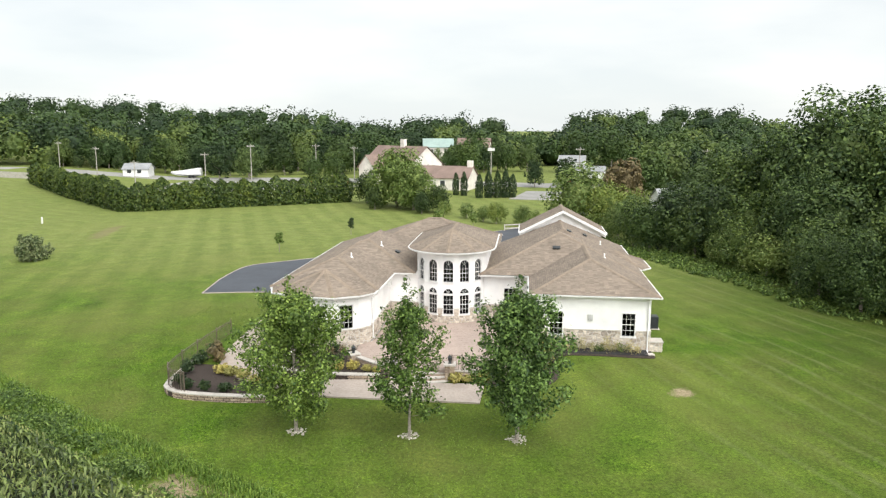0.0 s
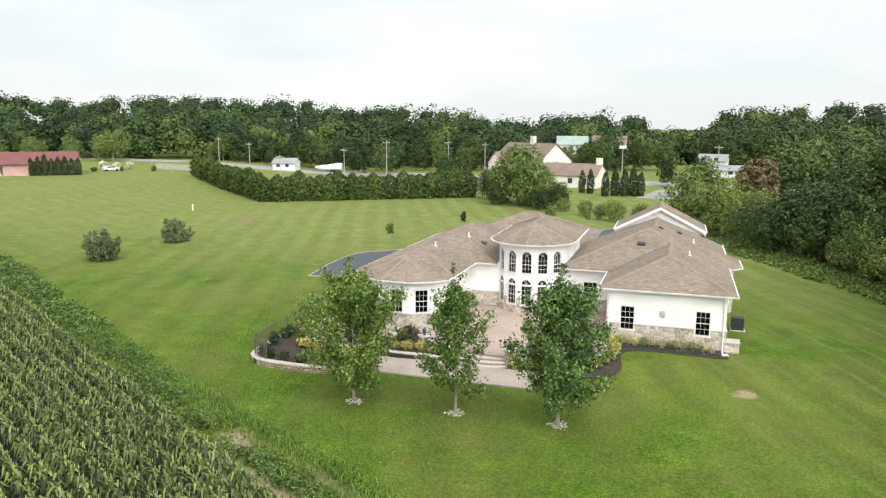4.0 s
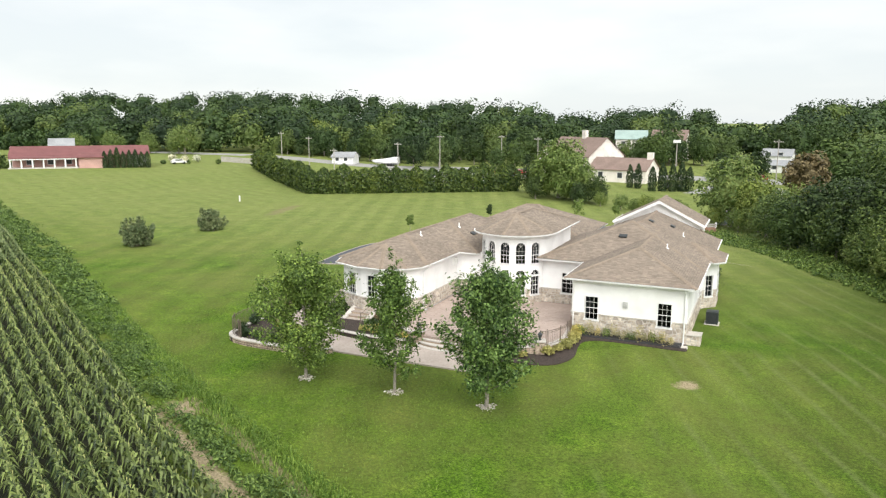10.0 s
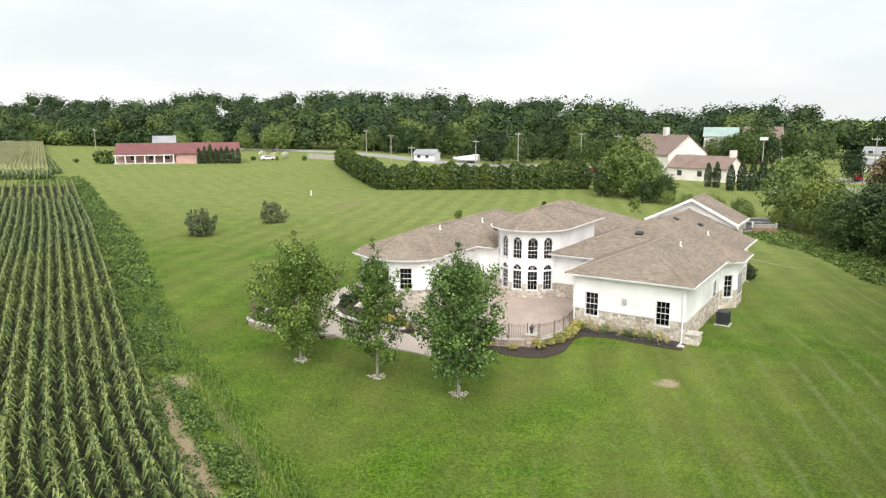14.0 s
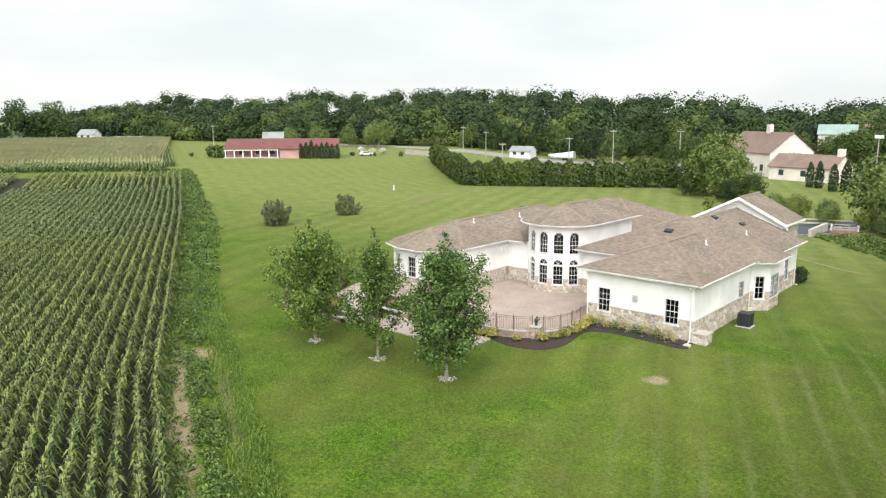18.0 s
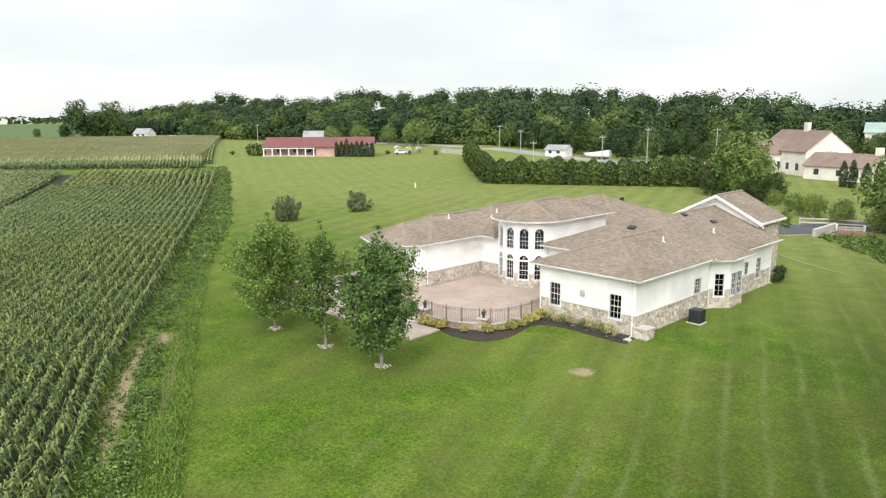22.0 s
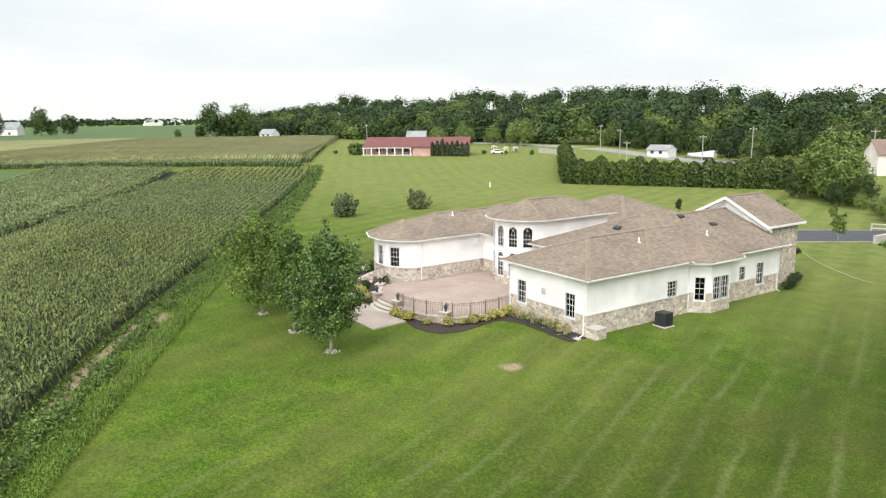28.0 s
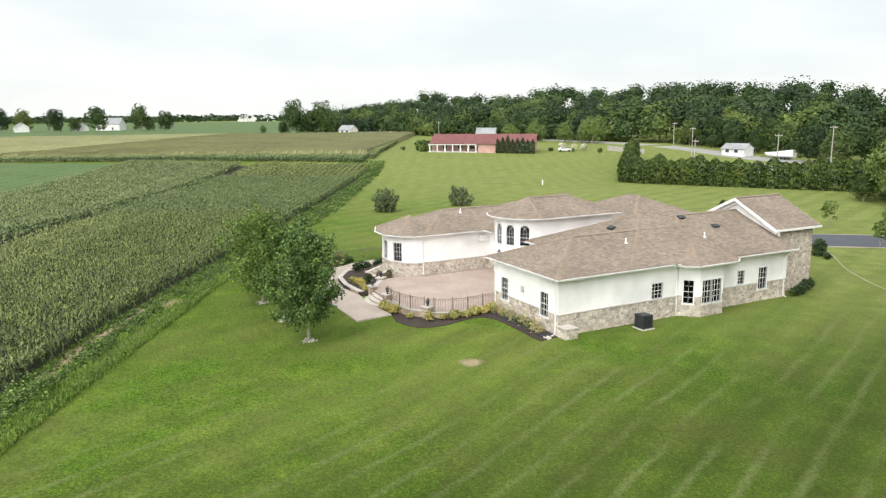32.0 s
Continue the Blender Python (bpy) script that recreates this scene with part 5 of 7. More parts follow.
# ---- plants ----
def leaf_cards(rng, centres, normals, size, ratio=0.6, fold=0.0, wild=0.55):
    """Pointed leaf cards at the given places, facing roughly along the normals."""
    n = len(centres)
    nr = normals + rng.normal(0, wild, (n, 3))
    nr /= np.linalg.norm(nr, axis=1, keepdims=True) + 1e-9
    a = np.cross(nr, rng.normal(0, 1, (n, 3)))
    a /= np.linalg.norm(a, axis=1, keepdims=True) + 1e-9
    b = np.cross(nr, a)
    s = (size * rng.uniform(0.6, 1.3, n))[:, None]
    q = np.empty((n, 4, 3))
    q[:, 0], q[:, 2] = centres - a * s, centres + a * s
    q[:, 1], q[:, 3] = centres + b * s * ratio - nr * s * fold, centres - b * s * ratio - nr * s * fold
    return q


def lobes_crown(rng, lobes, n, size, hollow=0.55, ratio=0.6, loose=0.42, wild=0.55):
    """Cards on a heap of uneven lobes (x, y, z, rx, ry, rz), thicker towards their skins, broken by small clumps."""
    lobes = np.array(lobes, float)
    vol = (lobes[:, 3] * lobes[:, 4] * lobes[:, 5]) ** 0.7
    pick = rng.choice(len(lobes), n, p=vol / vol.sum())
    d = rng.normal(0, 1, (n, 3))
    d /= np.linalg.norm(d, axis=1, keepdims=True)
    # clumps: pull directions to random twigs of each lobe
    twigs = rng.normal(0, 1, (len(lobes), 26, 3))
    twigs /= np.linalg.norm(twigs, axis=2, keepdims=True)
    tw = twigs[pick, rng.integers(0, 26, n)]
    d = d * loose + tw
    d /= np.linalg.norm(d, axis=1, keepdims=True)
    r = hollow + (1.08 - hollow) * rng.uniform(0, 1, n) ** 0.6
    c = lobes[pick, :3] + d * lobes[pick, 3:] * r[:, None]
    nr = d + np.array([0, 0, 0.5])
    return leaf_cards(rng, c, nr, size, ratio, 0.0, wild)


def core_cards(lobe, f=0.7):
    """The dark inside of a crown: a closed many-sided lump."""
    x, y, z, rx, ry, rz = lobe
    t, p = np.meshgrid(np.linspace(0, 2 * math.pi, 9), np.linspace(-math.pi / 2, math.pi / 2, 6))
    g = np.stack([x + rx * f * np.cos(p) * np.cos(t), y + ry * f * np.cos(p) * np.sin(t), z + rz * f * np.sin(p)], 2)
    return np.stack([g[:-1, :-1], g[:-1, 1:], g[1:, 1:], g[1:, :-1]], 2).reshape(-1, 4, 3)


def limbs(rng, h, r, count, spread, first=0.25, lean=0.0):
    """A tapered trunk with limbs."""
    s = Shape()
    bend = [(rng.uniform(-0.1, 0.1) * k * 0.5 + lean * k, rng.uniform(-0.1, 0.1) * k * 0.5, h * k / 5) for k in range(6)]
    bend[0] = (0, 0, -0.25)
    s.tube([(0, 0, -0.25), (0, 0, 0.12)] + bend[1:], [r * 1.7, r * 1.15, r, r * 0.8, r * 0.6, r * 0.4, r * 0.15], 9)
    for k in range(count):
        z = h * (first + (0.85 - first) * k / count)
        a = 2.4 * k + rng.uniform(-0.4, 0.4)
        ln = spread * (1 - 0.6 * k / count) * rng.uniform(0.8, 1.1)
        p = [(0, 0, z), (math.cos(a) * ln * 0.5, math.sin(a) * ln * 0.5, z + ln * 0.4), (math.cos(a) * ln, math.sin(a) * ln, z + ln * 0.95)]
        s.tube(p, [r * 0.42 * (1 - 0.5 * k / count), r * 0.25, r * 0.06], 6)
    return s


def tree_lobes(rng, h, w, low, n, top=0.35):
    """Lobes of a full rounded crown from height low to h, w wide: knots spread over an egg, and its filled middle."""
    out = []
    mid, rz = low + (h - low) * 0.5, (h - low) / 2
    for k in range(n):
        c = 1 - 2 * (k + 0.5) / n
        a = 2.4 * k + rng.uniform(-0.4, 0.4)
        s = math.sqrt(1 - c * c) * (1.0 - 0.18 * c)
        q = w * rng.uniform(0.11, 0.21)
        f = rng.uniform(0.6, 0.82) + (0.5 if abs(c) > 0.85 else 0)
        out.append((math.cos(a) * s * w / 2 * f, math.sin(a) * s * w / 2 * f, mid + rz * c * rng.uniform(0.64, 0.84), q, q, q * rng.uniform(0.75, 1.0)))
    out.append((0, 0, mid, w * 0.36, w * 0.36, rz * 0.72))
    return out


def make_tree(name, label, category, at, h, w, low, leaf, seed, n=5000, size=0.16, r=0.12, lobes=16, hollow=0.5, group="", limb=9):
    rng = np.random.default_rng(seed)
    t = thing(name, label, category, at, group)
    part("trunk", limbs(rng, h * 0.88, r, limb, w * 0.42, low / h * 0.9), M["bark"], t, smooth=True)
    part("crown", cards("crown", lobes_crown(rng, tree_lobes(rng, h, w, low, lobes), n, size, hollow), M[leaf]), None, t)
    return t


def branch_tree(name, label, at, h, w, low, leaf, seed, n, size, r, nb, tight, group):
    """A young tree: leaves in clumps along rising branches, so that the crown is feathery."""
    rng = np.random.default_rng(seed)
    t = thing(name, label, "tree", at, group)
    wood_, clumps = Shape(), []
    top = h * 0.93
    wood_.tube([(0, 0, -0.25), (0, 0, 0.1), (0.03, 0.02, h * 0.3), (-0.04, 0.03, h * 0.6), (0.02, -0.03, top)], [r * 1.6, r * 1.1, r * 0.85, r * 0.5, r * 0.1], 9)
    for k in range(nb):
        f = (k + rng.uniform(0, 0.8)) / nb
        z0 = low * 0.75 + (h * 0.8 - low * 0.75) * f
        prof = min(1.0, 0.72 + 1.3 * f) * (1 - f ** 2.3) + 0.10
        reach = w / 2 * prof * rng.uniform(0.72, 1.1)
        rise = reach * rng.uniform(0.55, 1.05) * (0.8 + 0.7 * f)
        a = 2.4 * k + rng.uniform(-0.5, 0.5)
        d = np.array([math.cos(a), math.sin(a), 0])
        p = [np.array([0, 0, z0]), d * reach * 0.55 + np.array([0, 0, z0 + rise * 0.45]), d * reach + np.array([0, 0, z0 + rise])]
        wood_.tube([tuple(q) for q in p], [r * 0.34 * (1 - 0.6 * f), r * 0.2 * (1 - 0.6 * f), 0.008], 5)
        for q in np.linspace(0.3, 1.0, 5):
            c = (1 - q) ** 2 * p[0] + 2 * q * (1 - q) * p[1] + q * q * p[2]
            clumps.append((*(c + rng.normal(0, 0.1, 3)), tight * rng.uniform(0.7, 1.2) * (1.1 - 0.35 * q)))
    for k in range(7):
        z = h * (0.74 + 0.26 * k / 6)
        clumps.append((rng.normal(0, 0.12), rng.normal(0, 0.12), z, tight * (1.0 - 0.11 * k)))
    cl = np.array(clumps)
    pick = rng.choice(len(cl), n, p=cl[:, 3] ** 1.6 / (cl[:, 3] ** 1.6).sum())
    off = rng.normal(0, 0.62, (n, 3))
    c = cl[pick, :3] + off * cl[pick, 3:4]
    c[:, 2] = np.maximum(c[:, 2], low * 0.7)
    quads = leaf_cards(rng, c, off + np.array([0, 0, 0.6]), size, 0.62, 0.1)
    part("trunk", wood_, M["bark"], t, smooth=True)
    part("crown", cards("crown", quads, M[leaf]), None, t)
    return t


# the three trees in front of the patio
branch_tree("tree", "young bushy green shade tree on the lawn before the patio", (-19.32, -13.74, -0.58), 7.95, 5.3, 0.85, "leaf_maple", 11, 27000, 0.081, 0.09, 40, 0.46, "front trees")
branch_tree("tree", "young thin-crowned green tree with pale trunk on the lawn", (-13.57, -13.58, -0.58), 8.0, 3.8, 1.25, "leaf_maple", 12, 11500, 0.081, 0.075, 32, 0.36, "front trees")
branch_tree("tree", "young dense dark green maple tree on the lawn", (-8.26, -13.37, -0.58), 8.2, 4.9, 1.0, "leaf_shade", 13, 25000, 0.088, 0.1, 38, 0.45, "front trees")
for k, (x, y) in enumerate(((-19.32, -13.74), (-13.57, -13.58), (-8.26, -13.37))):
    rng = np.random.default_rng(50 + k)
    ring = thing("stone_ring", "ragged ring of small pale stones round a lawn tree's trunk", "stones", (x, y, -0.58), "tree rings")
    for j in range(40):
        a, far = j * 2.4 + rng.uniform(-0.2, 0.2), 0.12 + 0.42 * (j / 40) ** 0.7 * rng.uniform(0.6, 1.25)
        q = rng.uniform(0.035, 0.085)
        v, f = STONES[j % 10]
        m = pose(far * math.cos(a), far * math.sin(a), -0.02, 90, 0, rng.uniform(0, 360)) @ Matrix.Diagonal((q * 2, q * 0.8, q * 1.5, 1))
        part("stone", mesh_of("stone", [m @ Vector(p) for p in v], f, M["pale_stone"]), None, ring)


def shrub_mesh(seed, w, h, leaf, n, size):
    rng = np.random.default_rng(seed)
    lobes = [(rng.uniform(-0.25, 0.25) * w, rng.uniform(-0.25, 0.25) * w, h * rng.uniform(0.35, 0.62), w * rng.uniform(0.24, 0.36), w * rng.uniform(0.24, 0.36), h * rng.uniform(0.3, 0.42)) for _ in range(7)]
    return cards("shrub", lobes_crown(rng, lobes, n, size, 0.4), M[leaf])


def shrubs(name, label, category, places, meshes, group, seed=1):
    rng = np.random.default_rng(seed)
    for k, (x, y, z, s) in enumerate(places):
        o = new(name, meshes[k % len(meshes)])
        o.matrix_world = pose(x, y, z, 0, 0, rng.uniform(0, 360)) @ Matrix.Diagonal((s, s, s * rng.uniform(0.85, 1.15), 1))
        tagged(o, label, category, group)


yellow = [shrub_mesh(k, 0.85, 0.62, "leaf_yellow", 420, 0.075) for k in (1, 2, 3)]
dark_shrub = [shrub_mesh(k, 0.9, 0.75, "leaf_dark", 420, 0.08) for k in (4, 5)]
green_shrub = [shrub_mesh(k, 0.8, 0.7, "leaf_wood", 360, 0.08) for k in (6, 7)]
twiggy = [shrub_mesh(k, 0.66, 0.8, lf, 190, 0.042) for k, lf in ((14, "leaf_straw"), (15, "leaf_pear"), (16, "leaf_straw"))]
rust_shrub = [shrub_mesh(k, 0.7, 0.9, "leaf_rust", 260, 0.07) for k in (8, 9)]


def outside(pts, step, off):
    """Places along a line, off metres to its right."""
    out, run, nxt = [], 0.0, step / 2
    for a, b in zip(pts, pts[1:]):
        m, L = place_on(a, b)
        while nxt < run + L:
            p = m @ Vector((nxt - run, off, 0))
            out.append((p.x, p.y))
            nxt += step
        run += L
    return out


ring_front = outside(rev(fence_b), 0.78, 0.45)[0:5] + outside(rev(fence_a), 0.72, 0.42)
rng = np.random.default_rng(4)
shrubs("yellow_shrub", "small golden yellow shrub in the mulch bed", "shrub", [(x, y, gz(x, y) + 0.05, rng.uniform(0.75, 1.15)) for x, y in ring_front if not (abs(x + 9.6) < 0.3)], yellow, "yellow shrubs by the fence", 2)
shrubs("yellow_shrub", "small golden yellow shrub in the mulch bed", "shrub", [(x, y, -0.25, s) for x, y, s in ((-26.2, -6.9, 1.2), (-25.4, -7.3, 1.1), (-24.6, -7.6, 1.2), (-23.6, -8.2, 1.0), (-23.0, -8.4, 0.9))] + [(x, y, 0.0, s) for x, y, s in ((-20.0, -6.1, 0.9), (-19.2, -5.9, 1.0), (-18.3, -6.0, 0.95), (-17.4, -6.2, 0.8), (-16.8, -6.2, 0.7))], yellow, "yellow shrubs in the beds", 3)
shrubs("dark_shrub", "low grey-green shrub in the planting bed", "shrub", [(x, y, -0.22, s) for x, y, s in ((-27.9, -9.0, 0.9), (-27.0, -9.7, 1.0), (-25.9, -9.9, 0.9), (-24.7, -9.9, 0.95), (-23.4, -9.8, 0.85), (-22.2, -9.7, 0.9), (-28.2, -7.2, 1.1), (-28.3, -5.4, 1.1), (-28.3, -3.4, 1.0))], dark_shrub, "shrubs in the planter", 5)
shrubs("dark_shrub", "dense dark evergreen shrub below the bow windows", "shrub", [(-24.1, -2.2, 0.0, 1.2), (-24.3, -3.4, 0.0, 1.2), (-23.7, -4.4, 0.0, 1.1), (-20.4, -2.5, 0.0, 1.0), (-20.2, -4.6, 0.0, 0.9), (-19.4, -5.0, 0.0, 0.8), (-24.9, -1.4, 0.0, 1.1)], dark_shrub, "shrubs below the bow", 6)
shrubs("reddish_shrub", "thin reddish brown shrub in the bed", "shrub", [(-27.2, -5.2, -0.22, 1.5), (-27.9, -4.3, -0.22, 1.6), (-20.3, -3.6, 0.0, 0.8), (-19.7, -3.0, 0.0, 0.7)], rust_shrub, "reddish shrubs", 7)
shrubs("small_shrub", "small sparse straw-green shrub against the stone wall", "shrub", [(x, -0.5 + 0.12 * math.sin(9 * x), gz(x, -0.5) + 0.05, s) for x, s in ((-6.9, 0.8), (-6.4, 0.9), (-5.8, 1.0), (-5.2, 0.8), (-4.7, 0.95), (-4.1, 0.8), (-3.5, 1.0), (-3.0, 0.9), (-2.4, 0.85), (-1.9, 1.0), (-1.3, 0.95), (-0.7, 0.85))], twiggy, "shrubs along the end wall", 8)
shrubs("small_shrub", "small pale straw-coloured twiggy shrub against the stone wall", "shrub", [(-6.7 + 0.5 * k, -0.72 + 0.1 * math.sin(5 * k), gz(-6.7 + 0.5 * k, -0.6) + 0.05, 0.95 + 0.22 * ((k * 7) % 3)) for k in range(13)], twiggy, "shrubs along the end wall", 18)
shrubs("dark_shrub", "dark shrub by the rear corner of the house", "shrub", [(0.55, 21.6, 0, 1.1), (0.45, 22.6, 0, 1.2), (-0.2, 24.0, 0, 1.2)], dark_shrub, "shrubs at the rear corner", 9)

# lawn bushes and saplings
def lawn_bush(x, y, h, w, leaf, seed):
    """A broad bush of many stems from the ground, each with its own ragged clumps."""
    rng = np.random.default_rng(seed)
    t = thing("lawn_bush", "broad loose grey-green bush standing alone on the lawn", "bush", (x, y, gz(x, y)), "lawn bushes")
    stems, lobes = Shape(), []
    for k in range(26):
        a, q = 2.4 * k + rng.uniform(-0.4, 0.4), math.sqrt((k + 0.5) / 26)
        r, top = w * 0.46 * q * rng.uniform(0.75, 1.12), h * (1 - 0.5 * q * q) * rng.uniform(0.62, 1.0)
        stems.tube([(0.2 * math.cos(a), 0.2 * math.sin(a), -0.1), (r * 0.6 * math.cos(a), r * 0.6 * math.sin(a), top * 0.5), (r * math.cos(a), r * math.sin(a), top * 0.95)], [0.05, 0.03, 0.01], 5)
        for f in (0.3, 0.58, 0.85, 1.0):
            c = w * rng.uniform(0.06, 0.115) * (1.25 - 0.5 * f)
            lobes.append((r * (0.5 + 0.5 * f) * math.cos(a), r * (0.5 + 0.5 * f) * math.sin(a), max(0.25, top * f), c, c, c * 1.1))
    part("stems", stems, M["bark"], t)
    part("crown", cards("crown", lobes_crown(rng, lobes, 7000, 0.12, 0.1), M[leaf]), None, t)


lawn_bush(-63.36, 14.87, 3.9, 4.9, "leaf_bush", 21)
lawn_bush(-64.19, 28.0, 3.5, 4.5, "leaf_bush", 22)
for x, y, h, w, s, lf in ((-37.2, 34.6, 2.6, 1.1, 31, "leaf_willow"), (-32.4, 50.5, 2.7, 0.9, 32, "leaf_dark"), (-20.5, 55.5, 3.9, 2.0, 33, "leaf_willow"), (-15.9, 59.6, 3.0, 1.3, 34, "leaf_willow"), (-8.0, 45.6, 3.5, 1.7, 35, "leaf_willow")):
    make_tree("sapling", "slim young tree on the lawn behind the house", "tree", (x, y, gz(x, y)), h, w, 0.9, lf, s, 700, 0.13, 0.035, 9, 0.3, "saplings", 6)


# hedge of arborvitae beyond the lawn
def arborvitae(seed, h, w, n, size, leaf, blunt=2.1):
    rng = np.random.default_rng(seed)
    z = rng.uniform(0, 1, n) ** 1.15
    a = rng.uniform(0, 2 * math.pi, n)
    prof = np.minimum(1, (1 - z) * blunt) ** 0.6 * np.minimum(1, 0.82 + z)
    r = w / 2 * prof * (0.7 + 0.36 * rng.uniform(0, 1, n) ** 0.5) * (1 + 0.12 * np.sin(5 * a + seed) + 0.1 * np.sin(9 * z * h / 2 + 3 * a))
    c = np.stack([r * np.cos(a), r * np.sin(a), 0.05 + z * h], 1)
    nr = np.stack([np.cos(a), np.sin(a), 0 * a + 0.4], 1)
    return cards("crown", leaf_cards(rng, c, nr, size, 0.5), M[leaf])


arb = [arborvitae(k, 5.3, 3.6, 1500, 0.3, "leaf_hedge", 3.0) for k in (61, 62, 63)]
trunk_small = Shape().tube([(0, 0, -0.2), (0, 0, 3.5)], [0.09, 0.03], 6)
trunk_me = trunk_small.mesh("trunk", M["bark"])


def planted(name, label, category, places, crowns, group, seed):
    rng = np.random.default_rng(seed)
    for k, (x, y, s) in enumerate(places):
        t = thing(name, label, category, (x, y, gz(x, y)), group)
        t.matrix_world = pose(x, y, gz(x, y), 0, 0, rng.uniform(0, 360)) @ Matrix.Diagonal((s, s, s * rng.uniform(0.9, 1.1), 1))
        part("trunk", trunk_me, None, t)
        part("crown", crowns[int(rng.integers(0, len(crowns)))], None, t)


def along_line(pts, step, seed, jit=0.3):
    rng = np.random.default_rng(seed)
    out = []
    for a, b in zip(pts, pts[1:]):
        L = math.dist(a, b)
        n = max(1, int(L / step))
        for k in range(n):
            q = (k + rng.uniform(-0.15, 0.15)) / n
            out.append((a[0] + (b[0] - a[0]) * q + rng.uniform(-jit, jit), a[1] + (b[1] - a[1]) * q + rng.uniform(-jit, jit), rng.uniform(0.92, 1.1)))
    return out


planted("arborvitae", "tall dense green arborvitae in the boundary hedge", "hedge tree", along_line([(-134.5, 126), (-82.5, 78.2)], 2.3, 1) + along_line([(-82.0, 78.0), (-44.5, 102.5)], 2.1, 2), arb, "boundary hedge", 3)
arb_dark = [arborvitae(k, 5.6, 1.75, 1300, 0.2, "leaf_dark", 2.4) for k in (71, 72)]
planted("dark_conifer", "narrow dark evergreen conifer beside the far house", "conifer", [(-18.6, 113.6, 0.95), (-16.6, 114.6, 1.05), (-14.6, 115.2, 1.0), (-12.8, 115.8, 1.1), (-11.2, 116.2, 0.95), (-22.5, 119, 0.9), (-24.5, 120, 0.85)], arb_dark, "conifers by the far house", 4)


# woods
def wood_meshes(leaf, seeds, h, w, n, size, low=2.2, lobes=22):
    out = []
    for s in seeds:
        rng = np.random.default_rng(s)
        lb = tree_lobes(rng, h, w, low, lobes)
        inner = [core_cards(lb[-1], 0.72)]
        out.append((limbs(rng, h * 0.8, 0.28, 7, w * 0.35, 0.3).mesh("trunk", M["bark"]), cards("crown", np.concatenate([lobes_crown(rng, lb, n, size, 0.6, 0.6, 0.55, 0.48)] + inner), M[leaf])))
    return out


W_NEAR = wood_meshes("leaf_wood", (81, 82, 83, 84), 14, 11, 5200, 0.27, 0.2, 44)
W_EDGE = wood_meshes("leaf_wood", (181, 182), 14, 11, 12500, 0.185, 0.2, 52)
W_DARK = wood_meshes("leaf_deep", (85, 86), 13, 10, 4300, 0.29, 0.4, 34)
W_LITE = wood_meshes("leaf_pear", (87, 88), 9, 9, 4000, 0.22, 0.2, 34)
W_WILLOW = wood_meshes("leaf_willow", (89,), 12, 11.5, 6500, 0.29, 0.3, 40)
W_RUST = wood_meshes("leaf_rust", (90,), 9, 8, 3600, 0.3, 0.6, 20)
W_MID = wood_meshes("leaf_far", (91, 92), 18, 13, 2000, 0.52, 0.8, 26) + wood_meshes("leaf_far_mid", (93, 94, 98), 18, 14, 2000, 0.52, 0.8, 24) + wood_meshes("leaf_far_light", (99,), 17, 14, 2000, 0.52, 0.8, 24)


def wood(places, stock, name, label, group, seed):
    rng = np.random.default_rng(seed)
    for x, y, s in places:
        tr, cr = stock[int(rng.integers(0, len(stock)))]
        t = thing(name, label, "tree", (x, y, gz(x, y)), group)
        t.matrix_world = pose(x, y, gz(x, y), 0, 0, rng.uniform(0, 360)) @ Matrix.Diagonal((s * rng.uniform(0.9, 1.12), s * rng.uniform(0.9, 1.12), s, 1))
        part("trunk", tr, None, t)
        part("crown", cr, None, t)


wood([(25, 34, 1.38), (33, 41, 1.36), (21, 37, 1.12), (17, 43, 0.92), (22, 31, 0.95), (29, 27, 1.15), (19, 27, 0.75)], W_EDGE, "woodland_tree", "large leafy green tree in the wood beside the lawn", "woodland trees", 46)
wood([(38, 33, 1.4), (24, 42, 0.9), (16, 34, 0.6), (21, 25, 0.72), (26.5, 16, 0.95), (21, 39, 0.62), (33, 18, 1.3), (12, 45, 0.55), (34, 7, 1.3), (36, 31, 1.2), (27, 47, 0.66), (19, 56, 0.6), (37, 55, 0.8), (28, 66, 0.7), (50, 42, 1.2), (36, 78, 0.85), (48, 66, 1.0), (60, 60, 1.2)], W_NEAR, "woodland_tree", "large leafy green tree in the wood beside the lawn", "woodland trees", 5)
wood([(9.5, 41, 0.66), (13.5, 36, 0.7), (13, 37, 0.5), (17, 28, 0.5), (22, 18, 0.55), (26, 9, 0.6), (9.5, 43, 0.45), (30, 1, 0.65), (24, 31, 0.62), (18, 46, 0.6), (32, 40, 0.8), (14, 62, 0.6)], W_DARK, "dark_tree", "dark green tree at the edge of the wood", "dark woodland trees", 6)
foot = [(0.5, 44), (5.0, 36), (9.5, 28), (13.0, 21.5), (15.5, 14), (20, 8), (27, 2)]
low = []
for k, (a, b) in enumerate(zip(foot, foot[1:])):
    for j in range(5):
        q, o = (j + rng.uniform(0, 1)) / 5, rng.uniform(3.5, 8.0)
        low.append((a[0] + (b[0] - a[0]) * q + 0.88 * o, a[1] + (b[1] - a[1]) * q + 0.47 * o, rng.uniform(0.3, 0.52)))
wood(low[::2], W_NEAR, "wood_edge_bush", "leafy green bush at the foot of the wood", "bushes along the wood", 42)
wood(low[1::2], W_LITE, "wood_edge_bush", "pale green bush at the foot of the wood", "bushes along the wood", 43)
wood([(18.5, 12, 0.5), (22.5, 9, 0.52), (17, 16.5, 0.45), (27, 5, 0.55), (21.5, 12, 0.7)], W_EDGE, "wood_edge_bush", "leafy green bush at the foot of the wood", "bushes along the wood", 47)
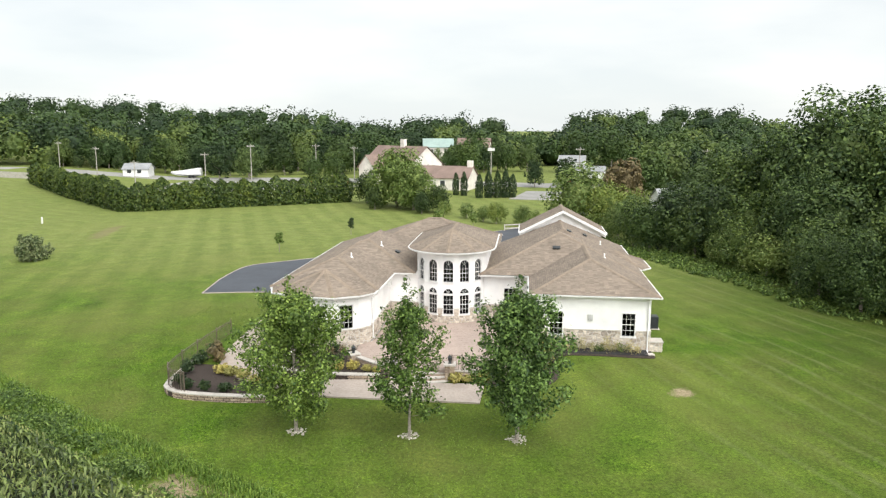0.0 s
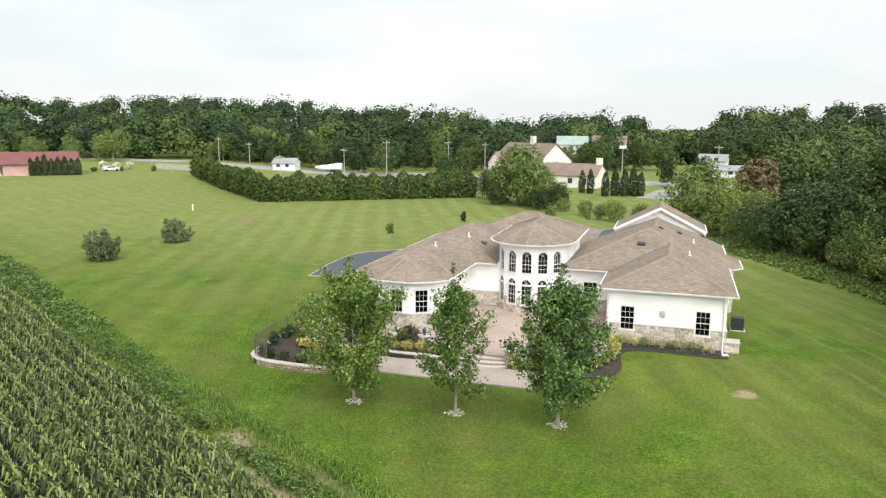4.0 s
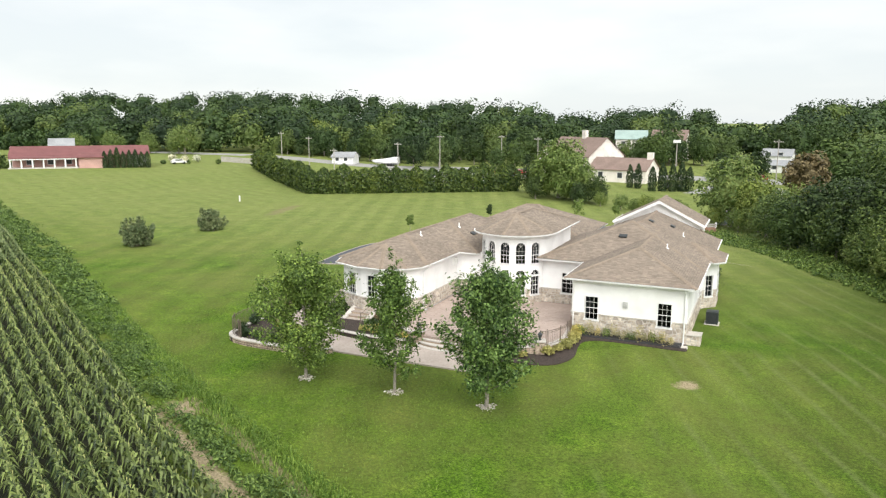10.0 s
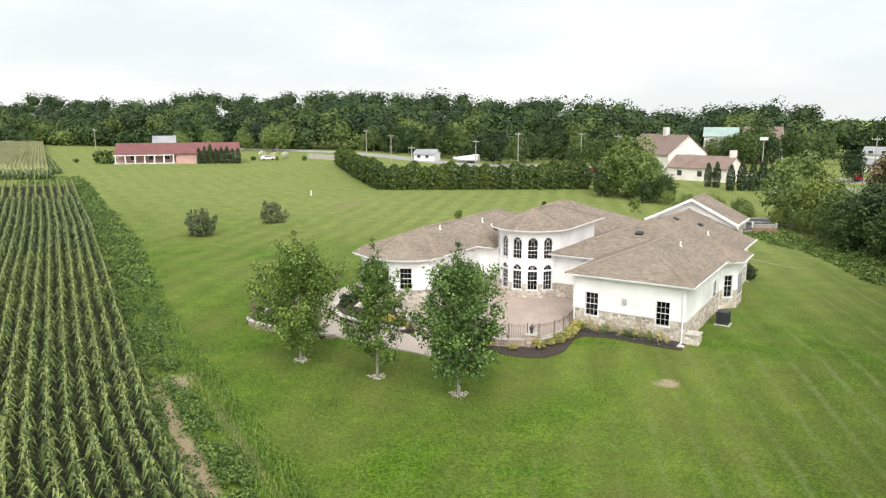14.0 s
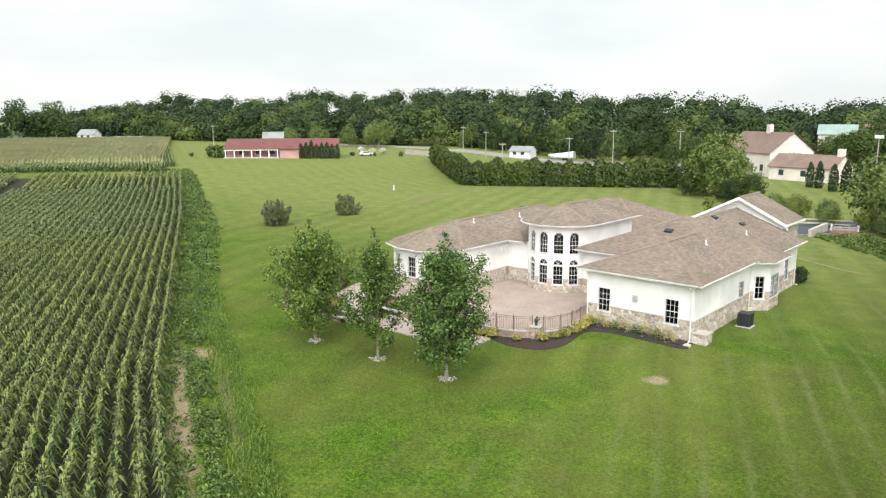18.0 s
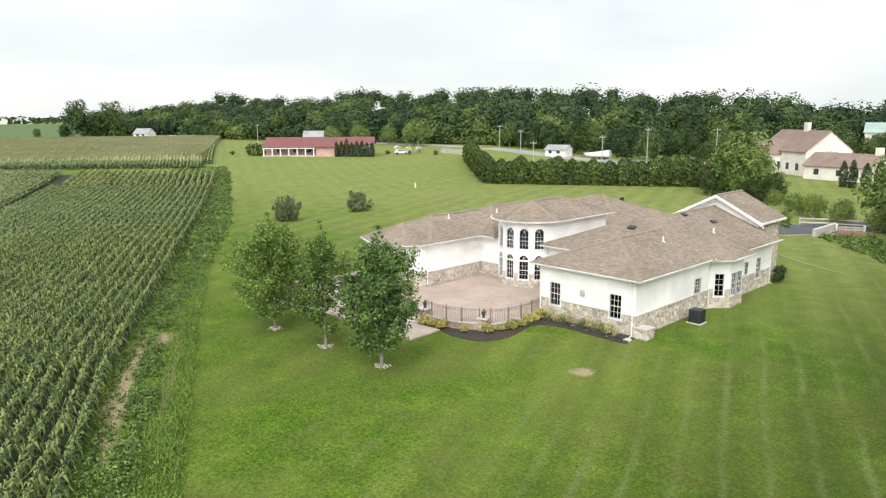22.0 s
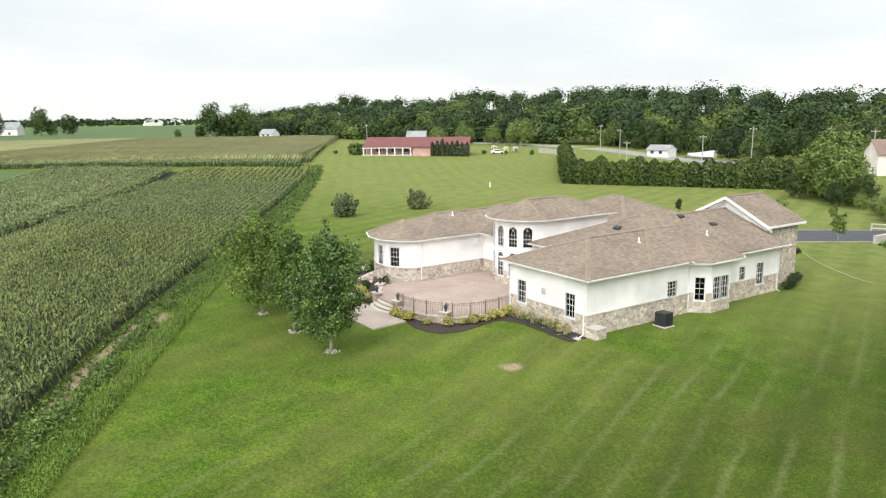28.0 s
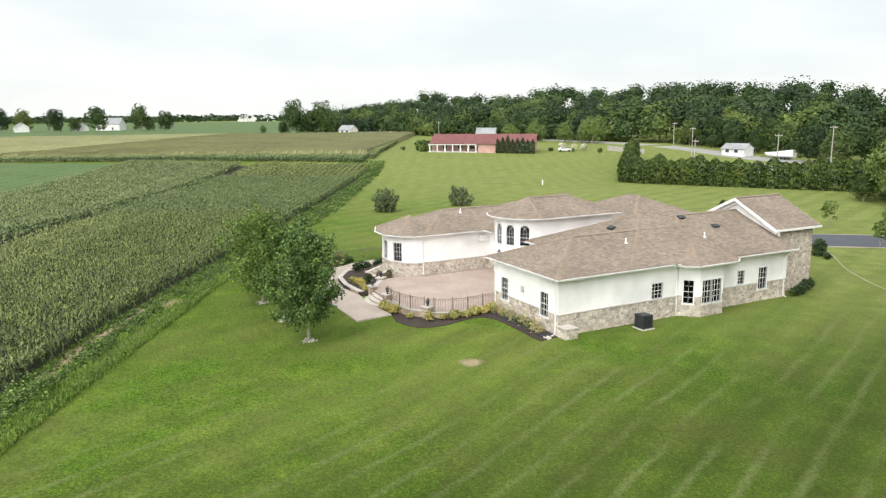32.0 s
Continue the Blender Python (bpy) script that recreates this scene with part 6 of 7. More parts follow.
wood([(-0.3, 62, 1.12), (3.4, 57, 0.85), (4.5, 52, 0.6), (8.0, 64, 0.7)], W_LITE, "light_tree", "pale green leafy tree behind the house", "pale trees", 7)
wood([(-33.5, 92.0, 1.0), (-29.5, 88.0, 0.78)], W_WILLOW, "willow_tree", "broad yellow-green willow at the end of the hedge", "willows", 8)
wood([(-41, 99, 0.55), (-24, 84, 0.42), (-37, 88, 0.36), (-27, 82, 0.34)], W_DARK, "dark_tree", "low dark tree beside the willow", "trees by the willow", 9)
wood([(10.5, 93.5, 1.12), (60, 110, 1.3)], W_RUST, "rusty_tree", "rusty brown spreading tree among the green ones", "rusty trees", 10)
wood([(16, 104, 0.72), (22, 112, 0.8), (30, 104, 0.66), (36, 116, 0.78), (28, 124, 0.7), (44, 100, 0.7), (24, 92, 0.56)], W_MID, "woodland_tree", "rounded green tree beyond the parking lot", "trees beyond the parking lot", 41)
scrub = [(-22 + 3.2 * k + rng.uniform(-1, 1), 80 - 3.4 * k + rng.uniform(-2, 2), rng.uniform(0.25, 0.42)) for k in range(8)]
wood(scrub, W_LITE, "scrub", "low green scrub behind the driveway", "scrub", 11)
mid_places = []
for k in range(30):
    x, y = rng.uniform(-95, 120), rng.uniform(150, 210)
    mid_places.append((x, y, rng.uniform(0.5, 0.85)))
for k in range(34):
    x, y = rng.uniform(5, 140), rng.uniform(82, 150)
    if not (5 < x < 26 and y < 135):
        mid_places.append((x, y, rng.uniform(0.5, 0.85)))
wood([p for p in mid_places if not (-75 < p[0] < 14 and p[1] < 172)], W_MID, "far_tree", "leafy green tree beyond the road", "trees beyond the road", 12)
wood([(-45, 190, 0.52), (-38, 187, 0.46), (-30, 191, 0.5), (-22, 188, 0.48), (-15, 192, 0.55), (-34, 194, 0.45), (-26, 195, 0.5), (-50, 194, 0.6), (-18, 198, 0.6), (-8, 196, 0.6), (-6, 141, 0.42), (2, 143, 0.45), (-63, 152, 0.5), (-68, 150, 0.4), (-33, 140, 0.36), (-90, 158, 0.6), (-100, 160, 0.62)], W_MID, "far_tree", "leafy green tree near the far houses", "trees near the far houses", 13)


wood([(-103, 206, 1.0), (-113, 216, 0.92), (-80, 219, 0.95), (-92, 203, 0.78), (-68, 213, 0.82), (-124, 196, 0.7), (-138, 190, 0.72), (-96, 188, 0.55), (-112, 186, 0.6), (-76, 190, 0.6), (-60, 178, 0.5), (-150, 184, 0.66), (-164, 180, 0.6)], W_MID, "far_tree", "tall leafy green tree across the road", "tall trees across the road", 14)
wood([(-152, 190, 1.3), (-160, 197, 1.45), (-145, 196, 1.1), (-196, 160, 1.25), (-203, 164, 1.1), (-222, 150, 1.0), (-236, 146, 0.9), (-212, 158, 0.9)], W_LITE, "light_tree", "pale green leafy tree before the far wood", "pale trees before the wood", 15)


RISE = ((-20, 0.028), (-12, 0.029), (-5, 0.026), (0, 0.018), (8.5, 0.014), (13, 0.011), (16, 0.012), (19, 0.019), (24, 0.027), (27, 0.022), (31, 0.035), (42, 0.035), (46, 0.029), (51.6, 0.031), (55, 0.022), (62, 0.024), (67, 0.027), (72, 0.024), (77, 0.016))


def wooded_rise(x, y):
    """The height of the treetops at the back of the wood, by the bearing from the lawn."""
    bearing = math.degrees(math.atan2(10 - x, y + 42))
    return 15.5 + math.hypot(10 - x, y + 42) * float(np.interp(bearing, [a for a, b in RISE], [b for a, b in RISE]))


verge = along_line([(-165, 186), (-96, 174), (-58, 172)], 8.0, 44, 2.5)
wood([(x, y, 0.62 * s * (0.75 + 0.5 * ((k * 5) % 7) / 7)) for k, (x, y, s) in enumerate(verge)], W_MID, "far_tree", "full leafy green tree on the far verge of the road", "trees on the far verge", 45)
brush = along_line([(-166, 178), (-128, 175), (-108, 177), (-84, 176), (-58, 168)], 7.0, 45, 1.5)
wood([(x, y, 0.30 + 0.05 * ((k * 5) % 4)) for k, (x, y, s) in enumerate(brush)], W_DARK, "dark_tree", "low dark spreading tree on the far verge of the road", "dark trees on the far verge", 52)


def far_woods():
    """Woods on the skyline: rows of full joined crowns behind a front line, rising with the land; dark, middle and pale green trees."""
    rng = np.random.default_rng(77)
    line = [(-470, 120), (-388, 152), (-300, 160), (-226, 172), (-160, 192), (-80, 216), (0, 236), (90, 228), (170, 180), (230, 110), (270, 40)]
    kinds = {"leaf_far": [], "leaf_far_mid": [], "leaf_far_light": []}
    for row, off in enumerate((0, 7, 16, 27, 42, 62, 88, 122)):
        for a, b in zip(line, line[1:]):
            a_, b_ = Vector(a), Vector(b)
            d = (b_ - a_).normalized()
            nrm = Vector((-d.y, d.x))
            n = int((b_ - a_).length / (6.4 + row * 0.4))
            for k in range(n):
                p = a_ + (b_ - a_) * (k + rng.uniform(0, 1)) / n + nrm * (off + rng.uniform(-4, 4))
                back = (off / 122) ** 0.8
                top = (gz(p.x, p.y) + rng.uniform(10, 16)) * (1 - back) + wooded_rise(p.x, p.y) * back + rng.uniform(-2.4, 0.9) + (2.5 if rng.uniform() < 0.06 else 0)
                h, w = rng.uniform(10, 15), rng.uniform(8, 14.5) * (1 + 0.04 * row)
                z0 = top - h * 0.92 if row else min(top - h * 0.92, gz(p.x, p.y) + 0.5)
                lob, m = [(p.x, p.y, z0 + h * 0.48, w * 0.42, w * 0.42, h * 0.40)], 9 if row else 15
                for j in range(m):
                    c, ang = 1 - (1.15 if row else 1.75) * (j + 0.5) / m, 2.4 * j + rng.uniform(-0.8, 0.8)
                    s_, q = math.sqrt(max(0.0, 1 - c * c)) * w * rng.uniform(0.22, 0.46) + (0.12 * w if c > 0.8 else 0), w * rng.uniform(0.13, 0.27)
                    lob.append((p.x + math.cos(ang) * s_, p.y + math.sin(ang) * s_, z0 + h * (0.47 + rng.uniform(0.22, 0.40) * c), q, q, q * rng.uniform(0.65, 1.05)))
                pick = rng.uniform()
                bag = kinds["leaf_far" if pick < 0.3 + 0.05 * row else "leaf_far_mid" if pick < 0.76 + 0.03 * row else "leaf_far_light"]
                bag.append(core_cards(lob[0], 0.7))
                bag.append(lobes_crown(rng, lob[:1], 80, 0.6, 0.8, 0.85, 1.6, 0.4))
                bag.append(lobes_crown(rng, lob[1:], (560, 420, 320, 270, 250, 240, 240, 240)[row], 0.58, 0.8, 0.85, 1.5, 0.34))
    for leaf, quads in kinds.items():
        tagged(new("far_woods", cards("far_woods", np.concatenate(quads), M[leaf])), {"leaf_far": "dense dark green woods along the skyline", "leaf_far_mid": "dense green woods along the skyline", "leaf_far_light": "paler green crowns among the far woods"}[leaf], "woods", kind="stuff")


far_woods()


def undergrowth():
    rng = np.random.default_rng(78)
    quads = []
    for a, b in (((-6.2, 50.2), (-0.9, 43.3)), ((-0.9, 43.3), (4.0, 37.2)), ((4.0, 37.2), (6.9, 31)), ((6.9, 31), (9.3, 25.5)), ((9.3, 25.5), (12.2, 20.6)), ((12.2, 20.6), (14.0, 13.8)), ((14.0, 13.8), (20.5, 6.5)), ((20.5, 6.5), (34, -4))):
        n = int(math.dist(a, b) * 13)
        for k in range(n):
            q = rng.uniform(0, 1)
            d = Vector((b[0] - a[0], b[1] - a[1])).normalized()
            off = rng.uniform(0, 5.2)
            x, y = a[0] + (b[0] - a[0]) * q - d.y * off, a[1] + (b[1] - a[1]) * q + d.x * off
            s = rng.uniform(0.35, 0.62) * (0.7 + 0.17 * off)
            quads.append(lobes_crown(rng, [(x, y, gz(x, y) + s * 0.4, s * 0.9, s * 0.9, s * 0.7)], 38, 0.12, 0.4))
    return cards("undergrowth", np.concatenate(quads), M["leaf_weed"])


tagged(new("undergrowth", undergrowth()), "rank green weeds along the edge of the wood", "weeds", kind="stuff")


# ---- corn and field edge ----
def blades(rng, base, out, length, width, rise, droop):
    """Arching leaves as two cards each: from base outward and over."""
    up = np.array([0, 0, 1.0])
    side = np.cross(out, up)
    L, Wd = length[:, None], width[:, None]
    m1 = base + out * L * 0.45 + up * L * rise[:, None]
    tip = base + out * L * 1.0 + up * L * (rise - droop)[:, None]
    q1 = np.stack([base - side * Wd * 0.4, base + side * Wd * 0.4, m1 + side * Wd, m1 - side * Wd], 1)
    q2 = np.stack([m1 - side * Wd, m1 + side * Wd, tip + side * Wd * 0.15, tip - side * Wd * 0.15], 1)
    return np.concatenate([q1, q2])


def corn_rows(name, s0, s1, d0, d1, step, leaves, width, label, seed, plume=1.0, pitch=0.83, leaf="corn", fan=True):
    rng = np.random.default_rng(seed)
    rows = np.arange(d0, d1, -pitch)
    ss, dd = [], []
    for d in rows:
        s = np.arange(s0, s1, step) + rng.uniform(-0.1, 0.1)
        ss.append(s + rng.uniform(-step * 0.3, step * 0.3, len(s)))
        dd.append(np.full(len(s), d) + rng.normal(0, 0.035, len(s)))
    s, d = np.concatenate(ss), np.concatenate(dd)
    # the rows fan out a little towards the far end
    if fan:
        d = d + np.array([drift(a) for a in s]) * np.clip(1 + d / 26, 0, 1)
    x = EDGE.x + ALONG.x * s + ACROSS.x * d
    y = EDGE.y + ALONG.y * s + ACROSS.y * d
    z = np.array([gz(a, b) for a, b in zip(x, y)])
    n = len(x)
    h = 1.38 * (1 + 0.06 * np.sin(s * 0.21) + 0.05 * np.sin(d * 0.9 + s * 0.05)) * rng.uniform(0.9, 1.08, n)
    quads = []
    for k in range(leaves):
        a = FIELD_TURN + math.pi * (k % 2) + rng.normal(0, 0.75, n)
        out = np.stack([np.cos(a), np.sin(a), 0 * a], 1)
        f = 0.36 + 0.54 * k / max(1, leaves - 1)
        base = np.stack([x, y, z + h * f], 1)
        quads.append(blades(rng, base, out, rng.uniform(0.42, 0.74, n) * (1.05 - 0.3 * f), np.full(n, width) * rng.uniform(0.75, 1.25, n), rng.uniform(0.06, 0.34, n), rng.uniform(0.4, 1.0, n)))
    ob = new(name, cards(name, np.concatenate(quads), M[leaf]))
    # pale tassels
    a = rng.uniform(0, math.pi, n)
    u = np.stack([np.cos(a), np.sin(a), 0 * a], 1) * 0.022 * plume * (step / 0.25) ** 1.6
    top = np.stack([x, y, z + h], 1)
    up = np.array([0, 0, 0.13 + 0.25 * (step - 0.25)])
    t = np.stack([top - u * 0.4 - up * 0.3, top + u * 0.4 - up * 0.3, top + u * 1.3 + up, top - u * 1.3 + up], 1)
    part("tassels", cards("tassels", t, M["tassel"]), None, ob)
    return tagged(ob, label, "corn", kind="stuff")


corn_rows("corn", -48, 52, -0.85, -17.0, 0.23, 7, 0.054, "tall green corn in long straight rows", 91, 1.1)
# back blocks use the lightened leaf colour to look brighter from afar
corn_rows("corn", 52, 109, -0.85, -25.0, 0.36, 5, 0.12, "tall green corn in long straight rows", 92, 1.5, 0.83, "corn_pale")
corn_rows("corn", -48, 52, -17.0, -25.0, 0.34, 5, 0.085, "tall green corn in long straight rows", 93, 1.2, 0.83, "corn_pale")
corn_rows("corn", 110.5, 134, -0.85, -25.0, 0.36, 5, 0.12, "end rows of green corn with weeds between", 95, 1.3, 1.1, "corn_pale")
corn_rows("corn", -48, 134, -28.0, -56, 0.52, 3, 0.2, "tall green corn beyond a narrow gap", 94, 1.1, 0.83, "corn_pale")


def far_field(name, pts, h, material, label, category, seed, row=1.5, ridge=0.14, joined=False):
    """A far crop as one rough canopy with rows and upright sides."""
    (a, b, c, d) = [Vector(p) for p in pts]
    nu, nv = int((b - a).length / 6), int((d - a).length / row)
    nu, nv = min(nu, 130), min(nv, 260)
    rng = np.random.default_rng(seed)
    v, f = [], []
    for j in range(nv + 1):
        for i in range(nu + 1):
            p = a + (b - a) * (i / nu) + (d - a) * (j / nv) + (c - b - d + a) * (i / nu) * (j / nv)
            edge = i in (0, nu) or j == 0 or j == nv and not joined
            hh = -0.1 if edge else h * (1 - ridge + ridge * (j % 2)) + rng.uniform(-0.09, 0.09) * h
            if not edge and (i in (1, nu - 1) or j in (1, nv - 1)):
                q = Vector((min(max(i, 1 - 0.9 * (i == 1)), nu - 1 + 0.9 * (i == nu - 1)), min(max(j, 1 - 0.7 * (j == 1)), nv - 1 + 0.7 * (j == nv - 1))))
                p = a + (b - a) * (q.x / nu) + (d - a) * (q.y / nv) + (c - b - d + a) * (q.x / nu) * (q.y / nv)
            v.append((p.x, p.y, gz(p.x, p.y) + hh))
    n = nu + 1
    f = [(j * n + i, j * n + i + 1, (j + 1) * n + i + 1, (j + 1) * n + i) for j in range(nv) for i in range(nu)]
    return tagged(new(name, mesh_of(name, v, f, M[material])), label, category, kind="stuff")


far_field("far_corn", [field_pt(156, 1), field_pt(393, 7), field_pt(378, -100), field_pt(147, -100)], 2.1, "corn_far", "ripening far corn field in faint rows", "corn", 1, 0.42, 0.24, True)
far_field("far_corn", [field_pt(147, -99), field_pt(379, -99), field_pt(305, -340), field_pt(150, -340)], 2.0, "corn_far", "ripening far corn field in faint rows", "corn", 5)
far_field("soy_field", [field_pt(-10, -58), field_pt(136, -54), field_pt(142, -200), field_pt(-10, -200)], 0.8, "soy", "low bright green soybean field", "soybeans", 3)
far_field("soy_field", [field_pt(398, 8), field_pt(1300, 90), field_pt(1300, -700), field_pt(310, -380)], 0.8, "soy", "wide bright green field beyond the corn", "field", 4, 12.0)


# strips of the darker corn leaf put the field's shaded faces into colour
corn_rows("corn", 146, 158, 1.0, -100, 0.5, 4, 0.17, "edge of the far corn field, in darker leaves for its shaded face", 97, 0.7, 0.83, "corn", False)
corn_rows("corn", 156, 390, 3.2, 0.8, 0.6, 4, 0.17, "edge of the far corn field, in darker leaves for its shaded face", 98, 0.7, 0.83, "corn", False)


def field_edge():
    """Weeds and tall grass between the corn and the lawn."""
    rng = np.random.default_rng(95)
    weeds, grass = [], []
    for k in range(4600):
        s = rng.uniform(-40, 151)
        lo = drift(min(s, 134)) - 0.35 if s < 136 else -6
        hi = 2.0 if s < 8 else min(lawn_edge(s) - 0.3, 2.0 + 0.14 * (s - 8))
        d = lo + (hi * rng.uniform(0.86, 1.07) - lo) * rng.uniform(0, 1)
        if -12 < s < 10 and abs(d - 0.3 - drift(s)) < 0.42 and rng.uniform() < 0.93 or 5.2 < s < 8.6 and 1.2 < d < 2.6:
            continue
        x, y = field_pt(s, d)
        clump = noise.noise(Vector((s * 0.3, d * 0.7, 3.0)))
        if clump < (-0.32 if s > 12 else -0.45):
            continue
        q = rng.uniform(0.2, 0.42) * (1.0 + 1.1 * clump) * (0.7 if s > 136 else 1.5 if s < -11 else 1.0) * (1.3 if rng.uniform() < 0.2 else 1.0)
        weeds.append(lobes_crown(rng, [(x, y, gz(x, y) + q * 0.5, q, q, q * 0.85)], 48 if s < 30 else 22, 0.09 if s < 30 else 0.15, 0.3, 0.4))
    n = 24000
    s = rng.uniform(-45, 34, n)
    d = 1.9 + (np.interp(s, (-45, 12, 34), (3.7, 3.75, 4.5)) + rng.normal(0, 0.1, n) - 1.9) * rng.uniform(0, 1, n) ** 0.8
    keep = ~((np.abs(s + 2) < 10) & (d < 2.9) & (rng.uniform(0, 1, n) < 0.55))
    s, d = s[keep], d[keep]
    n = len(s)
    x, y = EDGE.x + ALONG.x * s + ACROSS.x * d, EDGE.y + ALONG.y * s + ACROSS.y * d
    z = np.array([gz(a, b) for a, b in zip(x, y)])
    a = rng.uniform(0, 2 * math.pi, n)
    out = np.stack([np.cos(a), np.sin(a), 0 * a], 1)
    grass = blades(rng, np.stack([x, y, z], 1), out, rng.uniform(0.12, 0.3, n), np.full(n, 0.022), rng.uniform(0.8, 1.3, n), rng.uniform(0.0, 0.5, n))
    tagged(new("weeds", cards("weeds", np.concatenate(weeds), M["leaf_weed"])), "rank dark green weeds beside the corn", "weeds", kind="stuff")
    tagged(new("tall_grass", cards("tall_grass", grass, M["leaf_grass"])), "strip of unmown yellow-green grass at the lawn edge", "grass", kind="stuff")


field_edge()


def lawn_tufts():
    """Longer blades of grass scattered over the near lawn."""
    rng = np.random.default_rng(96)
    n = 62000
    x, y = rng.uniform(-34, -3, n), rng.uniform(-36, 8, n)
    d = (x - EDGE.x) * ACROSS.x + (y - EDGE.y) * ACROSS.y
    keep = (d > 3.9) & (x < -4 - 6 * rng.uniform(0, 1, n)) & ~((x > -29.3) & (x < 1.2) & (y > -10.8)) & ~((x > 0) & (x < 2) & (y > 0))
    x, y = x[keep], y[keep]
    n = len(x)
    z = np.array([gz(a, b) for a, b in zip(x, y)])
    a = rng.uniform(0, 2 * math.pi, n)
    out = np.stack([np.cos(a), np.sin(a), 0 * a], 1)
    side = np.stack([-np.sin(a), np.cos(a), 0 * a], 1) * rng.uniform(0.012, 0.03, n)[:, None]
    b = np.stack([x, y, z - 0.01], 1)
    t = b + out * rng.uniform(0.03, 0.10, n)[:, None] + np.array([0, 0, 1.0]) * rng.uniform(0.03, 0.075, n)[:, None]
    q = np.stack([b - side, b + side, t + side * 0.6, t - side * 0.6], 1)
    tagged(new("grass_tufts", cards("grass_tufts", q, M["leaf_lawn"])), "scattered longer blades of grass over the near lawn", "grass", kind="stuff")


lawn_tufts()


# ---- far houses, poles, cars ----
def far_house(label, x, y, yaw, w, d, h, rise, wall_m, roof_m, windows=((0.2, 0.9, 0.9, 1.2),), hip=False, chimney=None, over=0.4, base=None):
    z = gz(x, y) if base is None else base
    hs = thing("far_house", label, "house", (x, y, z), "far houses", yaw=yaw)
    s = Shape().box(-w / 2, w / 2, -d / 2, d / 2, -0.4, h)
    if not hip:
        s.poly([(-w / 2, -d / 2, h), (-w / 2, d / 2, h), (-w / 2, 0, h + rise * 0.96)]).poly([(w / 2, -d / 2, h), (w / 2, d / 2, h), (w / 2, 0, h + rise * 0.96)])
    part("wall", s, M[wall_m], hs)
    o, e = over, h - over * rise / (d / 2)
    inset = d / 2 + o if hip else 0
    r = Shape()
    for sg in (-1, 1):
        r.poly([(-w / 2 - o, sg * (d / 2 + o), e), (w / 2 + o, sg * (d / 2 + o), e), (w / 2 + o - inset, 0, h + rise), (-w / 2 - o + inset, 0, h + rise)])
        r.poly([(-w / 2 - o, sg * (d / 2 + o), e - 0.16), (w / 2 + o, sg * (d / 2 + o), e - 0.16), (w / 2 + o, sg * (d / 2 + o), e), (-w / 2 - o, sg * (d / 2 + o), e)])
        if hip:
            r.poly([(sg * (w / 2 + o), -d / 2 - o, e), (sg * (w / 2 + o), d / 2 + o, e), (sg * (w / 2 + o - inset), 0, h + rise)])
    roof = part("roof", r, M[roof_m], hs)
    if chimney:
        cx, ch = chimney
        part("chimney", Shape().box(cx - 0.7, cx + 0.7, -0.5, 0.5, h, h + rise + ch), M["cream_wall"], roof)
    for u, zz, ww, hh in windows:
        for sg in (-1, 1):
            yy = sg * (d / 2 + 0.03)
            wn_ = part("window", Shape().box(u * w / 2 - ww / 2 - 0.1, u * w / 2 + ww / 2 + 0.1, yy - 0.03, yy + 0.03, zz - 0.1, zz + hh + 0.1), M["trim"], hs)
            part("pane", Shape().box(u * w / 2 - ww / 2, u * w / 2 + ww / 2, yy + sg * 0.02 - 0.02, yy + sg * 0.02 + 0.02, zz, zz + hh), M["unit"], wn_)
    return hs


# red-roofed house with a porch
RX, RY = -171.3, 95.5
red = far_house("long low house with red shingle roof and white porch columns", RX, RY, 49, 33, 11, 3.6, 2.0, "pink_wall", "red_roof", ((-0.75, 0.9, 1.6, 1.5), (-0.45, 0.9, 1.6, 1.5), (-0.2, 0.9, 1.6, 1.3), (0.75, 0.9, 1.4, 1.3)), False, over=0.8)
porch = Shape().poly([(-17, -5.4, 3.4), (-1, -5.4, 3.4), (-1, -9.4, 2.75), (-17, -9.4, 2.75)]).poly([(-17, -9.4, 2.6), (-1, -9.4, 2.6), (-1, -9.4, 2.75), (-17, -9.4, 2.75)])
part("porch_roof", porch, M["red_roof"], red)
part("porch_beam", Shape().box(-17, -1, -9.3, -9.0, 2.3, 2.6), M["trim"], red)
part("porch_floor", Shape().box(-17.2, -0.8, -9.6, -5.5, -0.4, 0.25), M["concrete"], red)
for k in range(7):
    part("porch_column", Shape().tube([(-16.6 + 2.55 * k, -9.15, 0.25), (-16.6 + 2.55 * k, -9.15, 2.4)], [0.22, 0.17], 10), M["trim"], red, "white porch column")
part("gable_end", Shape().box(-16.62, -16.52, -5.4, 5.4, 0, 3.5).poly([(-16.6, -5.5, 3.5), (-16.6, 5.5, 3.5), (-16.6, 0, 5.45)]).box(-17.4, -17.25, -0.2, 0.2, 5.1, 5.5), M["trim"], red, "white boarded gable end")
for sg in (-1, 1):
    part("barge_board", Shape().poly([(-17.32, sg * 6.3, 3.1), (-17.32, 0, 5.56), (-17.32, 0, 5.16), (-17.32, sg * 6.3, 2.7)]), M["trim"], red, "white barge board")
part("front_block", Shape().box(-0.6, 5.2, -9.2, -5.4, -0.3, 2.9), M["pink_wall"], red, "pink brick front block")
part("front_block_roof", Shape().poly([(-1.0, -9.8, 2.8), (5.6, -9.8, 2.8), (5.6, -5.0, 4.0), (-1.0, -5.0, 4.0)]).poly([(-1.0, -9.8, 2.65), (5.6, -9.8, 2.65), (5.6, -9.8, 2.8), (-1.0, -9.8, 2.8)]), M["red_roof"], red)
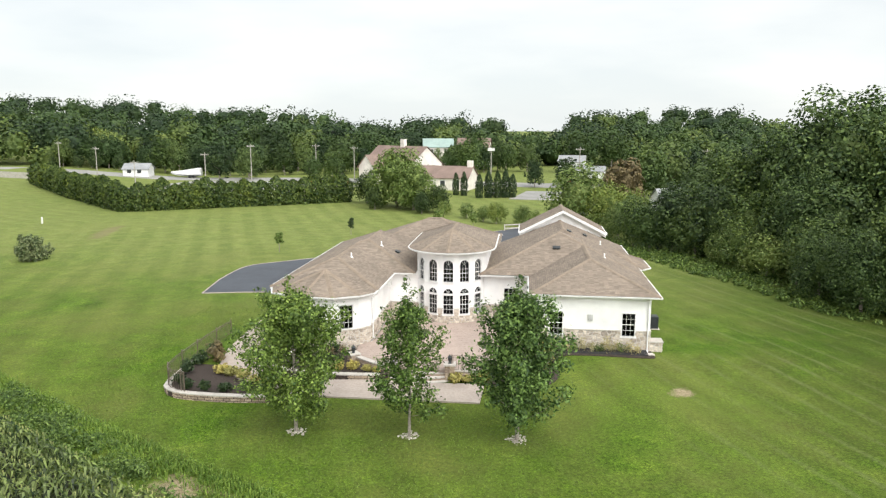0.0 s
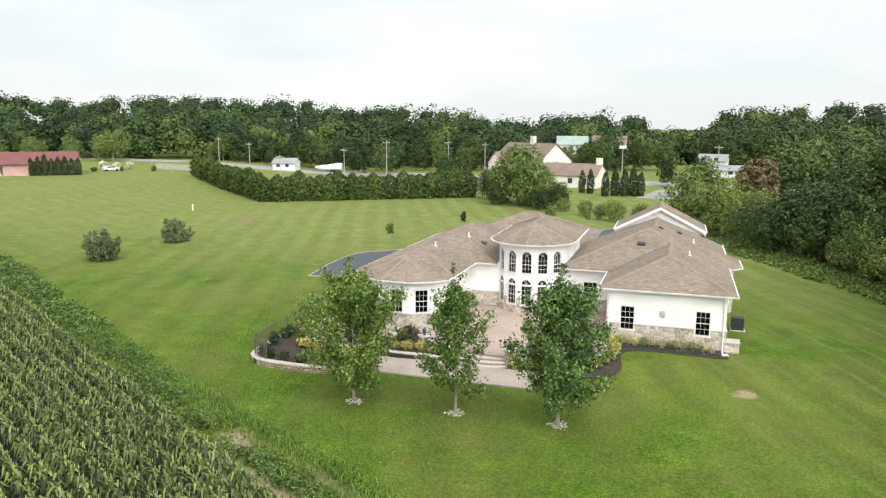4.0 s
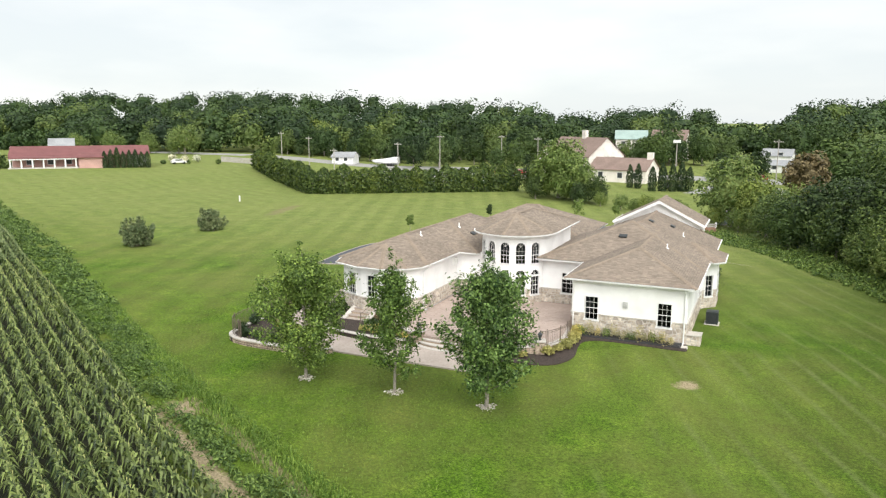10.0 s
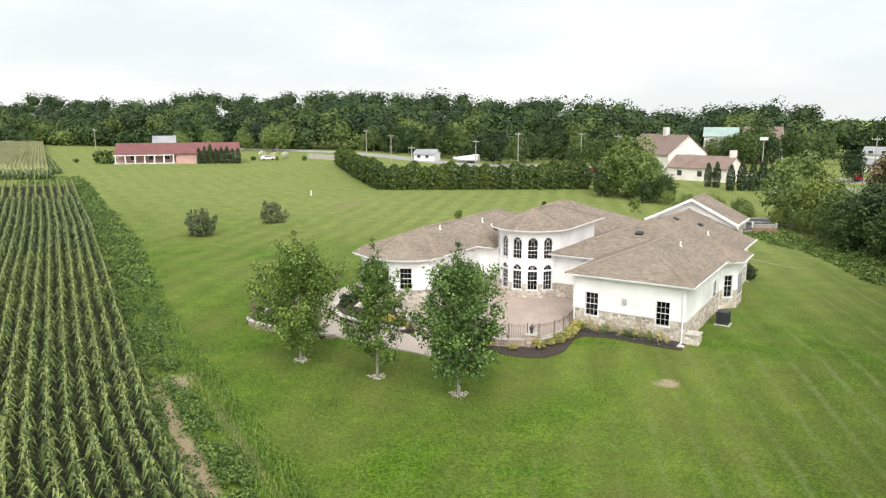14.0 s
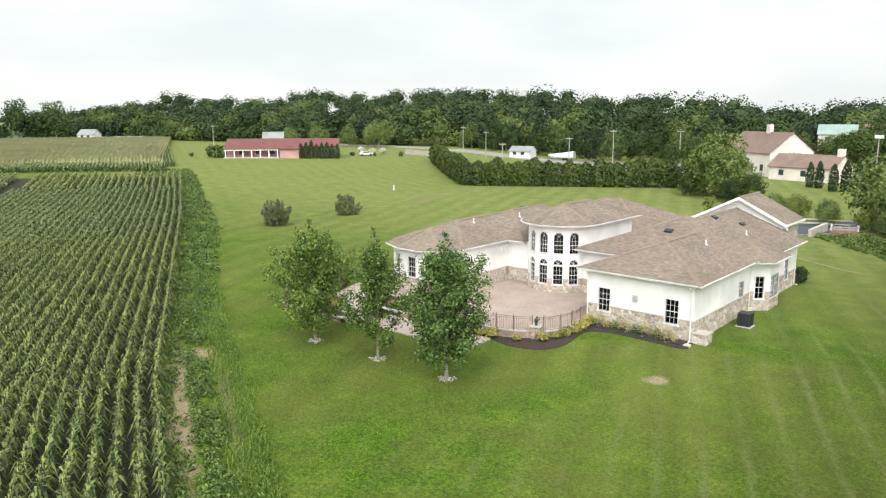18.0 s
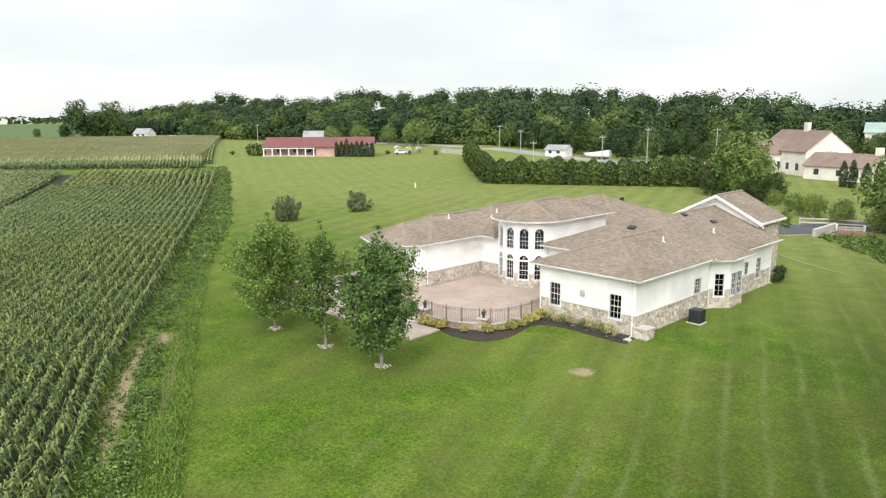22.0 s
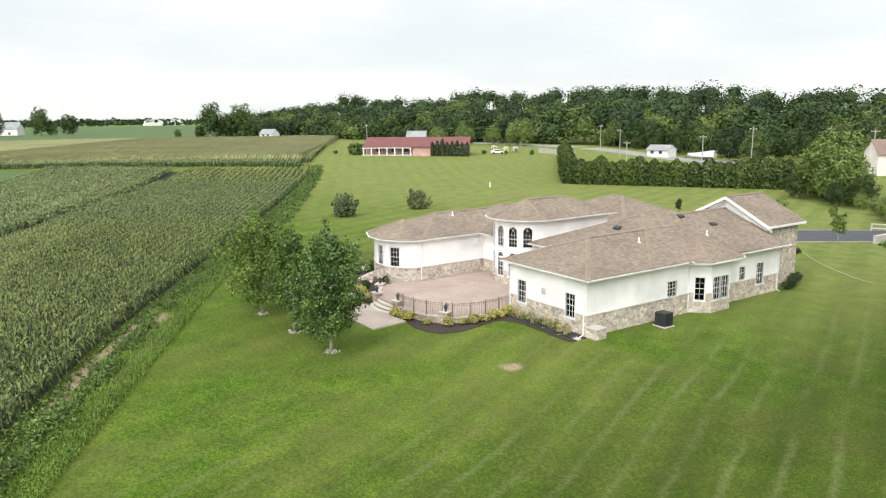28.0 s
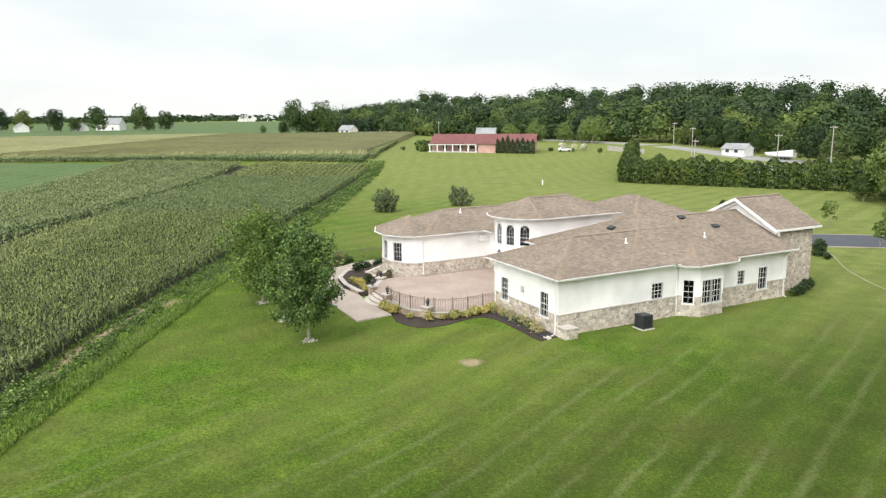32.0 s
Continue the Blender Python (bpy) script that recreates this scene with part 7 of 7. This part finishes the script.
part("end_wall", Shape().box(11.5, 16.55, -5.6, -5.4, 0, 3.4), M["trim"], red, "white boarded right end")

far_house("cream two-storey house with brown gabled roof and chimney", -42.0, 147.6, -36, 18.5, 12, 5.6, 4.6, "cream_wall", "brown_roof", ((-0.7, 1, 1.2, 1.6), (0.3, 1, 1.2, 1.6), (0.7, 1, 1.2, 1.6)), False, (0.5, 1.8))
far_house("cream gabled front wing of the far house", -48.3, 144.6, 54, 8, 6.0, 5.0, 3.0, "cream_wall", "brown_roof", ((0.0, 1.2, 1.2, 1.6),))
far_house("low pale house with brown roof and chimney", -28.8, 136.4, -12, 14.5, 9, 3.2, 2.6, "cream_wall", "brown_roof", ((-0.6, 1, 1.2, 1.3), (0.1, 1, 1.2, 1.3), (0.6, 1, 1.2, 1.3)), False, (6.6, 1.4))
far_house("white shed with grey roof among the trees", 16.5, 80, 24, 5.2, 4.6, 3.4, 2.0, "trim", "grey_roof", ((0.2, 1, 0.9, 1.0),))
far_house("white house across the road with grey roof", -128, 164, 12, 7.5, 6, 2.4, 1.5, "trim", "grey_roof", ((-0.5, 1, 1.2, 1.2), (0.3, 1, 1.2, 1.2)))
far_house("white house behind the red-roofed one", -207, 117, 50, 7, 7, 4.2, 2.6, "trim", "grey_roof", ((-0.5, 1, 1.2, 1.2), (0.3, 1, 1.2, 1.2)))
far_house("white two-storey house beyond the parking lot", 6.5, 190, -10, 8, 7, 4.0, 1.8, "trim", "grey_roof", ((-0.5, 1, 1.2, 1.2), (0.3, 1, 1.2, 1.2), (-0.5, 3.6, 1.2, 1.2), (0.3, 3.6, 1.2, 1.2)))
far_house("white low building beside the road", 9, 172, -10, 12, 5, 2.2, 1.2, "trim", "grey_roof", ((-0.5, 0.9, 1.2, 1.0), (0.3, 0.9, 1.2, 1.0)))
far_house("far house with brown-red roof on the rise", -26.5, 205, -5, 11, 8, 6.8, 3.0, "cream_wall", "brown_roof", ((-0.5, 4.5, 1.3, 1.4), (0.3, 4.5, 1.3, 1.4)), base=1.5)
far_house("far building with pale green metal roof", -39, 203, 10, 10, 7, 7.0, 2.6, "cream_wall", "green_roof", ((-0.5, 4.5, 1.3, 1.4),), base=1.5)
# farmstead on the left horizon
for x, y, yaw, w, d, h, rs, lb in ((-376, 121, 30, 9, 7, 3.4, 2.6, "small white house at the edge of the far wood"), (-614, -61, 10, 15, 9, 4.5, 3.5, "distant white farmhouse with pale roof"), (-626, 3, 60, 20, 11, 6, 5, "distant white barn with pale roof"),
                                   (-615, -20, 20, 13, 8, 4, 3, "distant white farm shed with pale roof"), (-655, -104, 5, 15, 9, 4.5, 3.5, "distant white farmhouse with pale roof"), (-1500, 300, 5, 60, 22, 8, 5, "distant pale farm building"), (-1560, 360, 5, 40, 22, 8, 5, "distant pale farm building")):
    far_house(lb, x, y, yaw, w, d, h, rs, "trim", "grey_roof", ((-0.4, 1.4, 1.6, 1.8), (0.4, 1.4, 1.6, 1.8)))
wood([(-605, -38, 1.15), (-585, -8, 1.2), (-593, 23, 1.3), (-571, 40, 0.95), (-590, 30, 0.7), (-624, -60, 1.1), (-633, -76, 1.1), (-650, -98, 1.2), (-640, -130, 1.1), (-606, -24, 0.7), (-403, 96, 1.25), (-394, 111, 1.2), (-408, 90, 0.5), (-452, 88, 0.35), (-398, 104, 0.9)], W_MID, "far_tree", "single tree standing on the far field edge", "field trees", 21)
wood([(-337, 166, 0.5), (-329, 170, 0.52), (-321, 174, 0.5), (-313, 178, 0.5), (-305, 182, 0.48)], W_DARK, "dark_tree", "low dark spreading tree before the far wood", "dark trees before the wood", 48)
fence_w = thing("white_fence", "long white board fence by the far wood", "fence", (0, 0, 0))
for k in range(14):
    p, q = Vector((-378 + 0.6 * k, 127 + 1.5 * k)), Vector((-378 + 0.6 * (k + 0.9), 127 + 1.5 * (k + 0.9)))
    m, L = place_on(tuple(p), tuple(q))
    part("panel", Shape().box(0, L, 0, 0.1, gz(p.x, p.y) - 0.2, gz(p.x, p.y) + 1.9, m), M["trim"], fence_w)


def far_horizon():
    rng = np.random.default_rng(99)
    quads = []
    for k in range(420):
        a = radians(rng.uniform(60, 125))
        r = rng.uniform(1500, 2600)
        x, y = -math.sin(a) * r, math.cos(a) * r
        h, w = rng.uniform(9, 17), rng.uniform(20, 60)
        quads.append(lobes_crown(rng, [(x, y, h * 0.45, w, w, h * 0.6)], 26, 5.0, 0.5, 0.8))
    return cards("far_treeline", np.concatenate(quads), M["leaf_far"])


tagged(new("far_treeline", far_horizon()), "hazy line of trees on the flat horizon", "woods", kind="stuff")


def utility_pole(x, y, h, lamp=False, arms=1):
    p = thing("utility_pole", "weathered wooden utility pole with cross arm", "utility pole", (x, y, gz(x, y)), "utility poles")
    part("pole", Shape().tube([(0, 0, -0.3), (0, 0, h)], [0.15, 0.10], 8), M["pole_wood"], p)
    for k in range(arms):
        part("cross_arm", Shape().box(-1.1, 1.1, -0.06, 0.06, h - 0.7 - k, h - 0.55 - k), M["pole_wood"], p)
        for u in (-1, -0.4, 0.4, 1):
            part("insulator", Shape().tube([(u, 0, h - 0.55 - k), (u, 0, h - 0.35 - k)], [0.06, 0.04], 6), M["pvc"], p)
    if lamp:
        part("lamp_head", Shape().box(-0.9, 0.9, -0.35, 0.35, h - 0.4, h + 0.35), M["pvc"], p, "pale floodlight heads on the pole top")


for x, y, h, lamp in ((-131, 147, 9.2, False), (-17.7, 147.2, 9.4, True), (-96, 142, 8.6, False), (-86, 150, 10.5, False), (-104, 120, 7.5, False), (-70, 160, 10, False), (-150, 158, 9.5, False), (-250, 118, 9, False), (-58, 158, 9.5, False), (6, 150, 10, False), (38, 146, 10, False)):
    utility_pole(x, y, h, lamp, 0 if lamp else 1)


def car(x, y, yaw, paint, label, truck=False):
    c = thing("car", label, "car", (x, y, gz(x, y) + 0.05), "parked cars", yaw=yaw)
    body = Shape()
    prof = [(-2.2, 0.35), (2.2, 0.35), (2.25, 0.75), (1.3, 0.95), (0.7, 1.42), (-1.2, 1.45), (-1.9, 0.98), (-2.25, 0.9)]
    k, n = 0, len(prof)
    body.v = [(a, -0.86, b) for a, b in prof] + [(a, 0.86, b) for a, b in prof]
    body.f = [tuple(range(n)), tuple(range(2 * n - 1, n - 1, -1))] + [(i, (i + 1) % n, n + (i + 1) % n, n + i) for i in range(n)]
    part("body", body, M[paint], c)
    part("windscreen", Shape().box(-1.2, 0.85, -0.875, 0.875, 0.98, 1.33), M["unit"], c)
    for a in (-1.4, 1.4):
        for b in (-0.8, 0.8):
            part("wheel", Shape().tube([(a, b - 0.1, 0.31), (a, b + 0.1, 0.31)], 0.32, 12), M["tyre"], c)


for x, y, yaw, paint, lb in ((-80, 132, 20, "car_grey", "grey parked car beyond the hedge"), (-75, 133, 20, "car_white", "white parked car beyond the hedge"), (-64, 140, 10, "car_red", "red parked car beyond the hedge"), (-158, 118, 60, "car_white", "pale parked car beside the red-roofed house"),
                             (-58, 141, 10, "car_red", "red parked car beyond the hedge"), (3, 147, 100, "car_red", "red parked car by the parking lot"), (-15, 121, 30, "car_grey", "dark parked car beside the low house"), (-178, 84, 30, "car_grey", "grey parked car by the porch")):
    car(x, y, yaw, paint, lb)
boat = thing("boat", "long white covered boat on a trailer beside the road", "boat", (-112, 164, gz(-112, 164)), yaw=12)
hull = Shape()
for x, w, lo, hi in ((-5.0, 0.15, 1.5, 2.0), (-3.6, 0.8, 0.9, 2.1), (-0.5, 1.25, 0.6, 2.5), (2.6, 1.25, 0.6, 3.0), (4.2, 1.2, 0.6, 3.1)):
    hull.v += [(x, -w, lo + 0.5), (x, -w * 0.4, lo), (x, w * 0.4, lo), (x, w, lo + 0.5), (x, w * 0.9, hi - 0.25), (x, 0, hi), (x, -w * 0.9, hi - 0.25)]
hull.f = [(7 * k + i, 7 * k + (i + 1) % 7, 7 * k + 7 + (i + 1) % 7, 7 * k + 7 + i) for k in range(4) for i in range(7)] + [tuple(range(6, -1, -1)), tuple(range(28, 35))]
part("hull", hull, M["car_white"], boat, "white tarpaulin over the hull")
part("trailer_frame", Shape().box(-6.2, 3.8, -0.12, 0.12, 0.5, 0.64).box(-1.0, 3.6, -0.9, 0.9, 0.5, 0.6), M["unit"], boat)
for a in (0.8, 1.9):
    for b in (-1.2, 1.2):
        part("wheel", Shape().tube([(a, b - 0.12, 0.4), (a, b + 0.12, 0.4)], 0.4, 12), M["tyre"], boat)


def board_fence(pts, h, label):
    """Upright boards on two rails between posts."""
    f = thing("board_fence", label, "fence", (0, 0, 0))
    for a, b in zip(pts, pts[1:]):
        m, L = place_on(a, b)
        n = int(L / 0.5)
        for k in range(n):
            x, y = a[0] + (b[0] - a[0]) * k / n, a[1] + (b[1] - a[1]) * k / n
            z = gz(x, y)
            part("board", Shape().box(L * k / n, L * (k + 0.93) / n, 0, 0.03, z - 0.1, z + h * (1.0 if k % 2 else 0.985), m), M["pole_wood"], f)


board_fence([(-156.0, 134.2), (-149.0, 135.0), (-141.0, 136.8)], 1.7, "grey weathered board fence at the end of the far lawn")
wsh = [(x, y, gz(x, y), s) for x, y, s in ((-181.2, 78.6, 6.6), (-184, 77.4, 5.6), (-179.6, 76.6, 3.6), (-160, 114, 2.2), (-156, 120, 2.0), (-150, 126, 2.2), (-182, 82, 2.6), (-179, 78, 2.4), (-190, 74, 2.2))]
shrubs("green_shrub", "rounded green shrub beside the red-roofed house", "shrub", wsh, green_shrub, "shrubs by the red-roofed house", 31)
planted("dark_conifer", "tall dark arborvitae beside the red-roofed house", "conifer", [(-161.0 + 0.86 * k, 94.0 + 1.33 * k, 0.8 + 0.05 * (k % 3)) for k in range(8)], arb_dark, "conifers by the red-roofed house", 32)
flowering = [shrub_mesh(k, 0.85, 0.7, "leaf_bloom", 420, 0.07) for k in (24, 25)]
shrubs("flowering_shrub", "rounded shrub covered in cream-white flowers beside the drive", "shrub", [(-163.5, 121.3, gz(-163.5, 121.3), 3.6), (-161.8, 124.8, gz(-161.8, 124.8), 3.4), (-158.8, 126.2, gz(-158.8, 126.2), 3.4)], flowering, "flowering shrubs", 34)
# small white marker post on the lawn, well covers
mk = thing("marker_post", "short white marker post standing on the lawn", "post", (-84.4, 57.9, gz(-84.4, 57.9)))
part("post", Shape().tube([(0, 0, -0.2), (0, 0, 1.0), (0, 0, 1.08)], [0.14, 0.14, 0.05], 10), M["pvc"], mk)
# timber culvert wall beside the driveway
deck = thing("culvert_wall", "small red-brown timber wall with grey weathered rail boards and pale end posts", "wall", (-2.9, 51.6, gz(-2.9, 51.6)), yaw=24)
part("floor", Shape().box(-1.45, 1.45, -0.3, 1.4, 0.72, 0.84), M["red_wood"], deck)
for k in range(8):
    part("board", Shape().box(-1.45 + 0.3625 * k, -1.45 + 0.3625 * k + 0.335, -0.36, -0.3, -0.2, 0.84), M["red_wood"], deck)
for u, h, r in ((-1.4, 1.55, 0.09), (-0.5, 1.4, 0.06), (0.45, 1.4, 0.06), (1.4, 1.5, 0.09)):
    part("post", Shape().box(u - r, u + r, -0.3, -0.3 + 2 * r, 0.84, h), M["trim" if r > 0.08 else "pole_wood"], deck, "pale end post" if r > 0.08 else "")
for z in (0.92, 1.17):
    part("rail", Shape().box(-1.4, 1.4, -0.345, -0.305, z, z + 0.19), M["pole_wood"], deck, "grey weathered rail board")


def rail_fence(pts, label):
    f = thing("rail_fence", label, "fence", (0, 0, 0), "rail fences")
    for a, b in zip(pts, pts[1:]):
        m, L = place_on(a, b)
        n = max(1, int(L / 2.2))
        for k in range(n + 1):
            x, y = a[0] + (b[0] - a[0]) * k / n, a[1] + (b[1] - a[1]) * k / n
            part("post", Shape().box(x - 0.07, x + 0.07, y - 0.07, y + 0.07, gz(x, y) - 0.2, gz(x, y) + 1.0), M["concrete"], f)
        for z in (0.45, 0.95):
            part("rail", Shape().box(0, L, -0.04, 0.04, gz(*a) + z - 0.15, gz(*a) + z, m), M["concrete"], f)


rail_fence([(-11.2, 59.6), (-7.5, 61.4), (-3.4, 62.6)], "pale weathered board rail fence along the driveway")
solid("low_wall", Shape().prism([(-6.2, 49.4), (-5.8, 49.3), (-5.8, 56.6), (-6.2, 56.8)], -0.9, 0.55), M["concrete"], "low pale concrete wall beside the driveway", "wall")
shrubs("dark_shrub", "dark shrub in the bed behind the house", "shrub", [(-9.4, 38.4, -0.1, 2.0), (-8.6, 37.2, -0.1, 1.4), (-7.2, 36.4, -0.1, 1.0)], dark_shrub, "shrubs behind the house", 33)

# stones last
lay_stones()
